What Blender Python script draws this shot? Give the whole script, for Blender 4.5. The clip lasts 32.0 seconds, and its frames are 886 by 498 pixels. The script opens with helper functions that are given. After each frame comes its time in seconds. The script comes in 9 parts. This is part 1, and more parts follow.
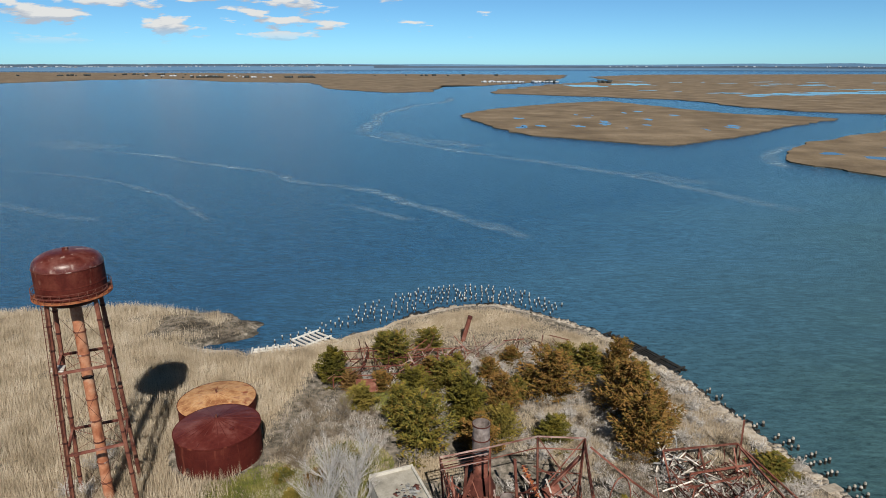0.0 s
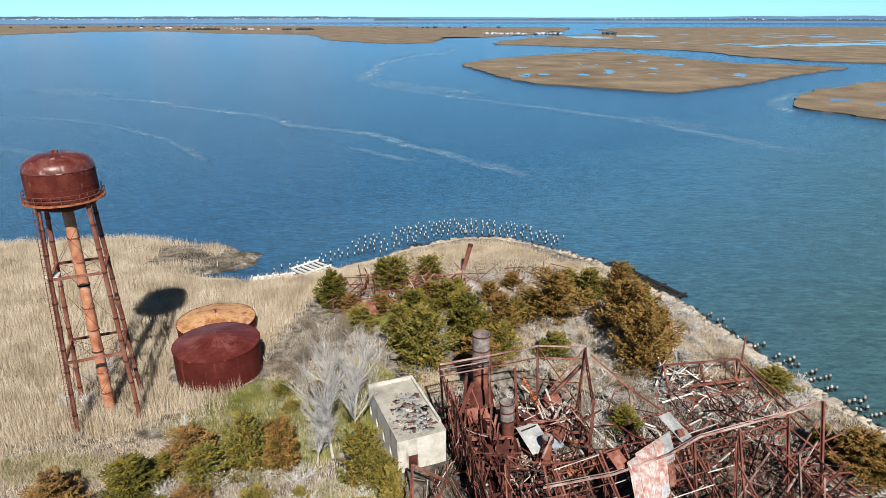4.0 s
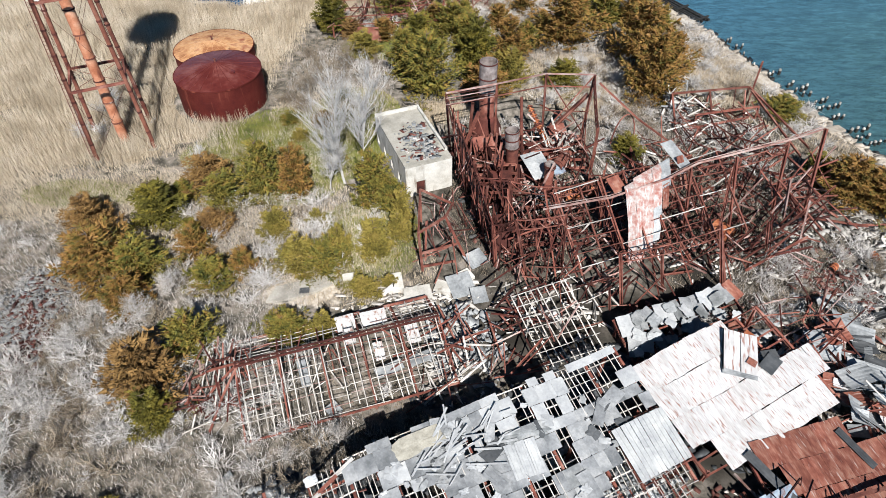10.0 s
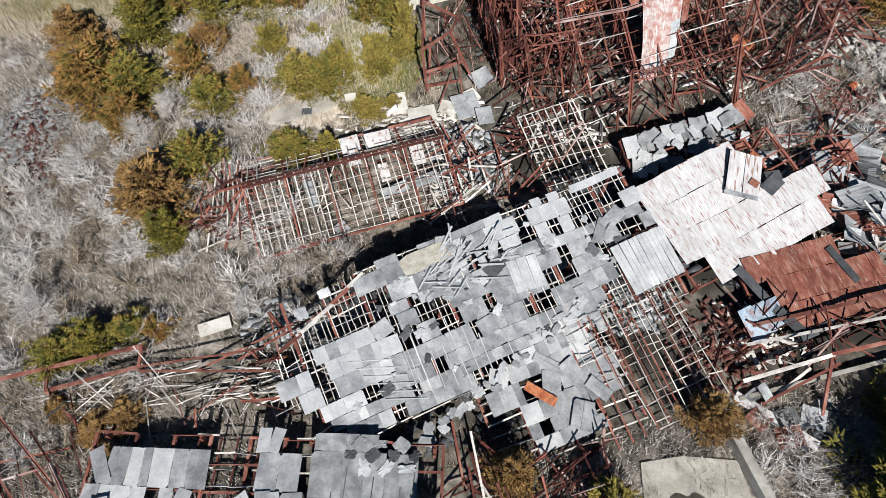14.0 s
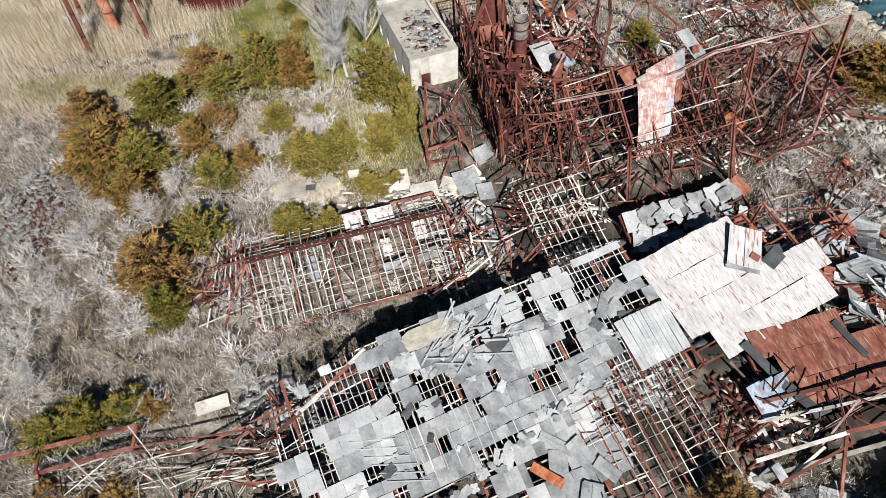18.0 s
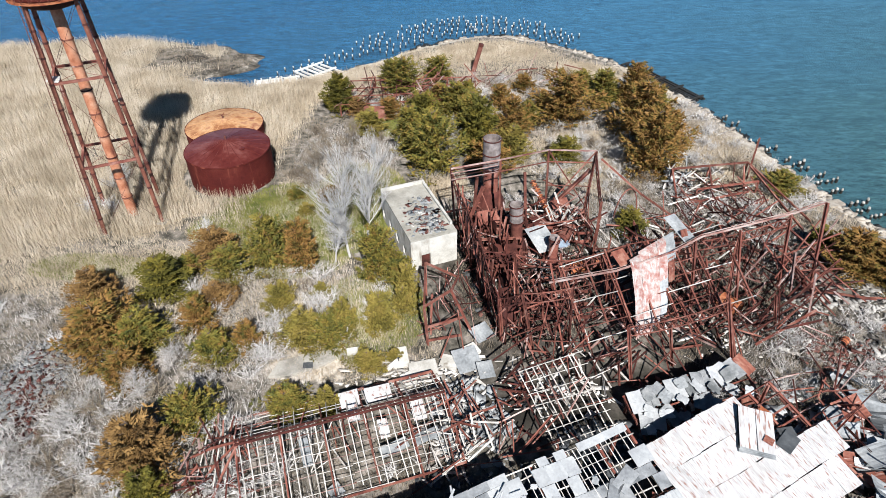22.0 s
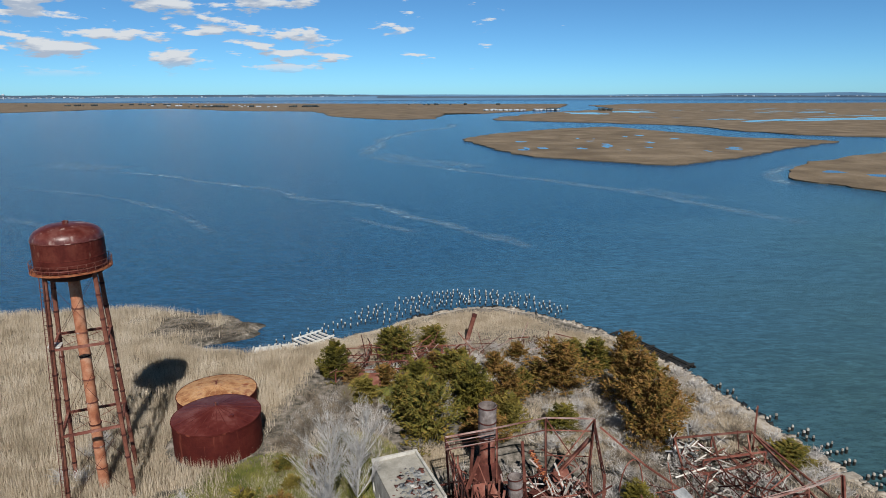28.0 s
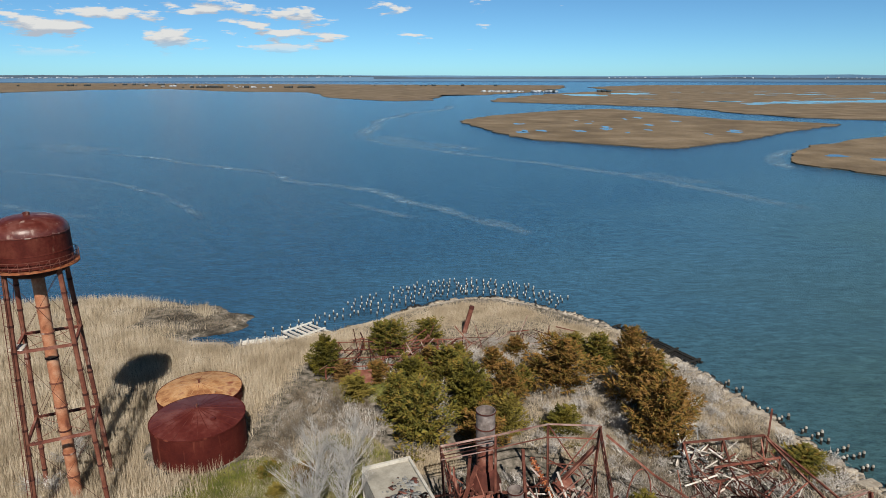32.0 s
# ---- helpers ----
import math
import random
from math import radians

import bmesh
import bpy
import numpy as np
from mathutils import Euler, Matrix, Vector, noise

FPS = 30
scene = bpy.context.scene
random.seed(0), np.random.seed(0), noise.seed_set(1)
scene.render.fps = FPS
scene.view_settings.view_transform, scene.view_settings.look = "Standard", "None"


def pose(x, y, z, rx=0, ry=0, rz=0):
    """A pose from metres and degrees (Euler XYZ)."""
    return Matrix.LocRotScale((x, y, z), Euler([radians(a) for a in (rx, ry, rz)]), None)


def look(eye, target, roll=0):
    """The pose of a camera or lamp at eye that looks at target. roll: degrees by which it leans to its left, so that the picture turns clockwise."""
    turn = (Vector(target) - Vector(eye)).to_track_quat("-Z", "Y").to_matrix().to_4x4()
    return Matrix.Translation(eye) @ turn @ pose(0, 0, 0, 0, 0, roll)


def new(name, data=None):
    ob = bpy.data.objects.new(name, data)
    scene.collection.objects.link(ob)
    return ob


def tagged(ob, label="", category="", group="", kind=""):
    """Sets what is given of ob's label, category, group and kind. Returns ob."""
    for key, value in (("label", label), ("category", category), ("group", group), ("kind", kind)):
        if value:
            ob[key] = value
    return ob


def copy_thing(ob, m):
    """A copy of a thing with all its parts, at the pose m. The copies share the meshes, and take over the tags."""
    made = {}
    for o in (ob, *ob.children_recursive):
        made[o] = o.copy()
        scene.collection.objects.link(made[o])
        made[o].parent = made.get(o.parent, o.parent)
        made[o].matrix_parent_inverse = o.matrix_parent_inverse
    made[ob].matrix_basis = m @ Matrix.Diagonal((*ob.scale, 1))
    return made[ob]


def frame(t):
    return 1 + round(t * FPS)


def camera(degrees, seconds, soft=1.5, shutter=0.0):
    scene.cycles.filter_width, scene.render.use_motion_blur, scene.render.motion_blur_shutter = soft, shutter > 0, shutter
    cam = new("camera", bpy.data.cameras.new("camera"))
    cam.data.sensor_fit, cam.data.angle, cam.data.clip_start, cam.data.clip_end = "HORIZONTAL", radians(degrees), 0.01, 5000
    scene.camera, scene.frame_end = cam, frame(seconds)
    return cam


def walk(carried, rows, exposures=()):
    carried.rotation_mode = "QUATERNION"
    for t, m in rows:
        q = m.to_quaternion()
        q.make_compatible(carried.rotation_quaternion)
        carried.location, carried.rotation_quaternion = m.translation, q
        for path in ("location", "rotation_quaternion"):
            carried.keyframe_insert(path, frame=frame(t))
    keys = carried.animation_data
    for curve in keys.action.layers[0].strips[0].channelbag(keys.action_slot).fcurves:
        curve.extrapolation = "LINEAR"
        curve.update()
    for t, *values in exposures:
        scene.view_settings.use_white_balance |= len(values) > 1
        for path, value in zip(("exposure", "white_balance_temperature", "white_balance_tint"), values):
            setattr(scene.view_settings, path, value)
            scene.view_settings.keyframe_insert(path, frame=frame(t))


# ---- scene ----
cam = camera(70.36, 32.0, soft=0.7)
PATH = [  # seconds, eye, target, roll
    (0, (0.12, 0.50, 56.10), (0.13, 48.42, 41.82), -0.03),
    (0.5, (0.13, 0.45, 55.85), (0.16, 48.34, 41.47), -0.10),
    (1, (0.13, 0.40, 54.62), (0.15, 48.29, 40.25), -0.06),
    (1.5, (0.14, 0.35, 53.31), (0.16, 48.19, 38.76), -0.08),
    (2, (0.14, 0.30, 51.26), (0.15, 48.16, 36.80), 0.04),
    (2.5, (0.15, 0.25, 50.31), (0.13, 48.10, 35.81), 0.05),
    (3, (0.20, 0.19, 49.95), (0.15, 48.02, 35.37), 0.02),
    (3.4, (0.23, 0.15, 49.86), (0.17, 47.70, 34.41), -0.00),
    (3.8, (0.27, 0.10, 49.84), (0.19, 47.20, 33.07), -0.02),
    (4.5, (0.33, 0.02, 49.85), (0.22, 46.23, 30.75), -0.07),
    (5, (0.34, 0.02, 49.87), (0.18, 45.52, 29.14), -0.08),
    (5.5, (0.35, 0.02, 49.89), (0.14, 44.75, 27.54), -0.08),
    (6, (0.33, 0.01, 49.90), (0.12, 43.91, 25.98), -0.14),
    (6.5, (0.30, -0.03, 49.90), (0.05, 43.00, 24.42), -0.11),
    (7, (0.27, -0.07, 49.87), (-0.02, 42.03, 22.91), -0.19),
    (7.5, (0.24, -0.11, 49.84), (-0.07, 41.02, 21.42), -0.19),
    (8, (0.23, -0.15, 49.81), (-0.11, 39.97, 19.97), -0.29),
    (8.5, (0.23, -0.18, 49.79), (-0.15, 38.90, 18.59), -0.28),
    (9, (0.24, -0.20, 49.78), (-0.20, 37.77, 17.24), -0.41),
    (9.5, (0.24, -0.22, 49.78), (-0.24, 36.58, 15.93), -0.47),
    (10, (0.25, -0.23, 49.78), (-0.30, 35.37, 14.68), -0.62),
    (10.5, (0.26, -0.25, 49.79), (-0.34, 34.09, 13.44), -0.68),
    (11, (0.26, -0.27, 49.79), (-0.38, 32.76, 12.26), -0.81),
    (11.5, (0.24, -0.30, 49.78), (-0.43, 31.40, 11.12), -0.90),
    (12, (0.20, -0.34, 49.76), (-0.49, 29.98, 10.00), -0.99),
    (12.5, (0.15, -0.38, 49.74), (-0.54, 28.53, 8.95), -1.04),
    (13, (0.12, -0.43, 49.71), (-0.60, 27.07, 7.95), -1.14),
    (13.5, (0.10, -0.47, 49.68), (-0.65, 25.59, 7.02), -1.31),
    (14, (0.11, -0.50, 49.67), (-0.69, 24.12, 6.16), -1.45),
    (14.5, (0.12, -0.53, 49.66), (-0.73, 23.12, 5.61), -1.65),
    (15, (0.09, -0.46, 49.69), (-0.72, 22.61, 5.34), -1.66),
    (15.5, (0.06, -0.40, 49.71), (-0.73, 22.48, 5.26), -1.66),
    (16, (0.04, -0.34, 49.74), (-0.77, 23.35, 5.72), -1.66),
    (16.5, (0.01, -0.27, 49.77), (-0.84, 24.80, 6.52), -1.66),
    (17, (-0.01, -0.25, 49.77), (-0.87, 26.26, 7.39), -1.61),
    (17.5, (-0.03, -0.23, 49.78), (-0.88, 27.72, 8.33), -1.50),
    (18, (-0.07, -0.20, 49.78), (-0.89, 29.17, 9.32), -1.40),
    (18.5, (-0.10, -0.16, 49.79), (-0.89, 30.58, 10.37), -1.23),
    (19, (-0.13, -0.13, 49.80), (-0.91, 31.95, 11.46), -1.17),
    (19.5, (-0.15, -0.10, 49.81), (-0.92, 33.30, 12.61), -1.08),
    (20, (-0.16, -0.07, 49.82), (-0.91, 34.61, 13.81), -1.02),
    (20.5, (-0.16, -0.06, 49.82), (-0.91, 35.87, 15.06), -0.94),
    (21, (-0.17, -0.05, 49.80), (-0.90, 37.08, 16.32), -0.89),
    (21.5, (-0.18, -0.06, 49.77), (-0.87, 38.24, 17.63), -0.82),
    (22, (-0.18, -0.07, 49.73), (-0.84, 39.34, 18.97), -0.71),
    (22.5, (-0.18, -0.09, 49.68), (-0.80, 40.40, 20.35), -0.63),
    (23, (-0.17, -0.11, 49.65), (-0.77, 41.40, 21.77), -0.50),
    (23.5, (-0.17, -0.12, 49.63), (-0.74, 42.34, 23.24), -0.47),
    (24, (-0.18, -0.13, 49.64), (-0.70, 43.22, 24.72), -0.41),
    (24.5, (-0.21, -0.13, 49.65), (-0.68, 44.04, 26.22), -0.38),
    (25, (-0.23, -0.12, 49.67), (-0.65, 44.83, 27.79), -0.37),
    (25.5, (-0.24, -0.12, 49.69), (-0.62, 45.57, 29.38), -0.30),
    (27.5, (-0.17, -0.09, 49.64), (-0.41, 47.99, 35.90), -0.21),
    (28, (-0.16, -0.07, 49.62), (-0.35, 48.45, 37.57), -0.20),
    (28.5, (-0.14, -0.06, 49.59), (-0.32, 48.73, 38.65), -0.17),
    (29, (-0.13, -0.05, 49.57), (-0.29, 48.62, 38.10), -0.15),
    (29.5, (-0.12, -0.04, 49.55), (-0.25, 48.45, 37.35), -0.13),
    (30, (-0.11, -0.04, 49.54), (-0.22, 48.29, 36.70), -0.07),
    (30.5, (-0.10, 0.01, 49.52), (-0.20, 48.21, 36.24), -0.04),
    (31, (-0.12, 0.73, 49.55), (-0.16, 48.89, 36.13), -0.01),
    (31.5, (-0.13, 2.71, 49.51), (-0.09, 50.88, 36.09), -0.03),
    (32, (-0.01, 5.74, 49.55), (0.04, 53.90, 36.13), -0.01),
]
EXPOSURES = [(0, 0.08, 6950, 10), (2.5, 0.12, 6850, 10), (4.5, 0.78, 6700, 10), (6, 1.06, 6650, 10), (9, 0.76, 6250, 10), (11, 0.66, 6250, 10), (14, 0.54, 6300, 10), (17, 0.59, 6450, 10), (20, 0.67, 6450, 10), (23, 0.86, 6050, 10), (25.5, 1.12, 6350, 10), (27.5, 0.06, 6450, 10), (28.5, -0.03, 6480, 10), (30, 0.02, 6650, 10), (32, 0.05, 7000, 10)]
walk(cam, [(t, look(eye, target, roll)) for t, eye, target, roll in PATH], exposures=EXPOSURES)

# ---- light ----
SUN_UP, SUN_TURN = radians(42.5), radians(168.5)
TO_SUN = Vector((math.sin(SUN_TURN) * math.cos(SUN_UP), math.cos(SUN_TURN) * math.cos(SUN_UP), math.sin(SUN_UP)))
world = bpy.data.worlds.new("sky")
scene.world = world
world.use_nodes = True
wn, wl = world.node_tree.nodes, world.node_tree.links
wn.clear()
w_out = wn.new("ShaderNodeOutputWorld")
w_back = wn.new("ShaderNodeBackground")
w_sky = wn.new("ShaderNodeTexSky")
w_sky.sky_type, w_sky.sun_disc = "NISHITA", False
w_sky.sun_elevation, w_sky.sun_rotation = SUN_UP, SUN_TURN
w_sky.air_density, w_sky.dust_density, w_sky.ozone_density = 0.5, 0.2, 3.0
w_back.inputs[1].default_value = 0.095
# broken fair-weather clouds low over the far shore, thicker towards the west
w_tc = wn.new("ShaderNodeTexCoord")
w_sep = wn.new("ShaderNodeSeparateXYZ")
wl.new(w_tc.outputs["Generated"], w_sep.inputs[0])


def w_math(op, a, b=None, clamp=False):
    n = wn.new("ShaderNodeMath")
    n.operation, n.use_clamp = op, clamp
    for i, v in enumerate((a, b)):
        if v is None:
            continue
        if isinstance(v, (int, float)):
            n.inputs[i].default_value = v
        else:
            wl.new(v, n.inputs[i])
    return n.outputs[0]


w_com = wn.new("ShaderNodeCombineXYZ")
wl.new(w_math("MULTIPLY", w_sep.outputs[0], 5.5), w_com.inputs[0])
wl.new(w_math("MULTIPLY", w_sep.outputs[1], 5.5), w_com.inputs[1])
wl.new(w_math("MULTIPLY", w_sep.outputs[2], 24.0), w_com.inputs[2])
w_noise = wn.new("ShaderNodeTexNoise")
w_noise.inputs["Scale"].default_value = 2.5
w_noise.inputs["Detail"].default_value = 7
w_noise.inputs["Roughness"].default_value = 0.58
wl.new(w_com.outputs[0], w_noise.inputs["Vector"])
w_west = w_math("MULTIPLY_ADD", w_sep.outputs[0], -0.5)
w_west.node.inputs[2].default_value = -0.03
w_west = w_math("MINIMUM", w_math("MAXIMUM", w_west, -0.3), 0.09)
w_high = w_math("MULTIPLY", w_math("SUBTRACT", w_sep.outputs[2], 0.035, True), 0.5)
w_above = w_math("MULTIPLY", w_math("SUBTRACT", w_sep.outputs[2], 0.14, True), 2.5)
w_thick = w_math("SUBTRACT", w_math("ADD", w_math("ADD", w_noise.outputs[0], w_west), w_math("MINIMUM", w_high, 0.03)), 0.6)
w_thick = w_math("SUBTRACT", w_thick, w_math("MINIMUM", w_above, 0.5))
w_cover = w_math("MULTIPLY", w_thick, 17.0, True)
w_cover = w_math("MULTIPLY", w_cover, w_math("MULTIPLY", w_math("SUBTRACT", w_sep.outputs[2], 0.022), 40.0, True))
# the billows are white above and grey on their flat undersides
w_up = wn.new("ShaderNodeVectorMath")
w_up.operation = "ADD"
w_up.inputs[1].default_value = (0.0, 0.0, 0.22)
wl.new(w_com.outputs[0], w_up.inputs[0])
w_noise_up = wn.new("ShaderNodeTexNoise")
w_noise_up.inputs["Scale"].default_value, w_noise_up.inputs["Detail"].default_value, w_noise_up.inputs["Roughness"].default_value = 2.5, 4, 0.5
wl.new(w_up.outputs[0], w_noise_up.inputs["Vector"])
w_lit = w_math("SUBTRACT", w_noise.outputs[0], w_noise_up.outputs[0])
w_shade = wn.new("ShaderNodeValToRGB")
w_shade.color_ramp.elements[0].color = (4.3, 5.1, 6.3, 1)
w_shade.color_ramp.elements[1].color = (7.3, 7.7, 8.1, 1)
w_shade.color_ramp.elements[0].position, w_shade.color_ramp.elements[1].position = 0.0, 0.12
wl.new(w_math("ADD", w_lit, 0.03), w_shade.inputs[0])
w_mix = wn.new("ShaderNodeMix")
w_mix.data_type = "RGBA"
wl.new(w_cover, w_mix.inputs["Factor"])
w_tint = wn.new("ShaderNodeMix")
w_tint.data_type, w_tint.blend_type = "RGBA", "MULTIPLY"
w_tint.inputs["Factor"].default_value = 1.0
w_tint.inputs["B"].default_value = (0.58, 0.98, 1.12, 1)
wl.new(w_sky.outputs[0], w_tint.inputs["A"])
# a clear, deep blue towards the zenith
w_deep = wn.new("ShaderNodeMapRange")
w_deep.interpolation_type = "SMOOTHSTEP"
w_deep.inputs[1].default_value, w_deep.inputs[2].default_value, w_deep.inputs[3].default_value, w_deep.inputs[4].default_value = 0.17, 0.55, 1.0, 0.24
wl.new(w_sep.outputs[2], w_deep.inputs[0])
w_clear = wn.new("ShaderNodeVectorMath")
w_clear.operation = "SCALE"
wl.new(w_tint.outputs["Result"], w_clear.inputs[0])
wl.new(w_deep.outputs[0], w_clear.inputs["Scale"])
wl.new(w_clear.outputs[0], w_mix.inputs["A"])
wl.new(w_shade.outputs[0], w_mix.inputs["B"])
wl.new(w_mix.outputs["Result"], w_back.inputs[0])
wl.new(w_back.outputs[0], w_out.inputs[0])
sun = new("sun", bpy.data.lights.new("sun", "SUN"))
sun.data.energy, sun.data.angle, sun.data.color = 5.0, radians(0.5), (1.0, 0.968, 0.92)
sun.matrix_world = look(TO_SUN * 100, (0, 0, 0))

# ---- materials ----


def material(name, cols, scale=1.0, rough=0.8, metal=0.0, bump=0.3, bump_scale=6.0, stretch=(1, 1, 1), vary=0.15, where="world", detail=6, spec=0.3, grain=0.25, streak=None):
    """Two to four colours by broad noise, broken by a fine grain; each object or loose piece a little lighter or darker."""
    m = bpy.data.materials.new(name)
    m.use_nodes = True
    n, l = m.node_tree.nodes, m.node_tree.links
    b = n["Principled BSDF"]
    geo, tc, info = n.new("ShaderNodeNewGeometry"), n.new("ShaderNodeTexCoord"), n.new("ShaderNodeObjectInfo")
    mapping = n.new("ShaderNodeMapping")
    mapping.inputs["Scale"].default_value = stretch
    l.new(geo.outputs["Position"] if where == "world" else tc.outputs["Object"], mapping.inputs["Vector"])
    shift = n.new("ShaderNodeVectorMath")
    shift.operation = "MULTIPLY_ADD"
    shift.inputs[1].default_value = (37, 53, 71)
    l.new(info.outputs["Random"], shift.inputs[0])
    l.new(mapping.outputs[0], shift.inputs[2])
    tex = n.new("ShaderNodeTexNoise")
    tex.inputs["Scale"].default_value, tex.inputs["Detail"].default_value, tex.inputs["Roughness"].default_value = scale, detail, 0.62
    l.new(shift.outputs[0], tex.inputs["Vector"])
    ramp = n.new("ShaderNodeValToRGB")
    e = ramp.color_ramp.elements
    stops = [0.34 + 0.32 * i / max(1, len(cols) - 1) for i in range(len(cols))]
    e[0].position, e[0].color = stops[0], (*cols[0], 1)
    e[1].position, e[1].color = stops[-1], (*cols[-1], 1)
    for s, c in zip(stops[1:-1], cols[1:-1]):
        e.new(s).color = (*c, 1)
    l.new(tex.outputs[0], ramp.inputs[0])
    fine = n.new("ShaderNodeTexNoise")
    fine.inputs["Scale"].default_value, fine.inputs["Detail"].default_value = bump_scale, 5
    l.new(shift.outputs[0], fine.inputs["Vector"])
    v1 = n.new("ShaderNodeMath")  # grain and object tone together
    v1.operation = "MULTIPLY_ADD"
    v1.inputs[1].default_value, v1.inputs[2].default_value = grain * 2, 1 - grain
    l.new(fine.outputs[0], v1.inputs[0])
    v2 = n.new("ShaderNodeMath")
    v2.operation = "MULTIPLY_ADD"
    v2.inputs[1].default_value, v2.inputs[2].default_value = vary * 2, 1 - vary
    mixr = n.new("ShaderNodeMath")
    mixr.operation = "ADD"
    l.new(info.outputs["Random"], mixr.inputs[0])
    l.new(geo.outputs["Random Per Island"], mixr.inputs[1])
    frac = n.new("ShaderNodeMath")
    frac.operation = "FRACT"
    l.new(mixr.outputs[0], frac.inputs[0])
    l.new(frac.outputs[0], v2.inputs[0])
    v3 = n.new("ShaderNodeMath")
    v3.operation = "MULTIPLY"
    l.new(v1.outputs[0], v3.inputs[0])
    l.new(v2.outputs[0], v3.inputs[1])
    tone = n.new("ShaderNodeVectorMath")
    tone.operation = "SCALE"
    l.new(ramp.outputs[0], tone.inputs[0])
    l.new(v3.outputs[0], tone.inputs["Scale"])
    out_col = tone.outputs[0]
    if streak:
        sm = n.new("ShaderNodeMapping")
        sm.inputs["Scale"].default_value = streak[1]
        l.new(shift.outputs[0], sm.inputs["Vector"])
        st = n.new("ShaderNodeTexNoise")
        st.inputs["Scale"].default_value, st.inputs["Detail"].default_value = 1.0, 5
        l.new(sm.outputs[0], st.inputs["Vector"])
        sr = n.new("ShaderNodeMapRange")
        sr.inputs[1].default_value, sr.inputs[2].default_value = streak[2], streak[2] + 0.12
        l.new(st.outputs[0], sr.inputs[0])
        sx = n.new("ShaderNodeMix")
        sx.data_type = "RGBA"
        l.new(sr.outputs[0], sx.inputs["Factor"])
        l.new(out_col, sx.inputs["A"])
        sx.inputs["B"].default_value = (*streak[0], 1)
        out_col = sx.outputs["Result"]
    l.new(out_col, b.inputs["Base Color"])
    b.inputs["Roughness"].default_value, b.inputs["Metallic"].default_value = rough, metal
    b.inputs["Specular IOR Level"].default_value = spec
    if bump:
        bn = n.new("ShaderNodeBump")
        bn.inputs["Strength"].default_value, bn.inputs["Distance"].default_value = bump, 0.05
        l.new(fine.outputs[0], bn.inputs["Height"])
        l.new(bn.outputs[0], b.inputs["Normal"])
    return m


RUST = material("rusted_steel", [(0.078, 0.026, 0.0195), (0.155, 0.05, 0.0355), (0.205, 0.077, 0.054), (0.29, 0.145, 0.112)], 0.6, 0.85, 0.0, 0.4, 9, vary=0.35)
RUST_DARK = material("dark_rusted_steel", [(0.03105, 0.00966, 0.00759), (0.069, 0.01932, 0.0138), (0.0966, 0.0276, 0.0207)], 0.5, 0.85, 0, 0.4, 8, vary=0.3)
RUST_ORANGE = material("orange_rust", [(0.187, 0.0504, 0.0195), (0.306, 0.0936, 0.039), (0.408, 0.1584, 0.0715), (0.17, 0.036, 0.0195)], 0.9, 0.85, 0, 0.4, 7, vary=0.15)
PALE_RUST = material("bleached_rusty_steel", [(0.17, 0.06, 0.045), (0.34, 0.22, 0.19), (0.46, 0.38, 0.35)], 0.5, 0.85, 0, 0.3, 9, vary=0.25)
BLEACHED = material("weathered_pale_timber", [(0.336, 0.3024, 0.2688), (0.5152, 0.4816, 0.4368), (0.672, 0.6384, 0.5936)], 1.2, 0.9, 0, 0.4, 12, vary=0.3)
TANK_RED = material("red_oxide_tank_plate", [(0.0593, 0.0106, 0.0087), (0.0778, 0.0139, 0.0106), (0.0963, 0.0199, 0.0143)], 0.35, 0.75, 0.0, 0.15, 5, vary=0.04, spec=0.12, streak=((0.20, 0.055, 0.035), (0.9, 0.9, 0.12), 0.58))
TANK_TOP_RED = material("scuffed_red_tank_roof", [(0.072, 0.0109, 0.0088), (0.108, 0.0223, 0.0176), (0.1728, 0.0595, 0.0506)], 0.35, 0.5, 0.0, 0.2, 3, vary=0.05, streak=((0.24, 0.13, 0.115), (0.22, 0.22, 0.22), 0.64))
TANK_TOP_TAN = material("orange_and_tan_rust_roof", [(0.255, 0.102, 0.0425), (0.442, 0.238, 0.1105), (0.527, 0.34, 0.187)], 0.5, 0.8, 0.0, 0.3, 3, vary=0.1, streak=((0.24, 0.07, 0.035), (0.5, 0.5, 0.5), 0.58))
TOWER_RED = material("red_tower_tank_plate", [(0.056, 0.0098, 0.0068), (0.084, 0.0158, 0.0112), (0.115, 0.029, 0.019)], 0.5, 0.6, 0.0, 0.25, 4, vary=0.04, spec=0.15, streak=((0.26, 0.13, 0.09), (0.8, 0.8, 0.35), 0.63))
TOWER_DOME = material("peeling_red_dome_plate", [(0.066, 0.0115, 0.008), (0.105, 0.022, 0.0155), (0.155, 0.055, 0.044)], 0.8, 0.38, 0.0, 0.3, 4, vary=0.04, spec=0.5, streak=((0.36, 0.25, 0.215), (0.9, 0.9, 0.5), 0.575))
LEG_RUST = material("rust_streaked_leg", [(0.1054, 0.031, 0.0217), (0.1674, 0.0589, 0.0372), (0.2232, 0.093, 0.062)], 0.8, 0.8, 0, 0.3, 6, vary=0.1, streak=((0.42, 0.33, 0.28), (1.5, 1.5, 0.18), 0.62))
RISER = material("orange_riser_paint", [(0.289, 0.102, 0.051), (0.3995, 0.17, 0.0935), (0.4675, 0.255, 0.1615)], 0.8, 0.8, 0, 0.3, 6, vary=0.05, streak=((0.16, 0.05, 0.03), (1.2, 1.2, 0.3), 0.62))
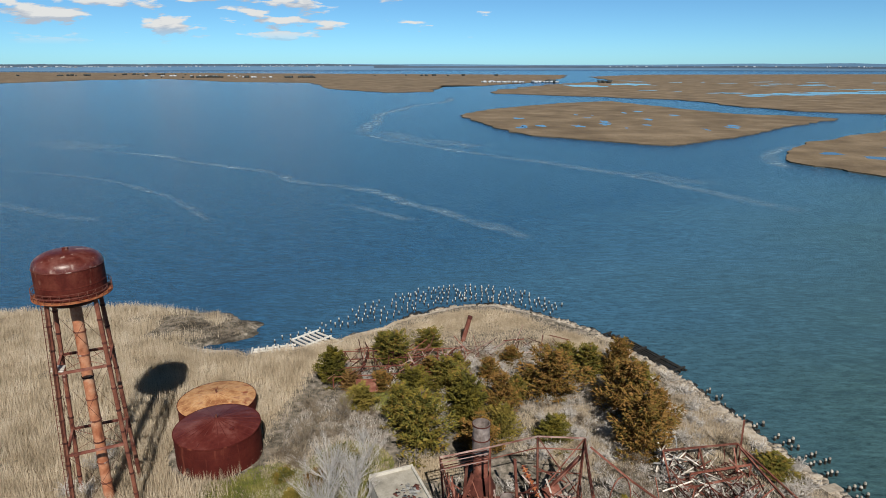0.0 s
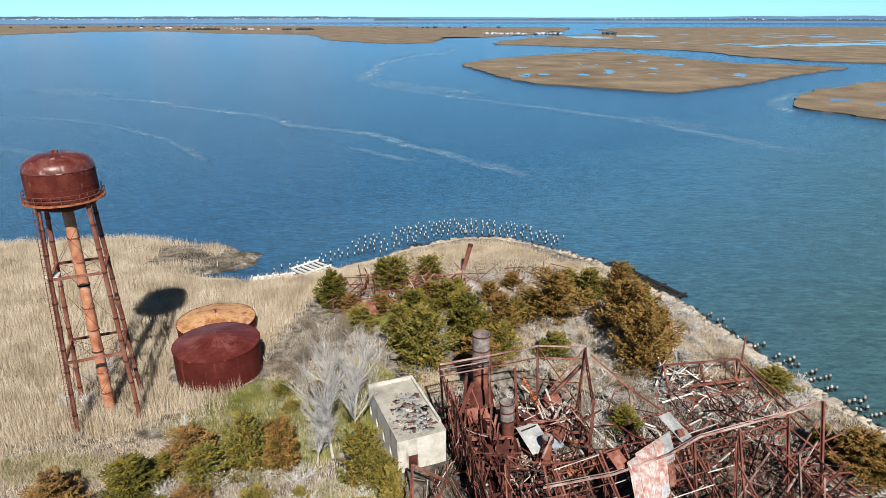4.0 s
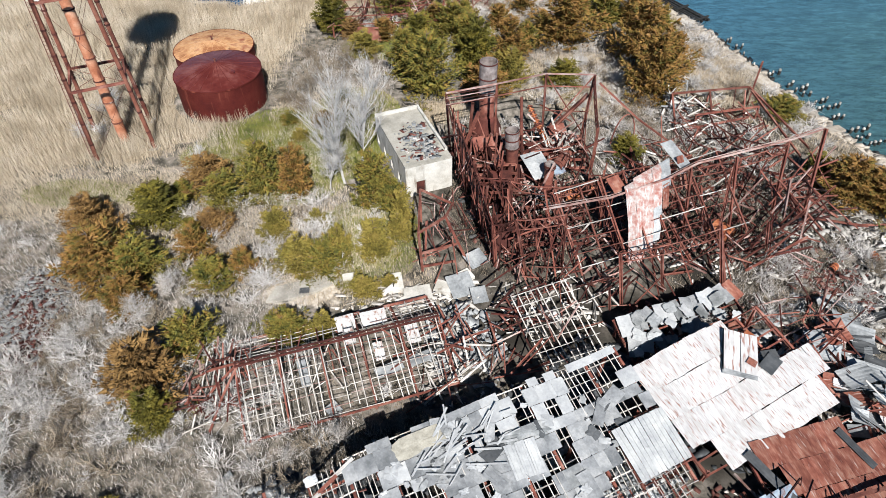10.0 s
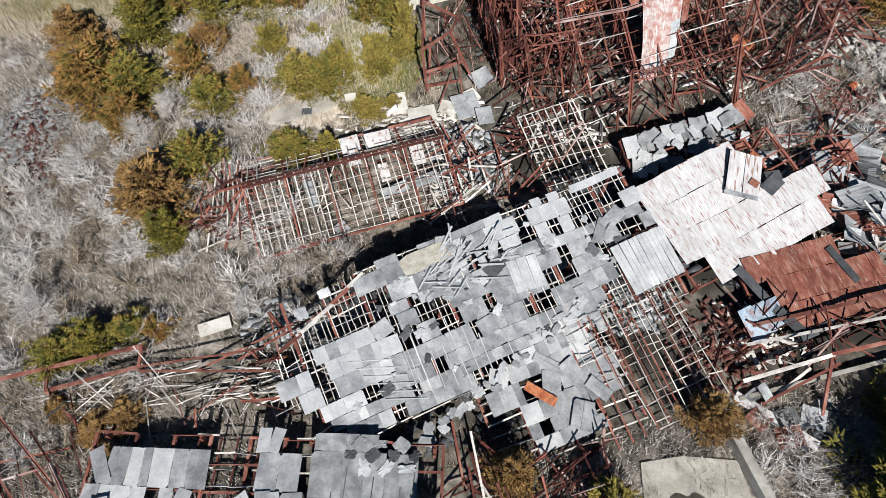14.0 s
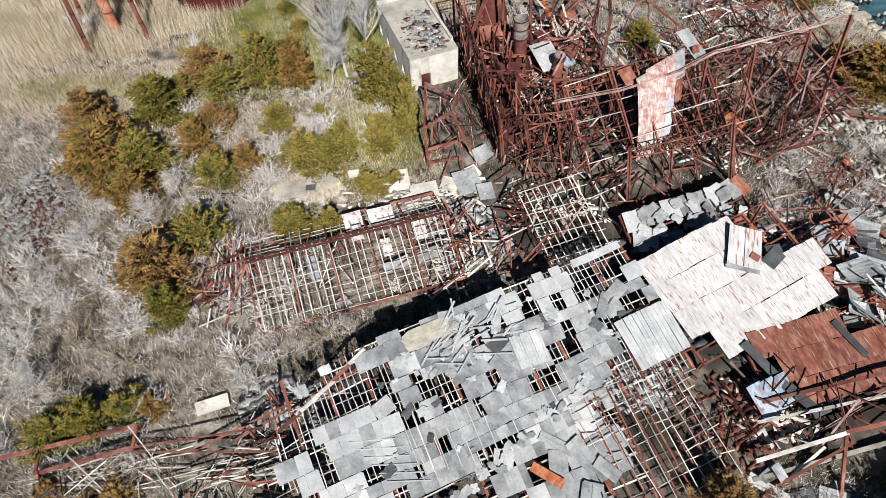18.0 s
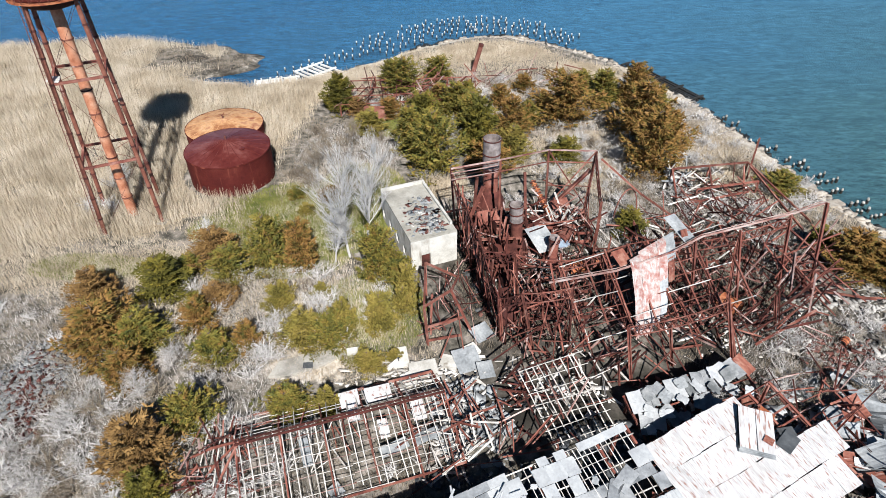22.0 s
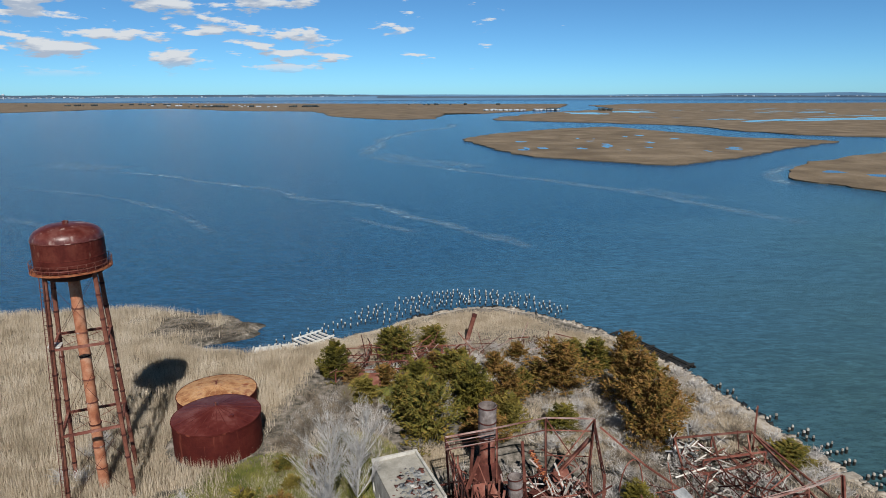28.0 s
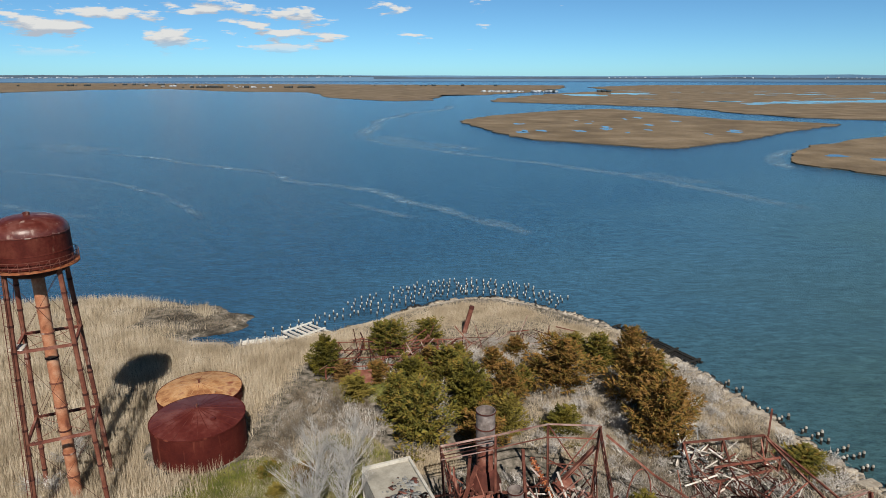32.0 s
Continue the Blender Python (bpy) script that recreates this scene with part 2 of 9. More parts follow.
GREY_SHEET = material("grey_weathered_sheet", [(0.1533, 0.1624, 0.1669), (0.2435, 0.2526, 0.2571), (0.3247, 0.3337, 0.3337), (0.4149, 0.4194, 0.4149)], 0.35, 0.75, 0.0, 0.15, 4, vary=0.13, grain=0.42, streak=((0.14, 0.145, 0.15), (0.9, 0.9, 0.9), 0.63))
DARK_SHEET = material("dark_slate_sheet", [(0.0325, 0.0358, 0.039), (0.0585, 0.0618, 0.065), (0.091, 0.0943, 0.0975)], 0.6, 0.7, 0, 0.15, 5, vary=0.3)
WHITE_SHEET = material("pale_sheet_with_rust_streaks", [(0.41, 0.385, 0.37), (0.48, 0.468, 0.46), (0.53, 0.522, 0.517)], 1.6, 0.65, 0, 0.12, 5, vary=0.05, where="object", streak=((0.25, 0.115, 0.08), (8.0, 3.0, 1), 0.56))
DECK_GREY = material("grey_roof_deck_panel", [(0.125, 0.131, 0.135), (0.195, 0.201, 0.206), (0.265, 0.27, 0.272), (0.35, 0.351, 0.347)], 0.45, 0.8, 0.0, 0.2, 5, vary=0.06, grain=0.34, streak=((0.10, 0.10, 0.10), (2.4, 2.4, 2.4), 0.665))
DECK_WHITE = material("whitened_roof_deck_panel", [(0.29, 0.295, 0.30), (0.37, 0.375, 0.375), (0.46, 0.46, 0.45)], 0.5, 0.8, 0.0, 0.2, 5, vary=0.05, grain=0.22, streak=((0.16, 0.16, 0.16), (2.2, 2.2, 2.2), 0.68))
RUST_SHEET = material("rusted_roof_sheet", [(0.112, 0.0328, 0.0216), (0.168, 0.0546, 0.036), (0.224, 0.0897, 0.0612), (0.272, 0.1404, 0.1008)], 1.6, 0.8, 0, 0.15, 5, vary=0.16, where="object", streak=((0.36, 0.27, 0.235), (8, 2.0, 1), 0.60))
PINK_SHEET = material("pale_red_peeling_sheet", [(0.2708, 0.1072, 0.08464), (0.3521, 0.2473, 0.2201), (0.4198, 0.4122, 0.3893)], 1.6, 0.65, 0, 0.15, 5, vary=0.1, where="object", streak=((0.60, 0.58, 0.56), (5, 1.0, 1), 0.60))
BLUE_SHEET = material("blue_grey_torn_sheet", [(0.17, 0.09, 0.07), (0.20, 0.25, 0.31), (0.30, 0.36, 0.42), (0.16, 0.065, 0.045)], 0.7, 0.6, 0, 0.2, 5, vary=0.1)
CONCRETE = material("stained_concrete", [(0.20, 0.185, 0.155), (0.30, 0.28, 0.245), (0.41, 0.385, 0.34)], 0.5, 0.9, 0, 0.4, 7, vary=0.12)
WHITEWASH = material("cream_painted_masonry", [(0.40, 0.375, 0.325), (0.53, 0.505, 0.455), (0.60, 0.58, 0.53)], 0.6, 0.85, 0, 0.3, 7, vary=0.1, streak=((0.20, 0.165, 0.125), (0.9, 0.9, 0.3), 0.6))
RUBBLE = material("pale_masonry_rubble", [(0.20, 0.185, 0.165), (0.34, 0.32, 0.29), (0.50, 0.475, 0.44)], 0.9, 0.9, 0, 0.4, 8, vary=0.35)
BRICK_DUST = material("red_rubble", [(0.078, 0.027, 0.021), (0.132, 0.051, 0.039), (0.18, 0.09, 0.072)], 0.9, 0.9, 0, 0.4, 8, vary=0.35)
PILE_WOOD = material("grey_piling_timber", [(0.20, 0.185, 0.16), (0.32, 0.30, 0.27), (0.42, 0.40, 0.37)], 2.0, 0.9, 0, 0.4, 10, vary=0.3)
PILE_WET = material("black_wet_timber", [(0.012, 0.012, 0.011), (0.025, 0.024, 0.022), (0.045, 0.042, 0.036)], 2.0, 0.6, 0, 0.4, 8, vary=0.2)
PILE_CAP = material("whitened_piling_top", [(0.52, 0.51, 0.48), (0.68, 0.67, 0.64)], 3.0, 0.9, 0, 0.3, 10, vary=0.15)
ROCK = material("pale_shore_stone", [(0.2509, 0.2108, 0.168), (0.3485, 0.306, 0.2519), (0.4321, 0.3876, 0.3295)], 0.9, 0.9, 0, 0.4, 6, vary=0.2)
REED = material("dry_reed_straw", [(0.33, 0.268, 0.188), (0.49, 0.41, 0.305), (0.60, 0.525, 0.418)], 0.22, 0.85, 0, 0, 3, vary=0.18, grain=0.1)
TWIG = material("bare_grey_twigs", [(0.3168, 0.2871, 0.258), (0.4435, 0.4072, 0.3715), (0.5702, 0.5324, 0.4954)], 0.4, 0.9, 0, 0, 4, vary=0.3)
TWIG_BROWN = material("bare_brown_twigs", [(0.1466, 0.1139, 0.08312), (0.2256, 0.1823, 0.1331), (0.3046, 0.2507, 0.183)], 0.4, 0.9, 0, 0, 4, vary=0.25)
BARK_PALE = material("pale_bare_bark", [(0.33, 0.31, 0.29), (0.46, 0.44, 0.415), (0.57, 0.55, 0.52)], 1.0, 0.9, 0, 0.3, 8, vary=0.1)
BARK = material("brown_cedar_bark", [(0.10, 0.07, 0.05), (0.16, 0.12, 0.09)], 2.0, 0.9, 0, 0.4, 8, vary=0.1)
LEAF = {
    "olive": material("olive_cedar_foliage", [(0.05711, 0.07191, 0.01473), (0.1269, 0.1141, 0.02085), (0.1966, 0.1549, 0.027), (0.2158, 0.1177, 0.0319)], 1.1, 0.8, 0, 0, 4, vary=0.2),
    "brown": material("bronzed_cedar_foliage", [(0.07283, 0.07352, 0.01525), (0.1518, 0.1008, 0.02112), (0.2306, 0.1186, 0.03051), (0.2427, 0.1364, 0.04694)], 1.1, 0.8, 0, 0, 4, vary=0.2),
    "russet": material("russet_cedar_foliage", [(0.1145, 0.0638, 0.02097), (0.1908, 0.1078, 0.03468), (0.2617, 0.154, 0.05161)], 0.5, 0.8, 0, 0, 4, vary=0.2),
    "green": material("deep_green_cedar_foliage", [(0.05945, 0.05776, 0.009927), (0.111, 0.09695, 0.01372), (0.1913, 0.1485, 0.0205)], 0.5, 0.8, 0, 0, 4, vary=0.2),
    "yellow": material("yellow_green_cedar_foliage", [(0.1182, 0.1002, 0.01893), (0.1949, 0.1555, 0.03011), (0.2723, 0.2003, 0.04818)], 0.5, 0.8, 0, 0, 4, vary=0.2),
}
GRASS = material("spring_green_grass", [(0.105, 0.125, 0.026), (0.185, 0.195, 0.042), (0.29, 0.27, 0.085)], 0.4, 0.85, 0, 0, 3, vary=0.3)
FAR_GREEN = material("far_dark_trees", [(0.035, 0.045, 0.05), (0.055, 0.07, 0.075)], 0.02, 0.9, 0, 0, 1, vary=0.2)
# far walls: distance haze is mixed into their base colour
HAZE_HOUSE = material("far_pale_house_walls", [(0.30, 0.35, 0.40), (0.42, 0.46, 0.50)], 0.02, 0.9, 0, 0, 1, vary=0.3)

PALE_FELT = material("bleached_roofing_felt", [(0.306, 0.3145, 0.323), (0.391, 0.3995, 0.4037), (0.476, 0.4802, 0.476)], 0.9, 0.8, 0, 0.15, 6, vary=0.1, streak=((0.2, 0.2, 0.2), (1.5, 1.5, 1.5), 0.66))
SMOKE_FELT = material("smoke_grey_roofing_felt", [(0.125, 0.1313, 0.1313), (0.2125, 0.2188, 0.2188), (0.325, 0.325, 0.3187)], 0.9, 0.85, 0, 0.15, 6, vary=0.15)
DRIFT_SAND = material("drifted_sand", [(0.28, 0.26, 0.21), (0.36, 0.335, 0.275), (0.43, 0.40, 0.33)], 1.5, 0.95, 0, 0.3, 8, vary=0.0)
SHRUB_TWIG = material("pale_shrub_twigs", [(0.3313, 0.3083, 0.2853), (0.4786, 0.451, 0.4234), (0.6075, 0.5799, 0.5522)], 0.4, 0.9, 0, 0, 4, vary=0.3)

# ---- builders ----


def link_mesh(name, verts, faces, mat, smooth=False):
    me = bpy.data.meshes.new(name)
    me.from_pydata([tuple(v) for v in verts], [], [tuple(f) for f in faces])
    me.materials.append(mat)
    if smooth:
        me.polygons.foreach_set("use_smooth", [True] * len(me.polygons))
    me.update()
    return me


def array_mesh(name, verts, faces, mat):
    """A mesh from numpy arrays; faces all with the same number of corners."""
    me = bpy.data.meshes.new(name)
    k = faces.shape[1]
    me.vertices.add(len(verts))
    me.vertices.foreach_set("co", np.ascontiguousarray(verts, dtype=np.float32).ravel())
    me.loops.add(faces.size)
    me.loops.foreach_set("vertex_index", np.ascontiguousarray(faces, dtype=np.int32).ravel())
    me.polygons.add(len(faces))
    me.polygons.foreach_set("loop_start", np.arange(0, faces.size, k, dtype=np.int32))
    me.materials.append(mat)
    me.update(calc_edges=True)
    me.validate()
    return me


HOME = {}


def thing(name, at, label, category, group="", kind="", turn=0.0):
    """An Empty at the base of a thing, to which its parts belong."""
    ob = new(name)
    ob.matrix_basis = Matrix.Translation(at) @ Matrix.Rotation(turn, 4, "Z")
    ob.empty_display_size = 0.3
    HOME[ob] = ob.matrix_basis.copy()
    return tagged(ob, label, category, group, kind)


def put(name, me, parent, m=None, label=""):
    """A part: one mesh under a thing or a part, at the world pose m."""
    ob = new(name, me)
    ob.parent = parent
    m = m if m is not None else Matrix.Identity(4)
    ob.matrix_basis = HOME[parent].inverted() @ m
    HOME[ob] = m
    if label:
        ob["label"] = label
    return ob


def part(name, bm, mat, parent, m=None, label="", smooth=False):
    me = bpy.data.meshes.new(name)
    bm.to_mesh(me)
    bm.free()
    me.materials.append(mat)
    if smooth:
        me.polygons.foreach_set("use_smooth", [True] * len(me.polygons))
    return put(name, me, parent, m, label)


SHAPES = {}


def profile(kind):
    """Cross-sections, one unit wide, of rolled steel and timber."""
    t = 0.16
    if kind == "ell":
        return [(-0.5, -0.5), (0.5, -0.5), (0.5, -0.5 + t), (-0.5 + t, -0.5 + t), (-0.5 + t, 0.5), (-0.5, 0.5)]
    if kind == "channel":
        return [(-0.5, -0.5), (0.5, -0.5), (0.5, -0.34), (-0.32, -0.34), (-0.32, 0.34), (0.5, 0.34), (0.5, 0.5), (-0.5, 0.5)]
    if kind == "joist":
        return [(-0.5, -0.5), (0.5, -0.5), (0.5, -0.34), (0.1, -0.34), (0.1, 0.34), (0.5, 0.34), (0.5, 0.5), (-0.5, 0.5), (-0.5, 0.34), (-0.1, 0.34), (-0.1, -0.34), (-0.5, -0.34)]
    if kind == "tube":
        return [(0.5 * math.cos(a * math.pi / 4), 0.5 * math.sin(a * math.pi / 4)) for a in range(8)]
    return [(-0.5, -0.45), (-0.45, -0.5), (0.45, -0.5), (0.5, -0.45), (0.5, 0.45), (0.45, 0.5), (-0.45, 0.5), (-0.5, 0.45)]


def bar_mesh(kind, mat):
    """A bar one metre long up z, shared by all bars of that section and material."""
    key = (kind, mat.name)
    if key not in SHAPES:
        p = profile(kind)
        n = len(p)
        verts = [(x, y, 0) for x, y in p] + [(x, y, 1) for x, y in p]
        faces = [(i, (i + 1) % n, n + (i + 1) % n, n + i) for i in range(n)] + [tuple(range(n))[::-1], tuple(range(n, 2 * n))]
        SHAPES[key] = link_mesh(kind, verts, faces, mat)
    return SHAPES[key]


def along(p, q, w, h=None, roll=0.0):
    p, q = Vector(p), Vector(q)
    d = q - p
    r = d.to_track_quat("Z", "Y").to_matrix().to_4x4()
    return Matrix.Translation(p) @ r @ Matrix.Rotation(roll, 4, "Z") @ Matrix.Diagonal((w, h or w, d.length, 1))


def bar(parent, name, p, q, w, mat=None, kind="ell", h=None, roll=0.0, label=""):
    return put(name, bar_mesh(kind, mat or RUST), parent, along(p, q, w, h, roll), label)


def sheet_mesh(mat, waves=6, sag=0.0, key=""):
    """A corrugated sheet one metre square with folded edges and thickness, ridges along y."""
    k = ("sheet", mat.name, waves, sag, key)
    if k not in SHAPES:
        rnd = random.Random(str(k))
        nx, ny = waves * 2, 2
        verts, faces = [], []
        for side in (0.5, -0.5):
            for j in range(ny + 1):
                for i in range(nx + 1):
                    u, v = i / nx - 0.5, j / ny - 0.5
                    bend = sag * (u * u * 4 + v * 0.6 * (1 if key == "curl" else 0)) + (rnd.uniform(-0.3, 0.3) * sag if side > 0 else 0)
                    verts.append((u, v, (0.007 if i % 2 else -0.007) + bend + side * 0.01))
        row = nx + 1
        base = row * (ny + 1)
        for j in range(ny):
            for i in range(nx):
                a = j * row + i
                faces.append((a, a + 1, a + row + 1, a + row))
                faces.append((base + a, base + a + row, base + a + row + 1, base + a + 1))
        for i in range(nx):
            faces.append((base + i, base + i + 1, i + 1, i))
            e = ny * row
            faces.append((e + i, e + i + 1, base + e + i + 1, base + e + i))
        for j in range(ny):
            a, b = j * row, j * row + nx
            faces.append((a, a + row, base + a + row, base + a))
            faces.append((b + row, b, base + b, base + b + row))
        SHAPES[k] = link_mesh("sheet", verts, faces, mat)
    return SHAPES[k]


def box_cloud(name, mats, mat, label, category, shape="block"):
    """Many small loose pieces in one mesh: a heap that nobody could count."""
    c = np.array([(x, y, z) for x in (-0.5, 0.5) for y in (-0.5, 0.5) for z in (-0.5, 0.5)])
    f = np.array([(0, 1, 3, 2), (4, 6, 7, 5), (0, 4, 5, 1), (2, 3, 7, 6), (0, 2, 6, 4), (1, 5, 7, 3)])
    M = np.array([np.array(m) for m in mats])
    rng = np.random.RandomState(len(mats))
    jit = c[None] * (1 + rng.uniform(-0.22, 0.22, (len(M), 8, 1)))
    v = np.einsum("nij,nkj->nki", M[:, :3, :3], jit) + M[:, None, :3, 3]
    faces = (f[None] + 8 * np.arange(len(M))[:, None, None]).reshape(-1, 4)
    return tagged(new(name, array_mesh(name, v.reshape(-1, 3), faces, mat)), label, category, kind="stuff")


# ---- the lie of the land ----
COAST = [(-700, 120), (-260, 128), (-180, 132), (-103, 136.4), (-72, 141), (-50, 136.3), (-39.3, 129.8), (-40.5, 123), (-49, 118), (-37.6, 114.8), (-26.3, 120.4), (-17.4, 125.0), (-8.2, 134.0),
         (2.3, 140.4), (11.9, 142), (20.8, 137), (32, 127.6), (36.3, 120.4), (44, 106), (46.5, 97), (49.3, 90.5), (51.8, 78.3), (57.5, 67), (66, 50), (76, 25), (84, -20), (80, -160), (-700, -160)]
CX = np.array(COAST, float)


def shore_distance(x, y):
    """Metres inland of the shore, negative over water, for arrays of places."""
    x, y = np.asarray(x, float), np.asarray(y, float)
    best, inside = np.full(x.shape, 1e9), np.zeros(x.shape, bool)
    for (ax, ay), (bx, by) in zip(CX, np.roll(CX, -1, 0)):
        dx, dy = bx - ax, by - ay
        t = np.clip(((x - ax) * dx + (y - ay) * dy) / (dx * dx + dy * dy), 0, 1)
        best = np.minimum(best, np.hypot(x - ax - t * dx, y - ay - t * dy))
        cross = (ay > y) != (by > y)
        inside ^= cross & (x < dx * (y - ay) / (dy if dy else 1e-9) + ax)
    return np.where(inside, best, -best)


def ripple(x, y, size, seed=0):
    """Smooth noise about -1 to 1 from a few sines, the same for arrays and single places."""
    x, y = np.asarray(x, float) / size, np.asarray(y, float) / size
    a, b, c = seed * 1.7 + 0.3, seed * 2.3 + 1.1, seed * 0.9 + 2.2
    return (np.sin(x * 1.9 + 1.3 * np.sin(y * 1.1 + a) + b) + np.sin(y * 2.3 + 1.7 * np.sin(x * 0.9 + c) + a) + np.sin((x + y) * 1.4 + 1.1 * np.sin(x * 2.1 - y + b))) / 3


def spit(x, y):
    """1 on the low muddy spit in the cove."""
    return np.clip(1.3 - np.hypot((np.asarray(x, float) + 52) / 16, (np.asarray(y, float) - 127) / 9), 0, 1)


def ground_z(x, y):
    d = shore_distance(x, y) + 1.1 * ripple(x, y, 2.6, 3) + 0.5 * ripple(x, y, 0.9, 5)
    z = np.where(d > 0, 1.55 * (1 - np.exp(-d / 3.2)), np.maximum(d * 0.35, -1.6))
    z = z * (1 - 0.72 * spit(x, y))
    return z + np.where(d > 4, 0.22 * ripple(x, y, 7, 1) + 0.10 * ripple(x, y, 1.7, 2), 0.04 * ripple(x, y, 1.3, 4))


def gz(x, y):
    return float(ground_z(x, y))


GREEN_SPOTS = [(-20, 70, 8, 4), (-10, 70, 4, 5), (-24, 66, 10, 5), (-14, 68, 7, 5), (-9, 50, 6, 7), (-20, 60, 7, 4), (-44, 58, 7, 2.5), (-12, 95, 5, 4), (-22, 72, 6, 5), (-13, 76, 6, 6), (-17, 66, 8, 6), (-27, 71, 5, 3), (-2, 88, 4, 3)]


def green_at(x, y):
    g = np.zeros(np.shape(x))
    for cx, cy, rx, ry in GREEN_SPOTS:
        g = np.maximum(g, 1.25 - np.hypot((np.asarray(x) - cx) / rx, (np.asarray(y) - cy) / ry))
    return np.clip(g + 0.25 * ripple(x, y, 2.2, 8), 0, 1)


def reed_at(x, y):
    """Where the tall dry reeds stand: the west field, the point and the east bank."""
    x, y = np.asarray(x, float), np.asarray(y, float)
    west = np.clip((-27.5 - x + 0.16 * (y - 70)) / 5, 0, 1) * np.clip((y - 64 - 0.35 * np.maximum(x + 40, -25) + 1.5 * ripple(x, y, 5, 2)) / 4, 0, 1)
    for cx, cy, rx, ry in ((6, 131, 20, 9), (41, 87, 6, 10), (21, 81, 7, 7), (-22, 111, 9, 6), (20, 88, 6, 6), (-2, 76, 5, 3), (28, 118, 8, 7)):
        west = np.maximum(west, np.clip(1.4 - np.hypot((x - cx) / rx, (y - cy) / ry), 0, 1))
    d = shore_distance(x, y)
    return west * np.clip((d - np.where(x > -30, 4.2, 2.2)) / 3, 0, 1) * np.clip(1.15 - 1.5 * spit(x, y) + 0.9 * ripple(x, y, 4, 11), 0, 1) * np.clip(1 - np.clip(np.hypot((x + 33) / 6.4, (y - 79.5) / 6.4) < 1, 0, 1), 0, 1)


def ground_material():
    m = material("sandy_litter_soil", [(0.04, 0.034, 0.026), (0.11, 0.10, 0.08), (0.21, 0.182, 0.15), (0.33, 0.29, 0.25)], 0.8, 0.95, 0, 0.5, 5, vary=0.0, grain=0.45)
    n, l = m.node_tree.nodes, m.node_tree.links
    b = n["Principled BSDF"]
    old = b.inputs["Base Color"].links[0].from_socket
    att = n.new("ShaderNodeVertexColor")
    att.layer_name = "cover"
    sep = n.new("ShaderNodeSeparateColor")
    l.new(att.outputs[0], sep.inputs[0])
    geo = n.new("ShaderNodeNewGeometry")
    tex = n.new("ShaderNodeTexNoise")
    tex.inputs["Scale"].default_value, tex.inputs["Detail"].default_value = 1.4, 7
    l.new(geo.outputs["Position"], tex.inputs["Vector"])
    for i, (dark, pale) in enumerate((((0.40, 0.34, 0.27), (0.60, 0.54, 0.46)), ((0.10, 0.10, 0.04), (0.25, 0.22, 0.10)), ((0.27, 0.215, 0.145), (0.44, 0.36, 0.255)))):
        ramp = n.new("ShaderNodeValToRGB")
        ramp.color_ramp.elements[0].color, ramp.color_ramp.elements[1].color = (*dark, 1), (*pale, 1)
        ramp.color_ramp.elements[0].position, ramp.color_ramp.elements[1].position = 0.35, 0.65
        l.new(tex.outputs[0], ramp.inputs[0])
        edge = n.new("ShaderNodeMath")  # ragged borders between covers
        edge.operation = "MULTIPLY_ADD"
        edge.inputs[1].default_value = 0.9
        edge.inputs[2].default_value = -0.45
        l.new(tex.outputs[0], edge.inputs[0])
        add = n.new("ShaderNodeMath")
        add.operation = "ADD"
        l.new(sep.outputs[i], add.inputs[0])
        l.new(edge.outputs[0], add.inputs[1])
        rng = n.new("ShaderNodeMapRange")
        rng.inputs[1].default_value, rng.inputs[2].default_value = 0.35, 0.65
        l.new(add.outputs[0], rng.inputs[0])
        mix = n.new("ShaderNodeMix")
        mix.data_type = "RGBA"
        l.new(rng.outputs[0], mix.inputs["Factor"])
        l.new(old, mix.inputs["A"])
        l.new(ramp.outputs[0], mix.inputs["B"])
        old = mix.outputs["Result"]
    # near-black soil: wet shores, and painted shade under the ruins
    mud_and_shade = n.new("ShaderNodeMix")
    mud_and_shade.data_type = "RGBA"
    l.new(att.outputs["Alpha"], mud_and_shade.inputs["Factor"])
    l.new(old, mud_and_shade.inputs["A"])
    mud_and_shade.inputs["B"].default_value = (0.026, 0.022, 0.017, 1)
    l.new(mud_and_shade.outputs["Result"], b.inputs["Base Color"])
    return m


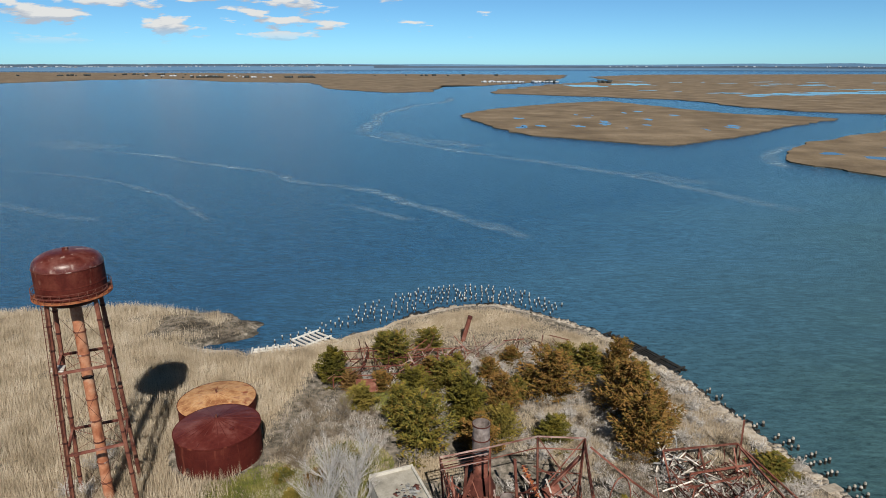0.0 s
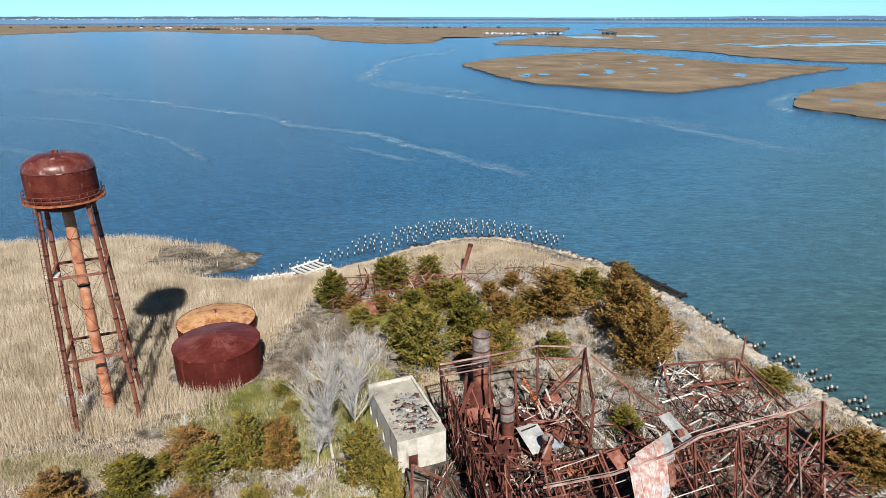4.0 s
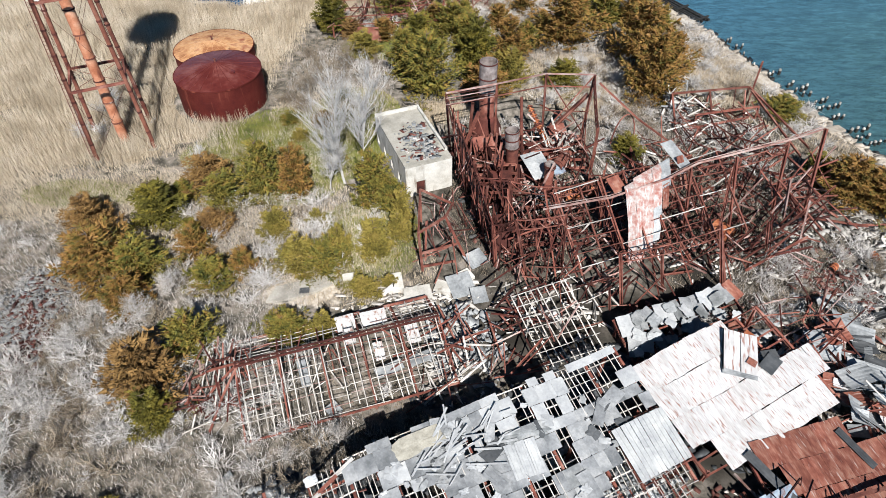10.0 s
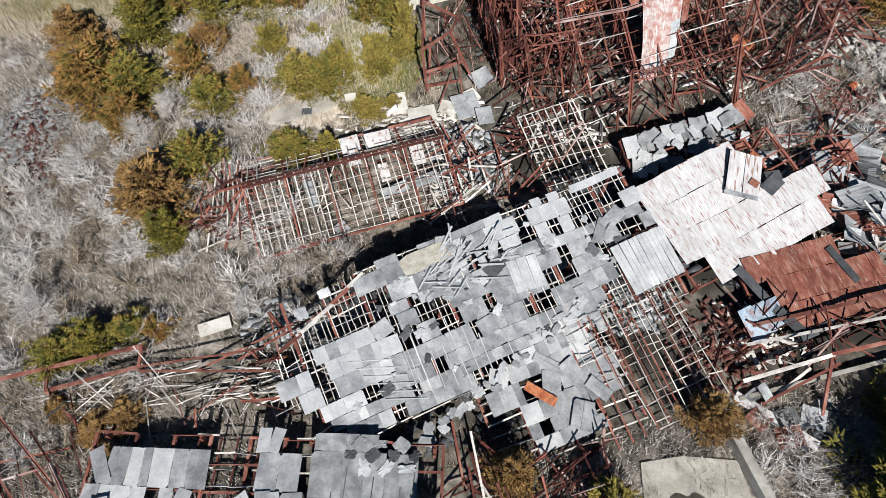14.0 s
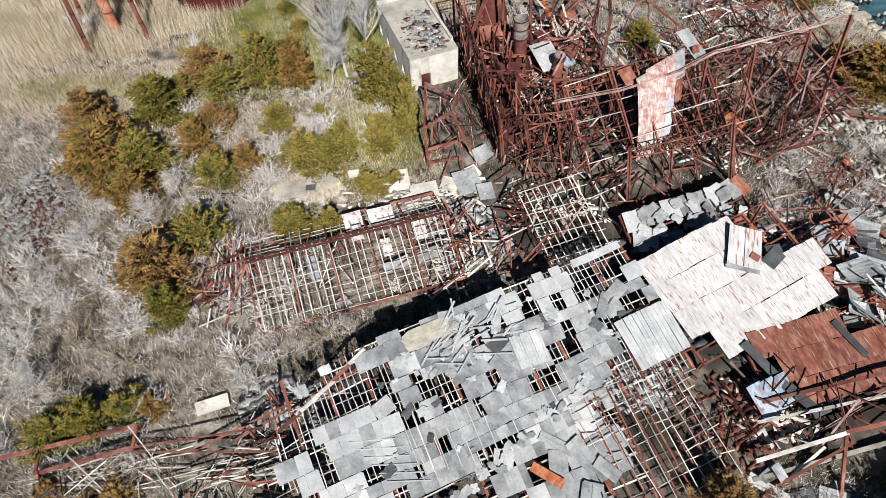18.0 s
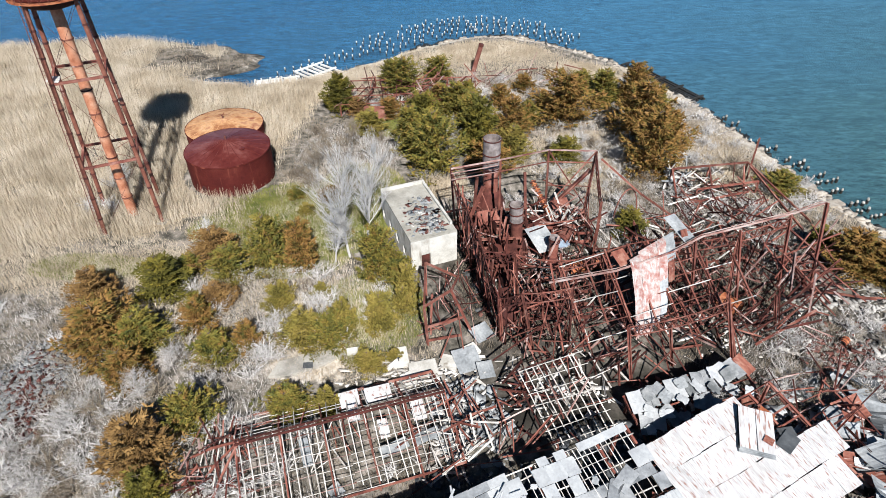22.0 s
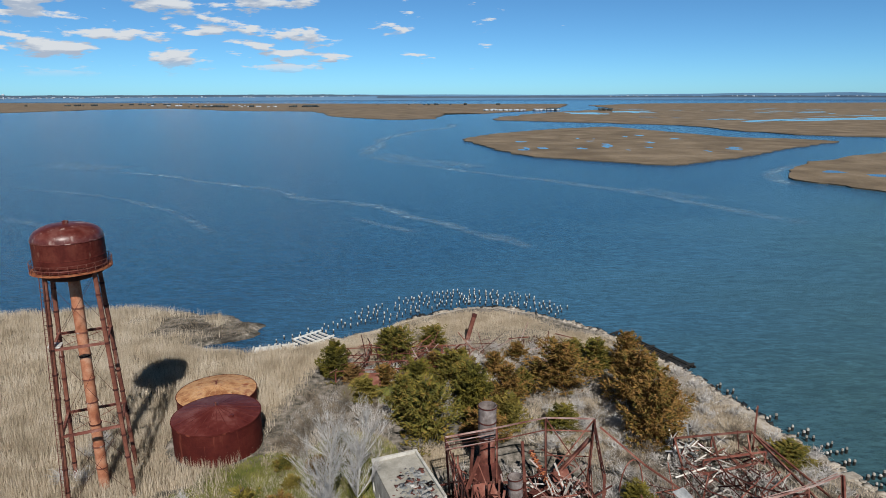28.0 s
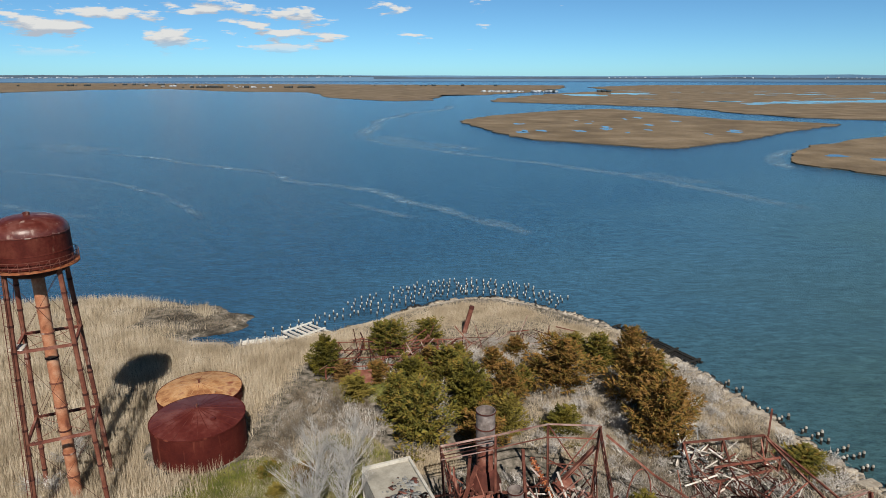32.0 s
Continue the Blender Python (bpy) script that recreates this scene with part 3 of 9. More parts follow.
def build_ground():
    xs = np.r_[np.arange(-690, -120, 10.0), np.arange(-120, 64, 0.8), np.arange(64, 95, 2.0)]
    ys = np.r_[np.arange(-155, 0, 6.0), np.arange(0, 152, 0.8)]
    X, Y = np.meshgrid(xs, ys)
    Z = ground_z(X, Y)
    nx, ny = len(xs), len(ys)
    i = np.arange((ny - 1) * (nx - 1))
    a = (i // (nx - 1)) * nx + i % (nx - 1)
    faces = np.stack([a, a + 1, a + nx + 1, a + nx], 1)
    keep = Z.ravel()[faces].max(1) > -1.5
    me = array_mesh("ground", np.stack([X, Y, Z], -1).reshape(-1, 3), faces[keep], ground_material())
    me.polygons.foreach_set("use_smooth", [True] * len(me.polygons))
    d = shore_distance(X, Y)
    sand = np.clip(1.05 - np.abs(d - 1.6) / 2.5, 0, 1) * np.where(X > -40, 1, 0.35)
    sand = np.maximum(sand, np.clip(1.3 - np.hypot((X + 15.0) / 5.5, (Y - 42.5) / 2.6), 0, 1))
    sand = np.maximum(sand, np.clip(1.2 - np.hypot((X - 18) / 5.5, (Y - 5) / 4.5), 0, 1))
    sand = np.maximum(sand, np.clip(1.2 - np.hypot((X + 47) / 9, (Y - 115.5) / 2.5), 0, 1))
    # alpha mask: wet shore and spit first, then the ruins' painted shade
    wet = np.clip(1 - np.abs(d + 0.2) / 0.9, 0, 1) * 0.8 + 0.85 * np.clip(spit(X, Y) * 1.1 + 1.3 * ripple(X, Y, 3.2, 9) + 0.8 * ripple(X, Y, 1.1, 4) - 0.75, 0, 1) * (spit(X, Y) > 0)
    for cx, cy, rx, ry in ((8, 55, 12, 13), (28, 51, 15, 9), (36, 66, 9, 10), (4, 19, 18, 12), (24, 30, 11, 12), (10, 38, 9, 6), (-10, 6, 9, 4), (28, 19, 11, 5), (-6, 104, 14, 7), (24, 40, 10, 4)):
        wet = np.maximum(wet, 1.0 * np.clip(1.5 - 1.2 * np.hypot((X - cx) / rx, (Y - cy) / ry) + 0.35 * ripple(X, Y, 3.0, 7), 0, 1))  # shade under the ruins, painted into the soil colour
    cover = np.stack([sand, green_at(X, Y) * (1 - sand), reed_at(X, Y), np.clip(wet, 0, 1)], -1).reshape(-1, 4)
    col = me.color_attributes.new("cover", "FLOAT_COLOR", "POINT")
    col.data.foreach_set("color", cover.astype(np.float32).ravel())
    return tagged(new("ground", me), "sandy ground with dry grass, litter and green patches", "ground", kind="structure")


def water_material():
    m = bpy.data.materials.new("bay_water")
    m.use_nodes = True
    n, l = m.node_tree.nodes, m.node_tree.links
    b = n["Principled BSDF"]
    geo = n.new("ShaderNodeNewGeometry")
    big = n.new("ShaderNodeTexNoise")
    big.inputs["Scale"].default_value, big.inputs["Detail"].default_value = 0.012, 4
    sq = n.new("ShaderNodeMapping")
    sq.inputs["Scale"].default_value = (0.6, 1.4, 1)
    sq.inputs["Rotation"].default_value = (0, 0, radians(20))
    l.new(geo.outputs["Position"], sq.inputs["Vector"])
    l.new(sq.outputs[0], big.inputs["Vector"])
    # shallow, silty water towards the east bank, clearer and bluer in the bay
    sepx = n.new("ShaderNodeSeparateXYZ")
    l.new(geo.outputs["Position"], sepx.inputs[0])
    grad = n.new("ShaderNodeMath")
    grad.operation = "MULTIPLY_ADD"
    grad.inputs[1].default_value = -0.0042
    l.new(sepx.outputs[1], grad.inputs[0])
    silt = n.new("ShaderNodeMath")
    silt.operation = "MULTIPLY_ADD"
    silt.inputs[1].default_value, silt.inputs[2].default_value = 0.0045, 0.72
    l.new(sepx.outputs[0], silt.inputs[0])
    l.new(silt.outputs[0], grad.inputs[2])
    wob = n.new("ShaderNodeMath")
    wob.operation = "MULTIPLY_ADD"
    wob.inputs[1].default_value = 0.5
    l.new(big.outputs[0], wob.inputs[0])
    l.new(grad.outputs[0], wob.inputs[2])
    ramp = n.new("ShaderNodeValToRGB")
    e = ramp.color_ramp.elements
    e[0].position, e[0].color = 0.15, (0.014, 0.067, 0.146, 1)
    e[1].position, e[1].color = 0.95, (0.045, 0.097, 0.103, 1)
    e.new(0.5).color = (0.036, 0.106, 0.178, 1)
    l.new(wob.outputs[0], ramp.inputs[0])
    chop_shading = n.new("ShaderNodeTexNoise")  # wind waves: lit crests and shaded faces painted into the colour
    chop_shading.inputs["Scale"].default_value, chop_shading.inputs["Detail"].default_value, chop_shading.inputs["Roughness"].default_value = 0.16, 9, 0.75
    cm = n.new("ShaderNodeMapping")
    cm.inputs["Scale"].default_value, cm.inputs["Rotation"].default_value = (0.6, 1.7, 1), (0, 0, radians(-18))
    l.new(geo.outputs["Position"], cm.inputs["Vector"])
    l.new(cm.outputs[0], chop_shading.inputs["Vector"])
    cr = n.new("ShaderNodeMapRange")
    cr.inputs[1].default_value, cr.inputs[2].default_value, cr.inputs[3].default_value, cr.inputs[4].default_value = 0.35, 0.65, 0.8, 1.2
    l.new(chop_shading.outputs[0], cr.inputs[0])
    small = n.new("ShaderNodeTexNoise")  # short wavelets, their light and shade painted the same way
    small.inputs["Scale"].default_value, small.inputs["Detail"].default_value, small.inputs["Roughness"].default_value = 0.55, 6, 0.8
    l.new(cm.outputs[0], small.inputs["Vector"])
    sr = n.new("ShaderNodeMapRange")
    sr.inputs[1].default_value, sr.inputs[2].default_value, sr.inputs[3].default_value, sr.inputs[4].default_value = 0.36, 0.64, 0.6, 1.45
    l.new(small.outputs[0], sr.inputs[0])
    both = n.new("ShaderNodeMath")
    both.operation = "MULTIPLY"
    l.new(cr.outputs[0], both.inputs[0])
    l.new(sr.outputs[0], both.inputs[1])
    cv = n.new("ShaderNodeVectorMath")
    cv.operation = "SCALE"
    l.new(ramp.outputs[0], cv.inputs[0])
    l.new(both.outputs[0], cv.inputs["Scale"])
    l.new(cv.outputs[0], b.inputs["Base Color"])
    b.inputs["Specular IOR Level"].default_value = 0.25
    b.inputs["Roughness"].default_value, b.inputs["IOR"].default_value = 0.16, 1.33
    waves = n.new("ShaderNodeTexNoise")
    waves.inputs["Scale"].default_value, waves.inputs["Detail"].default_value, waves.inputs["Roughness"].default_value = 0.28, 8, 0.72
    wm = n.new("ShaderNodeMapping")
    wm.inputs["Scale"].default_value = (0.7, 1.6, 1)
    wm.inputs["Rotation"].default_value = (0, 0, radians(-25))
    l.new(geo.outputs["Position"], wm.inputs["Vector"])
    l.new(wm.outputs[0], waves.inputs["Vector"])
    bump = n.new("ShaderNodeBump")
    bump.inputs["Strength"].default_value, bump.inputs["Distance"].default_value = 0.75, 0.9
    l.new(waves.outputs[0], bump.inputs["Height"])
    l.new(bump.outputs[0], b.inputs["Normal"])
    return m


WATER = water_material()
POOL = material("calm_tidal_pool", [(0.05, 0.075, 0.085), (0.075, 0.10, 0.105)], 0.05, 0.1, 0, 0.03, 0.5, vary=0.1, spec=0.5)


def build_water():
    n = 72
    rings = (0, 300, 900, 2200, 4950)
    verts, faces = [(0, 0, 0)], []
    for r in rings[1:]:
        verts += [(r * math.cos(a * math.tau / n), r * math.sin(a * math.tau / n), 0) for a in range(n)]
    for a in range(n):
        faces.append((0, 1 + a, 1 + (a + 1) % n))
        for k in range(len(rings) - 2):
            s, t = 1 + k * n, 1 + (k + 1) * n
            faces.append((s + a, t + a, t + (a + 1) % n, s + (a + 1) % n))
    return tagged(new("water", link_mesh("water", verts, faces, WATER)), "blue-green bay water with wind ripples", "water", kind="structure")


MARSH = material("brown_salt_marsh", [(0.12, 0.088, 0.055), (0.18, 0.135, 0.086), (0.25, 0.192, 0.128)], 0.03, 0.95, 0, 0.4, 0.8, vary=0.0, grain=0.4)
BANK = material("dark_peat_bank", [(0.07, 0.058, 0.04), (0.12, 0.098, 0.068)], 0.2, 0.9, 0, 0.3, 2, vary=0.0)


def marsh(name, outline, label, rough=1.0, seed=0, top=0.7):
    """A flat island with a ragged peat bank; the outline is subdivided and shaken."""
    pts = [Vector((x, y, 0)) for x, y in outline]
    ring = []
    for a, b in zip(pts, pts[1:] + pts[:1]):
        k = max(2, int((b - a).length / (7 * rough)))
        for i in range(k):
            p = a.lerp(b, i / k)
            s = rough * (6 if 0 < i else 2)
            q = p + Vector((noise.noise((p.x * 0.05 / rough, p.y * 0.05 / rough, seed)) * s + noise.noise((p.x * 0.2 / rough, p.y * 0.2 / rough, seed + 3)) * s * 0.5,
                            noise.noise((p.x * 0.05 / rough, p.y * 0.05 / rough, seed + 7)) * s + noise.noise((p.x * 0.2 / rough, p.y * 0.2 / rough, seed + 9)) * s * 0.5, 0))
            ring.append(q)
    ob = thing(name, (pts[0].x, pts[0].y, 0), label, "marsh island", kind="structure")
    bm = bmesh.new()
    vs = [bm.verts.new((q.x, q.y, top)) for q in ring]
    f = bm.faces.new(vs)
    bmesh.ops.triangulate(bm, faces=[f])
    part("marsh_grass", bm, MARSH, ob)
    bm = bmesh.new()
    lo = [bm.verts.new((q.x, q.y, -0.3)) for q in ring]
    hi = [bm.verts.new((q.x, q.y, top)) for q in ring]
    for i in range(len(ring)):
        j = (i + 1) % len(ring)
        bm.faces.new((lo[i], lo[j], hi[j], hi[i]))
    part("peat_bank", bm, BANK, ob)
    return ob


def pond(parent, x, y, rx, ry, z, seed):
    rnd = random.Random(seed)
    k = 14
    rad = [rnd.uniform(0.45, 1.1) for _ in range(k)]
    bm = bmesh.new()
    bm.faces.new([bm.verts.new((x + rx * rad[i] * math.cos(i * math.tau / k), y + ry * rad[i] * math.sin(i * math.tau / k), z)) for i in range(k)])
    return part("pool", bm, POOL, parent, label="small tidal pool in the marsh")


build_ground()
build_water()
island = marsh("marsh_island_middle", [(18, 695), (52, 778), (172, 906), (246, 945), (291, 795), (322, 708), (373, 685), (402, 648), (314, 575), (223, 484), (159, 438), (115, 467), (70, 500), (48, 557)], "brown salt marsh island with small pools", 1.0, 1)
prnd = random.Random(5)
for k in range(26):
    px, py = prnd.uniform(70, 320), prnd.uniform(500, 830)
    if abs((px - 40) - (py - 430) * 0.42) < 150 and py > 470 + abs(px - 160) * 0.5 and py < 700 + px * 0.3 - max(0, px - 230) * 2.2:
        pond(island, px, py, prnd.uniform(2, 7), prnd.uniform(4, 14), 0.72, k)
for k, (px, py) in enumerate(((70, 560), (88, 575), (150, 590), (205, 640), (255, 560), (262, 575), (250, 690))):
    pond(island, px, py, 6, 12, 0.72, 60 + k)
island = marsh("marsh_island_east", [(204, 372), (230, 417), (258, 446), (316, 495), (371, 532), (520, 520), (560, 330), (330, 250), (223, 312), (216, 336), (203, 355)], "brown salt marsh bank with pools", 1.0, 2)
for k, (px, py) in enumerate(((245, 395), (275, 360), (262, 375), (300, 420), (310, 390))):
    pond(island, px, py, 9, 9, 0.72, 90 + k)
far_marsh = marsh("marsh_island_far", [(95, 1185), (209, 1104), (268, 1068), (360, 987), (384, 846), (411, 757), (489, 707), (900, 640), (1500, 900), (2500, 2600), (2004, 2948), (900, 2900), (560, 2500), (520, 1950), (410, 1830), (254, 1620), (112, 1327)], "wide brown tidal marsh", 3.0, 4)
for k in range(40):
    a = prnd.random()
    pond(far_marsh, 420 + 900 * a + prnd.uniform(-60, 60), 1050 + 900 * prnd.random(), prnd.uniform(8, 40), prnd.uniform(8, 30), 0.75, 200 + k)
for k, (cx, cy, rx, ry) in enumerate(((620, 1130, 60, 60), (740, 1180, 110, 60), (880, 1230, 120, 60), (560, 1120, 45, 25), (1080, 1330, 130, 60), (340, 1560, 60, 90), (480, 1650, 70, 90))):
    pond(far_marsh, cx, cy, rx, ry, 0.77, 300 + k)
marsh("marsh_island_west", [(-2600, 1900), (-1202, 1765), (-1133, 2093), (-934, 2227), (-635, 1906), (-365, 1800), (-234, 1387), (-111, 1231), (-15, 1253), (-5, 1581), (105, 1580), (300, 1900), (420, 2300), (536, 2858), (43, 2998), (-1104, 3325), (-2528, 3730), (-3600, 3300)], "low brown tidal marsh along the bay", 3.0, 6)


def band(name, r, az0, az1, base, height, mat, seed, label, step=0.35, kind="structure"):
    """A far strip of coast, standing so far off that it never shifts."""
    bm = bmesh.new()
    k = int((az1 - az0) / step)
    prev = None
    for i in range(k + 1):
        a = radians(az0 + (az1 - az0) * i / k)
        h = height * min(1, 0.15 + (az1 - az0) * (k - i) / k / 9) * (0.8 + 0.3 * noise.noise((i * 0.11, seed, 0)) + 0.12 * noise.noise((i * 0.9, seed, 4)))
        lo, hi = bm.verts.new((r * math.sin(a), r * math.cos(a), base)), bm.verts.new((r * math.sin(a), r * math.cos(a), base + h))
        if prev:
            bm.faces.new((prev[0], lo, hi, prev[1]))
        prev = (lo, hi)
    me = bpy.data.meshes.new(name)
    bm.to_mesh(me)
    bm.free()
    me.materials.append(mat)
    return tagged(new(name, me), label, "far shore", kind=kind)


# aerial haze is painted into both of these backdrop colours
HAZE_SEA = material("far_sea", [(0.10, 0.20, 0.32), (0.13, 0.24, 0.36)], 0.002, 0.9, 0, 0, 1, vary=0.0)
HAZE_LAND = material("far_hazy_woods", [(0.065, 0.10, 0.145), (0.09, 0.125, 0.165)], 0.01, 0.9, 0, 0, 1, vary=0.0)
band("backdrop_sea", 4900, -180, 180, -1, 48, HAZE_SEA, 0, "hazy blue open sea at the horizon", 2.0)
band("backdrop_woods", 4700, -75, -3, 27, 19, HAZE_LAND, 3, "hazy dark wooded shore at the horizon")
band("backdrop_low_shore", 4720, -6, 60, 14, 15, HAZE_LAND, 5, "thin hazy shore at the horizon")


def far_houses():
    rnd = random.Random(11)
    mats = []
    for k in range(260):
        az = radians(rnd.choice([rnd.uniform(-37, -19), rnd.uniform(-36, -26), rnd.uniform(-18, -8), rnd.uniform(14, 37)]))
        r = 4650
        s = rnd.uniform(3, 9)
        m = Matrix.Translation((r * math.sin(az), r * math.cos(az), rnd.uniform(24, 29) if az < 0 else rnd.uniform(22, 28))) @ Matrix.Rotation(-az, 4, "Z") @ Matrix.Diagonal((s * rnd.uniform(0.6, 1.6), 8, s * 0.8, 1))
        mats.append(m)
    az = radians(-34.4)
    mats.append(Matrix.Translation((4640 * math.sin(az), 4640 * math.cos(az), 46)) @ Matrix.Diagonal((13, 8, 12, 1)))
    mats.append(Matrix.Translation((4640 * math.sin(az), 4640 * math.cos(az), 30)) @ Matrix.Diagonal((4, 4, 22, 1)))
    box_cloud("backdrop_town", mats, HAZE_HOUSE, "tiny waterfront houses on the far shore, dulled by painted haze", "far town")
    trees, walls = [], []
    for k in range(110):
        cx, cy, sx = rnd.choice([(-1342, 2905, 160), (-855, 2383, 130), (-522, 2376, 60), (440, 1790, 35), (306, 1830, 12), (-1500, 2700, 200), (-80, 2700, 300)])
        s = rnd.uniform(4, 9)
        trees.append(Matrix.Translation((cx + rnd.gauss(0, sx * 0.5), cy + rnd.gauss(0, 12), 0.7 + s * 0.4)) @ Matrix.Rotation(rnd.random() * 3, 4, "Z") @ Matrix.Diagonal((s * 1.6, s, s * 0.8, 1)))
    for k in range(58):
        cx, cy, sx = rnd.choice([(215, 1800, 110), (215, 1800, 110), (-700, 2380, 90), (-1000, 2600, 200)])
        s = rnd.uniform(4, 8)
        walls.append(Matrix.Translation((cx + rnd.uniform(-1, 1) * sx, cy + rnd.gauss(0, 10), 0.7 + s * 0.3)) @ Matrix.Rotation(rnd.random(), 4, "Z") @ Matrix.Diagonal((s * 1.5, s, s * 0.7, 1)))
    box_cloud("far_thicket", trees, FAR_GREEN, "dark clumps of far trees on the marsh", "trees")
    box_cloud("far_cottages", walls, HAZE_HOUSE, "tiny cottages on the far marsh, dulled by painted haze", "houses")


far_houses()

SLICK = bpy.data.materials.new("foam_slick")
SLICK.use_nodes = True
sn, sl = SLICK.node_tree.nodes, SLICK.node_tree.links
sb = sn["Principled BSDF"]
sb.inputs["Base Color"].default_value, sb.inputs["Roughness"].default_value = (0.30, 0.47, 0.60, 1), 0.45
sgeo, stex = sn.new("ShaderNodeNewGeometry"), sn.new("ShaderNodeTexNoise")
stex.inputs["Scale"].default_value, stex.inputs["Detail"].default_value = 0.16, 8
sl.new(sgeo.outputs["Position"], stex.inputs["Vector"])
satt = sn.new("ShaderNodeVertexColor")
satt.layer_name = "foam"
ssep = sn.new("ShaderNodeSeparateColor")
sl.new(satt.outputs[0], ssep.inputs[0])
srng = sn.new("ShaderNodeMapRange")
srng.inputs[1].default_value, srng.inputs[2].default_value, srng.inputs[4].default_value = 0.3, 0.66, 1.0
sl.new(stex.outputs[0], srng.inputs[0])
smul = sn.new("ShaderNodeMath")
smul.operation = "MULTIPLY"
sl.new(srng.outputs[0], smul.inputs[0])
sl.new(ssep.outputs[0], smul.inputs[1])
sl.new(smul.outputs[0], sb.inputs["Alpha"])


def slick(points, width, strength, seed):
    """A drifting line of foam on the water: a ribbon that fades at its edges."""
    pts = [Vector((x, y, 0.03)) for x, y in points]
    line = []
    for i in range(len(pts) - 1):
        p0, p1, p2, p3 = pts[max(i - 1, 0)], pts[i], pts[i + 1], pts[min(i + 2, len(pts) - 1)]
        for k in range(12):
            t = k / 12
            line.append(0.5 * (2 * p1 + (p2 - p0) * t + (2 * p0 - 5 * p1 + 4 * p2 - p3) * t * t + (3 * p1 - p0 - 3 * p2 + p3) * t ** 3))
    verts, faces, dens = [], [], []
    for i, p in enumerate(line):
        d = (line[min(i + 1, len(line) - 1)] - line[max(i - 1, 0)]).normalized()
        side = Vector((-d.y, d.x, 0))
        w = 1.25 * width * (1 + 0.6 * noise.noise((i * 0.17, seed, 0)))
        p = p + side * width * 0.8 * noise.noise((i * 0.13, seed, 5))
        fade = strength * min(1, i / 6, (len(line) - 1 - i) / 6) * (0.75 + 0.5 * noise.noise((i * 0.1, seed, 9)))
        for s, v in ((-1, 0), (-0.35, 1), (0.35, 0.8), (1, 0)):
            verts.append(p + side * w * s)
            dens.append(v * fade)
        if i:
            for j in range(3):
                a = 4 * (i - 1) + j
                faces.append((a, a + 4, a + 5, a + 1))
    me = link_mesh("foam_slick", verts, faces, SLICK)
    col = me.color_attributes.new("foam", "FLOAT_COLOR", "POINT")
    col.data.foreach_set("color", np.repeat(np.array(dens, np.float32), 4))
    return tagged(new("foam_slick", me), "pale drifting foam line on the water", "foam", group="foam lines", kind="structure")


slick([(-290, 440), (-182, 395), (-151, 371), (-110, 344), (-83, 323), (-72, 304), (-37, 285), (-20, 264), (-1, 240), (16, 218), (30, 200)], 3.4, 0.62, 1)
slick([(-65, 500), (-68, 628), (-62, 752), (-33, 860), (6, 947), (11, 1070)], 8, 0.75, 2)
slick([(-70, 520), (-35, 467), (-1, 429), (40, 382), (69, 354), (103, 309), (126, 266), (140, 235)], 4.6, 0.6, 3)
slick([(-240, 340), (-217, 332), (-170, 310), (-130, 279), (-104, 250), (-81, 218)], 2.0, 0.5, 4)
slick([(-300, 470), (-250, 445), (-215, 425)], 16, 0.45, 5)
slick([(-60, 540), (-20, 480), (10, 450), (30, 430)], 12, 0.5, 6)
slick([(-190, 260), (-150, 235), (-120, 222)], 3, 0.4, 7)
slick([(95, 335), (118, 310), (130, 292)], 8, 0.35, 8)
slick([(190, 340), (194, 372), (215, 410), (250, 440), (310, 485), (370, 525)], 5, 0.7, 9)
slick([(-40, 255), (-22, 235), (-8, 224)], 2.5, 0.4, 10)

# ---- water tower and storage tanks ----


def lathe(rows, n=48, cap_lo=False, cap_hi=False):
    """A turned form from (radius, height) rows."""
    bm = bmesh.new()
    rings = []
    for r, z in rows:
        if r < 1e-4:
            rings.append([bm.verts.new((0, 0, z))])
        else:
            rings.append([bm.verts.new((r * math.cos(a * math.tau / n), r * math.sin(a * math.tau / n), z)) for a in range(n)])
    for lo, hi in zip(rings, rings[1:]):
        for i in range(n):
            j = (i + 1) % n
            if len(lo) == 1:
                bm.faces.new((lo[0], hi[j], hi[i]))
            elif len(hi) == 1:
                bm.faces.new((lo[i], lo[j], hi[0]))
            else:
                bm.faces.new((lo[i], lo[j], hi[j], hi[i]))
    if cap_lo:
        bm.faces.new(rings[0][::-1])
    if cap_hi:
        bm.faces.new(rings[-1])
    return bm


def ring_tube(r, z, w, n=48):
    return lathe([(r - w, z - w), (r + w, z - w), (r + w, z + w), (r - w, z + w), (r - w, z - w)], n)


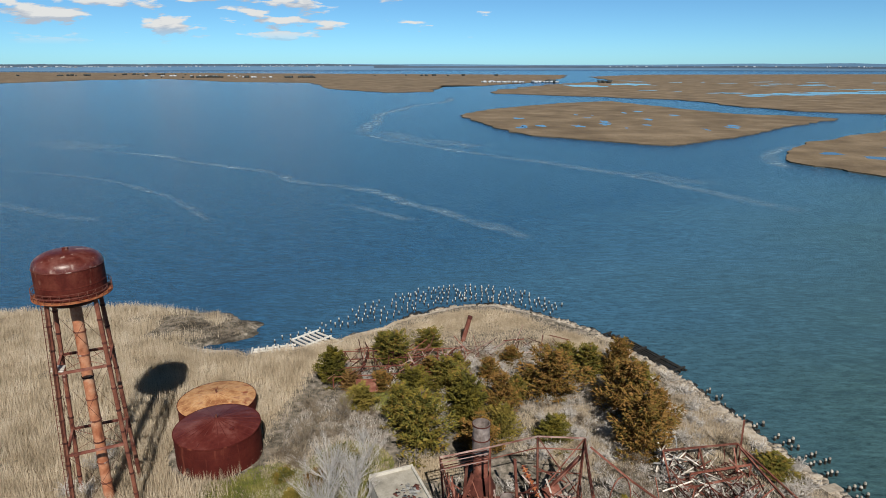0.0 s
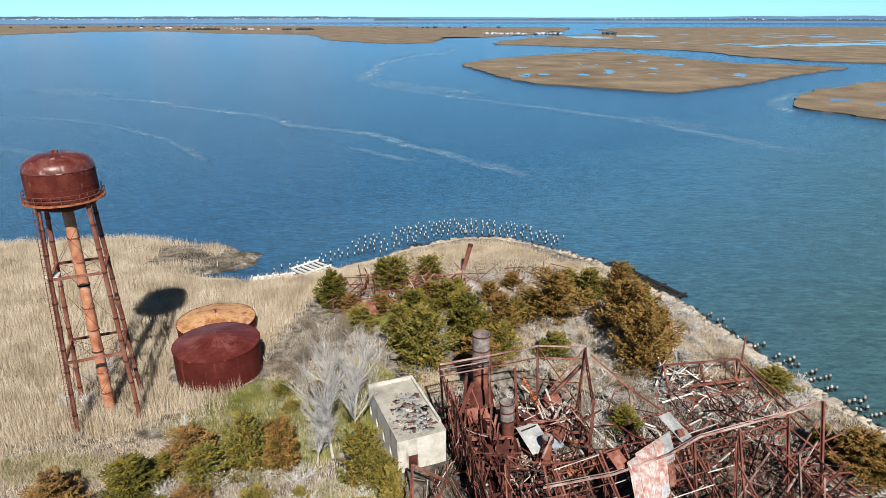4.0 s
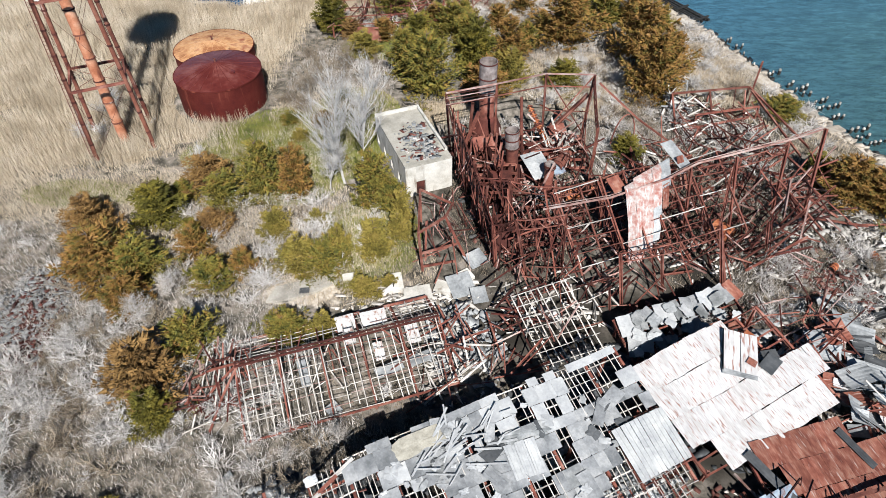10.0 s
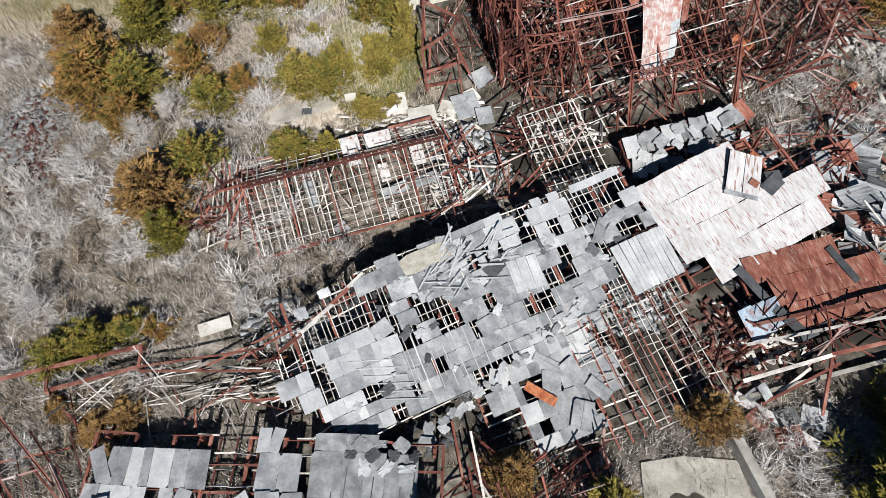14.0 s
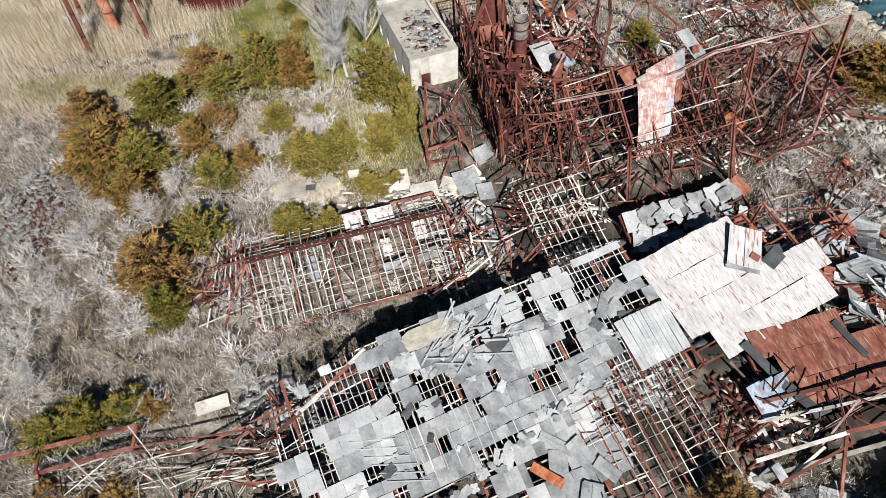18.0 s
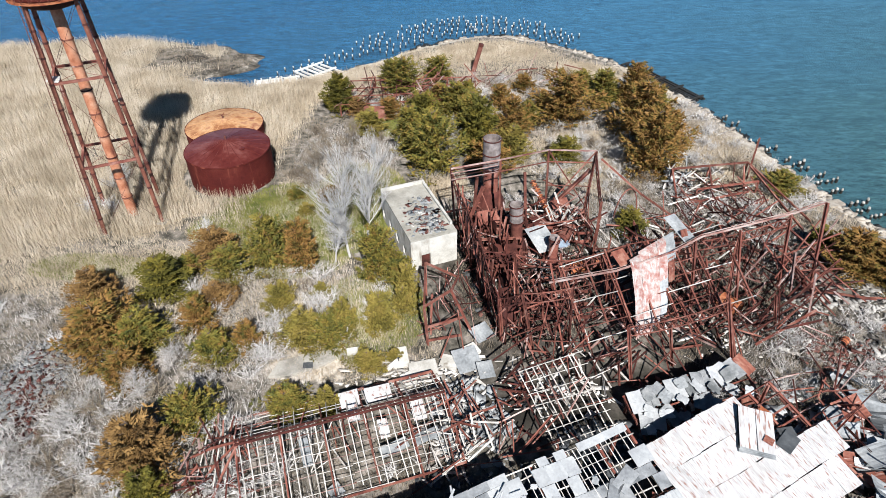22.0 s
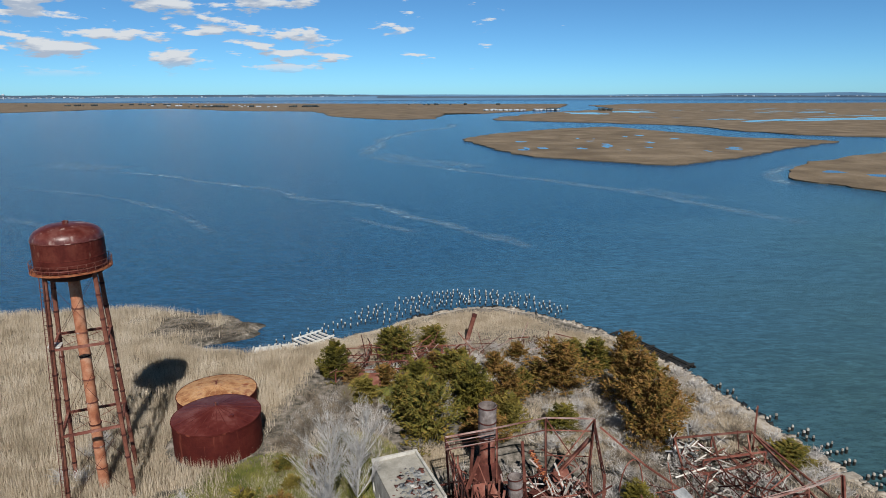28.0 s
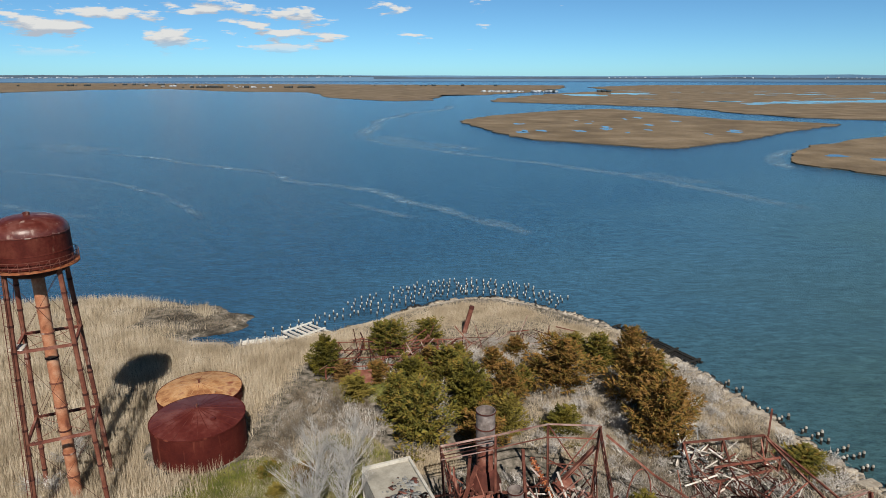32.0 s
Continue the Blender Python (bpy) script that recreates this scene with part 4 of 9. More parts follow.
def water_tower(x, y):
    base = gz(x, y)
    t = thing("water_tower", (x, y, base), "tall rusted red water tower on four leaning legs", "water tower")
    at = Matrix.Translation((x, y, 0))
    R, deck, top = 3.68, 30.45, 35.6
    part("tank_shell", lathe([(R, deck - 0.1), (R, deck + 1.3), (R + 0.03, deck + 1.32), (R + 0.03, deck + 1.42), (R, deck + 1.44), (R, deck + 3.3)], 64), TOWER_RED, t, at, smooth=False)
    dome = [(R * math.cos(a) ** 0.8, deck + 3.3 + (top - deck - 3.4) * math.sin(a) ** 0.88) for a in [i * math.pi / 2 / 9 for i in range(10)]]
    dome[-1] = (0.0, dome[-1][1])
    d = part("dome_roof", lathe(dome, 64), TOWER_DOME, t, at, "scuffed and peeling red dome", smooth=True)
    part("roof_vent", lathe([(0.0, top + 0.25), (0.35, top + 0.15), (0.3, top - 0.2), (0.3, top - 0.4)][::-1], 12), TOWER_DOME, t, at)
    for i in range(16):
        a = i * math.tau / 16
        pts = [Vector((x + r * math.cos(a), y + r * math.sin(a), z)) for r, z in dome]
        for j in (0, 3, 6):
            put("roof_seam", bar_mesh("box", TOWER_DOME), d, along(pts[j], pts[min(j + 3, 9)], 0.05, 0.05))
    for z in (deck + 3.3, deck + 0.25):
        part("seam_band", ring_tube(R, z, 0.05, 64), TOWER_DOME, t, at)
    # the underside takes a darker steel: part of its shade is in the colour
    bowl = [(R * math.cos(a), deck - 0.1 - 1.5 * math.sin(a)) for a in [i * math.pi / 2 / 6 for i in range(7)]]
    bowl[-1] = (0.0, bowl[-1][1])
    part("tank_bottom", lathe(bowl[::-1], 48), RUST_DARK, t, at, "rounded tank bottom with shade put into its dark colour", smooth=True)
    deck_part = part("balcony_deck", lathe([(R, deck - 0.25), (R + 0.52, deck - 0.25), (R + 0.52, deck - 0.12), (R, deck - 0.12)], 64), RUST_ORANGE, t, at)
    for z in (0.5, 1.0):
        part("hand_rail", ring_tube(R + 0.48, deck - 0.1 + z, 0.025, 48), RUST, deck_part, at)
    for i in range(28):
        a = i * math.tau / 28
        c, s = math.cos(a) * (R + 0.48), math.sin(a) * (R + 0.48)
        b2 = (i + 1) * math.tau / 28
        c2, s2 = math.cos(b2) * (R + 0.48), math.sin(b2) * (R + 0.48)
        bar(deck_part, "rail_post", (x + c, y + s, deck - 0.15), (x + c, y + s, deck + 0.92), 0.06, RUST)
        bar(deck_part, "rail_lattice", (x + c, y + s, deck - 0.1), (x + c2, y + s2, deck + 0.85), 0.035, RUST)
    r0, turn = 5.0, radians(24)
    feet, heads = [], []
    for k in range(4):
        a = turn + math.pi / 4 + k * math.pi / 2
        feet.append(Vector((x + r0 * math.cos(a), y + r0 * math.sin(a), base - 0.3)))
        heads.append(Vector((x + (R - 0.25) * math.cos(a), y + (R - 0.25) * math.sin(a), deck - 0.1)))
    for f, h in zip(feet, heads):
        bar(t, "leg", f, h, 0.52, LEG_RUST, "tube", label="rust-streaked tubular leg")
        for j in range(1, 10):
            p = f.lerp(h, j / 10)
            bar(t, "leg_collar", p - (h - f).normalized() * 0.12, p + (h - f).normalized() * 0.12, 0.62, RUST_DARK, "tube")
        put("footing", bar_mesh("box", CONCRETE), t, along(Vector((f.x, f.y, base - 0.4)), Vector((f.x, f.y, base + 0.25)), 1.3, 1.3))
    riser = part("riser_pipe", lathe([(0.62, base - 0.3), (0.62, deck - 1.3)], 20), RISER, t, at, "fat orange riser pipe", smooth=True)
    for j in range(9):
        part("riser_flange", lathe([(0.62, base + 3 * j), (0.70, base + 3 * j), (0.70, base + 3 * j + 0.16), (0.62, base + 3 * j + 0.16)], 20), LEG_RUST if j % 3 else RUST_DARK, riser, at)
    for lev in (0.34, 0.70):
        ring = [f.lerp(h, lev) for f, h in zip(feet, heads)]
        for k in range(4):
            bar(t, "strut", ring[k], ring[(k + 1) % 4], 0.28, RUST, "channel")
            bar(t, "riser_stay", ring[k], (x, y, ring[k].z), 0.06, RUST, "tube")
    levels = (0.02, 0.34, 0.70, 0.98)
    for a, b in zip(levels, levels[1:]):
        for k in range(4):
            f, h, f2, h2 = feet[k], heads[k], feet[(k + 1) % 4], heads[(k + 1) % 4]
            bar(t, "tie_rod", f.lerp(h, a), f2.lerp(h2, b), 0.045, RUST_DARK, "tube")
            bar(t, "tie_rod", f2.lerp(h2, a), f.lerp(h, b), 0.045, RUST_DARK, "tube")
    # ladder up the front leg
    k = min(range(4), key=lambda i: feet[i].y + feet[i].x * 0.3)
    f, h = feet[k], heads[k]
    for s in (-0.2, 0.2):
        bar(t, "ladder_rail", f + Vector((s - 0.1, -0.5, 1)), h + Vector((s - 0.1, -0.5, 0)), 0.06, RUST, "box")
    for j in range(60):
        p = (f + Vector((0, 0, 1))).lerp(h, j / 60) + Vector((-0.1, -0.5, 0))
        bar(t, "ladder_rung", p + Vector((-0.2, 0, 0)), p + Vector((0.2, 0, 0)), 0.03, RUST, "box")
    # torn plank platform left on the upper struts
    for j in range(6):
        q = ring[k].lerp(ring[(k + 3) % 4], 0.05 + 0.05 * j)
        bar(t, "platform_plank", q + Vector((-0.6, 0.1, 0.22)), q + Vector((0.9, -0.1 + 0.06 * j, 0.25)), 0.22, BLEACHED, "box", 0.05)
    return t


water_tower(-43.15, 69.5)


def storage_tank(x, y, r, eave, rise, roof_mat, label, seams):
    base = gz(x, y) - 0.2
    t = thing("storage_tank", (x, y, base), label, "storage tank", "storage tanks")
    at = Matrix.Translation((x, y, 0))
    step = (eave - base) / 3
    rows = []
    for k in range(3):
        rows += [(r + 0.012 * (k % 2), base + k * step), (r + 0.012 * (k % 2), base + (k + 1) * step - 0.03)]
    part("shell", lathe(rows + [(r, eave)], 72), TANK_RED, t, at, "dull red steel shell", smooth=False)
    cone = part("cone_roof", lathe([(r + 0.08, eave - 0.02), (r * 0.66, eave + rise * 0.36), (r * 0.33, eave + rise * 0.7), (0.35, eave + rise), (0.0, eave + rise + 0.03)], 48), roof_mat, t, at)
    part("eave_angle", lathe([(r, eave - 0.15), (r + 0.1, eave - 0.15), (r + 0.1, eave + 0.02), (r, eave + 0.02)], 72), TANK_RED, t, at)
    for i in range(seams):
        a = i * math.tau / seams + 0.1
        bar(cone, "roof_seam", (x + 0.5 * math.cos(a), y + 0.5 * math.sin(a), eave + rise * 0.97), (x + r * math.cos(a), y + r * math.sin(a), eave + 0.01), 0.07, roof_mat, "box", 0.035)
    part("roof_hatch", lathe([(0.32, 0.0), (0.32, 0.22), (0.36, 0.24), (0.0, 0.3)], 14), roof_mat, cone, Matrix.Translation((x + r * 0.45, y - r * 0.3, eave + rise * 0.42)))
    part("vent_pipe", lathe([(0.12, 0), (0.12, 0.5), (0.2, 0.52), (0.0, 0.62)], 10), RUST, t, Matrix.Translation((x, y, eave + rise)))
    part("manhole", lathe([(0.4, 0), (0.4, 0.12), (0.0, 0.14)], 16), RUST_DARK, t, Matrix.Translation((x + r * math.cos(-2.0), y + r * math.sin(-2.0), base + 1.3)) @ Matrix.Rotation(radians(90), 4, "X") @ Matrix.Rotation(radians(-24), 4, "Y"))
    return t


storage_tank(-32.1, 79.3, 5.9, 6.3, 1.25, TANK_TOP_RED, "dark red steel storage tank with a conical roof in reeds", 24)
storage_tank(-35.8, 89.5, 5.9, 4.7, 1.1, TANK_TOP_TAN, "rusted storage tank with an orange-tan conical roof", 18)

# ---- trees ----


def cedar_mesh(colour, seed, slim=1.0):
    """A cedar crown one metre high and about one across: tiers of flat fern-like boughs round a leader, with gaps between them."""
    rng = np.random.RandomState(seed)
    P, D, L, W, N = [], [], [], [], []
    lobes = rng.uniform(0, math.tau, 4)
    for k in range(54):
        h = (k + rng.rand()) / 54
        h = 1 - (1 - h) ** 0.72
        a = k * 2.4 + rng.normal(0, 0.35)
        lobe = 1 + 0.22 * math.sin(a * 2 + lobes[0] + 5 * h) + 0.16 * math.sin(a * 3 + lobes[1] - 9 * h)
        reach = ((1 - h) ** 0.75 * 0.47 * slim + 0.05) * lobe * rng.uniform(0.68, 1.12)
        out = np.array([math.cos(a), math.sin(a), 0.0])
        side = np.array([-math.sin(a), math.cos(a), 0.0])
        root = np.array([0, 0, 0.04 + 0.86 * h])
        rise = 0.10 + 0.55 * h + rng.normal(0, 0.08)
        n = 9
        for j in range(n):
            f = 0.22 + 0.78 * (j + rng.rand()) / n
            c = root + out * reach * f + np.array([0, 0, reach * (rise * f + 0.25 * f * f - 0.12)])
            wide = reach * 0.42 * (1.15 - f) + 0.018
            for t in np.linspace(-1, 1, 9):
                q = c + side * wide * t * rng.uniform(0.6, 1.25) + out * wide * 0.5 * (abs(t) - 0.3) + rng.normal(0, 0.009, 3)
                d = out * 0.8 + side * t * 0.75 + np.array([0, 0, 0.32]) + rng.normal(0, 0.34, 3)
                P.append(q)
                D.append(d / np.linalg.norm(d))
                L.append(rng.uniform(0.05, 0.095))
                W.append(rng.uniform(0.011, 0.018))
                N.append(np.array([0, 0, 1.0]) + rng.normal(0, 0.6, 3))
    for k in range(260):
        h, a = rng.beta(1.1, 1.4), rng.uniform(0, math.tau)
        r = 0.24 * slim * (1 - h) * rng.rand()
        d = rng.normal(0, 1, 3)
        P.append(np.array([r * math.cos(a), r * math.sin(a), 0.06 + 0.8 * h]))
        D.append(d / np.linalg.norm(d))
        L.append(0.14)
        W.append(0.04)
        N.append(rng.normal(0, 1, 3))
    P, D, L, W, N = np.array(P), np.array(D), np.array(L)[:, None], np.array(W)[:, None], np.array(N)
    S = np.cross(D, N)
    S /= np.linalg.norm(S, axis=1, keepdims=True) + 1e-6
    V = np.stack([P + S * W, P + D * L, P - S * W], 1).reshape(-1, 3)
    return array_mesh("crown", V, np.arange(len(V)).reshape(-1, 3), LEAF[colour])


def limb(verts, faces, p, q, r0, r1, n=5):
    d = (q - p)
    u = d.cross(Vector((0.3, 0.9, 0.2))).normalized()
    v = d.cross(u).normalized()
    s = len(verts)
    for c, r in ((p, r0), (q, r1)):
        verts += [c + (u * math.cos(i * math.tau / n) + v * math.sin(i * math.tau / n)) * r for i in range(n)]
    faces += [(s + i, s + (i + 1) % n, s + n + (i + 1) % n, s + n + i) for i in range(n)]


def cedar_trunk(seed):
    rnd = random.Random(seed)
    verts, faces = [], []
    p = Vector((0, 0, -0.04))
    for k in range(6):
        q = p + Vector((rnd.uniform(-0.015, 0.015), rnd.uniform(-0.015, 0.015), 0.16))
        limb(verts, faces, p, q, 0.028 * (1 - k / 7), 0.028 * (1 - (k + 1) / 7), 6)
        for j in range(4):
            a = rnd.uniform(0, math.tau)
            limb(verts, faces, q, q + Vector((math.cos(a), math.sin(a), 0.5)) * 0.3 * (1 - k / 7), 0.007, 0.002, 4)
        p = q
    return link_mesh("trunk", verts, faces, BARK)


CROWNS = {c: [cedar_mesh(c, 10 * i + j, s) for j, s in enumerate((1.0, 1.25))] for i, c in enumerate(LEAF)}
TRUNKS = [cedar_trunk(s) for s in range(2)]
WORDS = {"olive": "olive-green cedar tree with feathery foliage", "brown": "bronze and green cedar tree, browned at the tips", "russet": "dying russet-brown cedar tree", "green": "deep green cedar tree", "yellow": "yellow-green young cedar bush"}
CODE = {"o": "olive", "b": "brown", "r": "russet", "g": "green", "y": "yellow"}
tree_rnd = random.Random(3)


def cedar(x, y, width, height, code):
    colour = CODE[code]
    where = "cedar_tree" if height > 3.2 else "cedar_bush"
    t = thing(where, (x, y, gz(x, y) - 0.1), WORDS[colour], "tree", "cedars")
    a = tree_rnd.uniform(0, math.tau)
    k = tree_rnd.randrange(2)
    m = Matrix.Translation((x, y, gz(x, y) - 0.1)) @ Matrix.Rotation(a, 4, "Z") @ Matrix.Diagonal((width * 1.1, width * 1.1, height * 1.04, 1))
    put("trunk", TRUNKS[k], t, m)
    put("crown", CROWNS[colour][k], t, m)
    return t


# plan place, width, height, colour, area by area
for row in [(-40.2, 52.2, 5.2, 4.3, "r"), (-36.2, 45.1, 7.0, 5.2, "b"), (-31.6, 40.2, 4.8, 4.2, "b"), (-32.4, 45.1, 5.3, 4.0, "o"), (-32.9, 53.6, 6.2, 5.0, "g"), (-29.0, 59.8, 4.8, 4.2, "r"), (-26.2, 56.1, 4.6, 4.2, "o"),
            (-26.0, 51.2, 4.1, 3.1, "r"), (-27.7, 49.4, 2.7, 3.8, "g"), (-21.8, 58.2, 4.8, 6.8, "o"), (-18.1, 58.2, 4.5, 6.4, "b"), (-24.3, 43.6, 4.7, 3.5, "o"), (-21.3, 45.3, 3.4, 3.2, "b"), (-19.1, 50.8, 3.3, 3.4, "y"), (-15.5, 45.6, 4.0, 4.2, "y"), (-12.6, 45.2, 3.6, 4.4, "o")]:
    cedar(row[0], row[1], row[2] * 1.03, row[3] * 1.12, row[4])
for row in [(-8.6, 56.1, 4.6, 8.0, "o"), (-7.8, 47.6, 4.2, 5.2, "y"), (-5.2, 53.1, 2.9, 4.6, "y"), (-8.5, 42.1, 2.9, 2.6, "y"), (-6.0, 43.2, 1.6, 1.8, "y"), (-23.7, 34.8, 4.3, 5.4, "o"), (-26.5, 30.9, 6.0, 6.6, "r"),
            (-25.0, 27.7, 3.9, 4.2, "g"), (-15.6, 37.1, 4.0, 2.6, "o"), (-11.8, 37.1, 2.8, 3.0, "y"), (22.3, 64.5, 4.5, 4.2, "g"), (46.8, 57.7, 6.6, 5.4, "b"), (49.7, 56.1, 6.6, 4.8, "b"), (-11.6, 47.7, 3.1, 4.4, "y"), (52.5, 52.0, 6.0, 5.0, "o"), (45.0, 61.5, 4.0, 3.5, "o"), (-27.3, 48.0, 3.6, 4.0, "b"), (-32.2, 41.2, 3.4, 3.0, "b"), (-6.2, 55.0, 3.2, 5.2, "o"), (-5.4, 50.2, 2.6, 4.0, "y"), (-14.8, 52.6, 2.4, 2.2, "y"), (-31.4, 57.6, 3.0, 2.6, "o")]:
    cedar(*row)
for row in [(-31.2, 16.6, 3.6, 3.0, "o"), (-28.6, 17.6, 3.4, 3.0, "g"), (-26.0, 18.6, 3.2, 2.6, "o"), (-24.0, 18.8, 2.4, 2.0, "b"), (-30.0, 12.2, 2.2, 1.8, "r"), (-24.8, 11.6, 2.8, 2.0, "r"), (4.2, 7.3, 3.5, 5.2, "r"), (11.0, 5.6, 3.6, 4.4, "y"), (19.2, 11.6, 3.5, 4.4, "r"), (-1.8, 4.2, 2.6, 5.5, "g"), (31.2, 5.4, 6.4, 7.4, "g"),
            (33.4, 12.7, 3.8, 2.8, "g"), (-26.7, 10.5, 3.3, 1.8, "r"), (33.6, 8.5, 5.0, 6.0, "g")]:
    cedar(*row)
for row in [(-19.5, 101.6, 6.4, 7.1, "g"), (-8.8, 107.5, 6.5, 6.9, "o"), (-2.5, 113.5, 5.6, 4.8, "o"), (-11.3, 112.3, 5.1, 4.8, "g"), (-2.8, 80.8, 7.2, 9.6, "o"), (4.2, 86.2, 6.8, 9.8, "g"), (9.4, 90.6, 5.4, 7.4, "b"), (5.6, 81.0, 5.4, 5.6, "b"),
            (18.7, 96.9, 9.2, 8.3, "b"), (26.3, 103.0, 7.0, 6.5, "o"), (31.2, 102.0, 6.5, 8.5, "b"), (29.5, 89.4, 8.2, 10.4, "b"), (28.7, 79.6, 7.4, 10.2, "b"), (32.6, 85.7, 6.0, 7.5, "b"), (15.6, 98.9, 3.1, 4.3, "y")]:
    cedar(*row)
for row in [(16.6, 82.5, 5.0, 4.3, "g"), (-5.0, 94.2, 6.4, 6.3, "g"), (0.7, 97.9, 6.0, 6.5, "o"), (-13.3, 92.4, 5.4, 4.2, "y"), (46.0, 75.2, 6.0, 3.2, "o"), (13.1, 108.6, 4.4, 3.5, "b"), (23.3, 108.6, 5.2, 4.1, "o"), (-6.5, 87.0, 6.0, 7.5, "o"), (33.5, 96.0, 5.5, 6.5, "o"), (9.0, 83.5, 4.5, 6.0, "y"), (3.2, 93.0, 5.5, 7.0, "o"), (-16.0, 99.0, 4.0, 3.6, "r"), (-10.5, 98.5, 4.4, 3.8, "b"), (-2.2, 102.4, 4.2, 4.2, "b"), (2.8, 105.0, 4.0, 4.0, "o"), (8.4, 101.5, 4.2, 4.6, "b"), (12.5, 95.0, 3.8, 4.8, "o"), (-21.5, 73.2, 2.6, 2.0, "o"), (-19.6, 69.4, 2.4, 1.8, "y"), (-17.0, 72.6, 3.0, 2.4, "b"), (-14.5, 78.0, 3.2, 2.6, "o")]:
    cedar(*row)

# ---- wrecked factory ----


class Plane:
    """A tilted roof plane: origin at a low corner, u along the eave, v up the slope, with heights at both edges and both ends."""

    def __init__(self, x, y, angle, z0, z1, depth, tip=0.0, length=1.0):
        a = radians(angle)
        self.o, self.u, self.v = Vector((x, y, 0)), Vector((math.cos(a), math.sin(a), 0)), Vector((-math.sin(a), math.cos(a), 0))
        self.z0, self.z1, self.depth, self.tip, self.length, self.angle = z0, z1, depth, tip, length, a

    def at(self, u, v, lift=0.0):
        p = self.o + self.u * u + self.v * v
        p.z = self.z0 + (self.z1 - self.z0) * v / self.depth + self.tip * u / self.length + 0.22 * math.sin(u * 0.55 + 1) * math.sin(v * 0.5) + lift
        return p

    def lay(self, u, v, w, h, turn=0.0, lift=0.0, tilt=(0, 0)):
        p = self.at(u, v, lift)
        du = (self.at(u + 0.3, v) - self.at(u - 0.3, v)).normalized()
        dv = (self.at(u, v + 0.3) - self.at(u, v - 0.3)).normalized()
        n = du.cross(dv).normalized()
        dv = n.cross(du)
        m = Matrix.Identity(4)
        for i, c in enumerate((du, dv, n)):
            m[0][i], m[1][i], m[2][i] = c
        return Matrix.Translation(p) @ m @ Matrix.Rotation(turn, 4, "Z") @ Matrix.Rotation(tilt[0], 4, "X") @ Matrix.Rotation(tilt[1], 4, "Y") @ Matrix.Diagonal((w, h, 1, 1))


def sheet_roof(parent, pl, keep, U, V, mats, seed, sw=0.95, sh=2.4, gap=0.06, loose=0.10, name="roof_sheet"):
    """Sheets laid in courses up the slope, each overlapping the next; keep(u, v) says where sheets are left."""
    rnd = random.Random(seed)
    nu, nv = int((U[1] - U[0]) / sw), max(1, round((V[1] - V[0]) / sh))
    sh = (V[1] - V[0]) / nv
    for j in range(nv):
        shift = rnd.uniform(-0.3, 0.3) * (gap > 0)
        for i in range(nu):
            u, v = U[0] + (i + 0.5) * sw + shift, V[0] + (j + 0.5) * sh
            if not keep(u, v) or rnd.random() < gap:
                continue
            mat = rnd.choices([m for m, _ in mats], [w for _, w in mats])[0]
            turn, lift, tilt = rnd.gauss(0, 0.012), 0.10 + 0.03 * ((i + j) % 2) + 0.012 * j, (rnd.gauss(0, 0.012), rnd.gauss(0, 0.02))
            if rnd.random() < loose:
                turn, lift, tilt = rnd.gauss(0, 0.35), lift + 0.12, (rnd.gauss(0, 0.07), rnd.gauss(0, 0.09))
            put(name, sheet_mesh(mat, 6, 0.0 if rnd.random() < 0.75 else 0.03, str(rnd.randrange(2))), parent, pl.lay(u, v, sw * 1.07, sh * 1.05 * rnd.uniform(0.93, 1.0), turn, lift, tilt))


def roof_frame(parent, pl, U, V, keep=None, rafters=3.0, purlins=0.8, w=(0.20, 0.11), mats=None, seed=0, miss=0.05, sag=0.10):
    """Steel rafters up the slope and light purlins across them, some gone and some bent."""
    rnd = random.Random(seed)
    rm, pm = mats or (RUST, BLEACHED)
    k = max(1, round((U[1] - U[0]) / rafters))
    for i in range(k + 1):
        u = U[0] + (U[1] - U[0]) * i / k
        if keep and not (keep(u, (V[0] + V[1]) / 2) or keep(u, V[0] + 0.2 * (V[1] - V[0])) or keep(u, V[0] + 0.8 * (V[1] - V[0]))):
            continue
        bar(parent, "rafter", pl.at(u, V[0], -0.36), pl.at(u + rnd.gauss(0, 0.15), V[1], -0.36), w[0], rm, "joist")
    n = max(1, round((V[1] - V[0]) / purlins))
    for j in range(n + 1):
        v = V[0] + (V[1] - V[0]) * j / n
        for i in range(k):
            a, b = U[0] + (U[1] - U[0]) * i / k, U[0] + (U[1] - U[0]) * (i + 1) / k
            if rnd.random() < miss or (keep and not keep((a + b) / 2, v)):
                continue
            bar(parent, "purlin", pl.at(a - 0.05, v + rnd.gauss(0, 0.05), -0.14 + rnd.gauss(0, sag * 0.4)), pl.at(b + 0.05, v + rnd.gauss(0, 0.05), -0.14 + rnd.gauss(0, sag * 0.4)), w[1], pm, "ell", roll=rnd.choice((0, 1.57)))


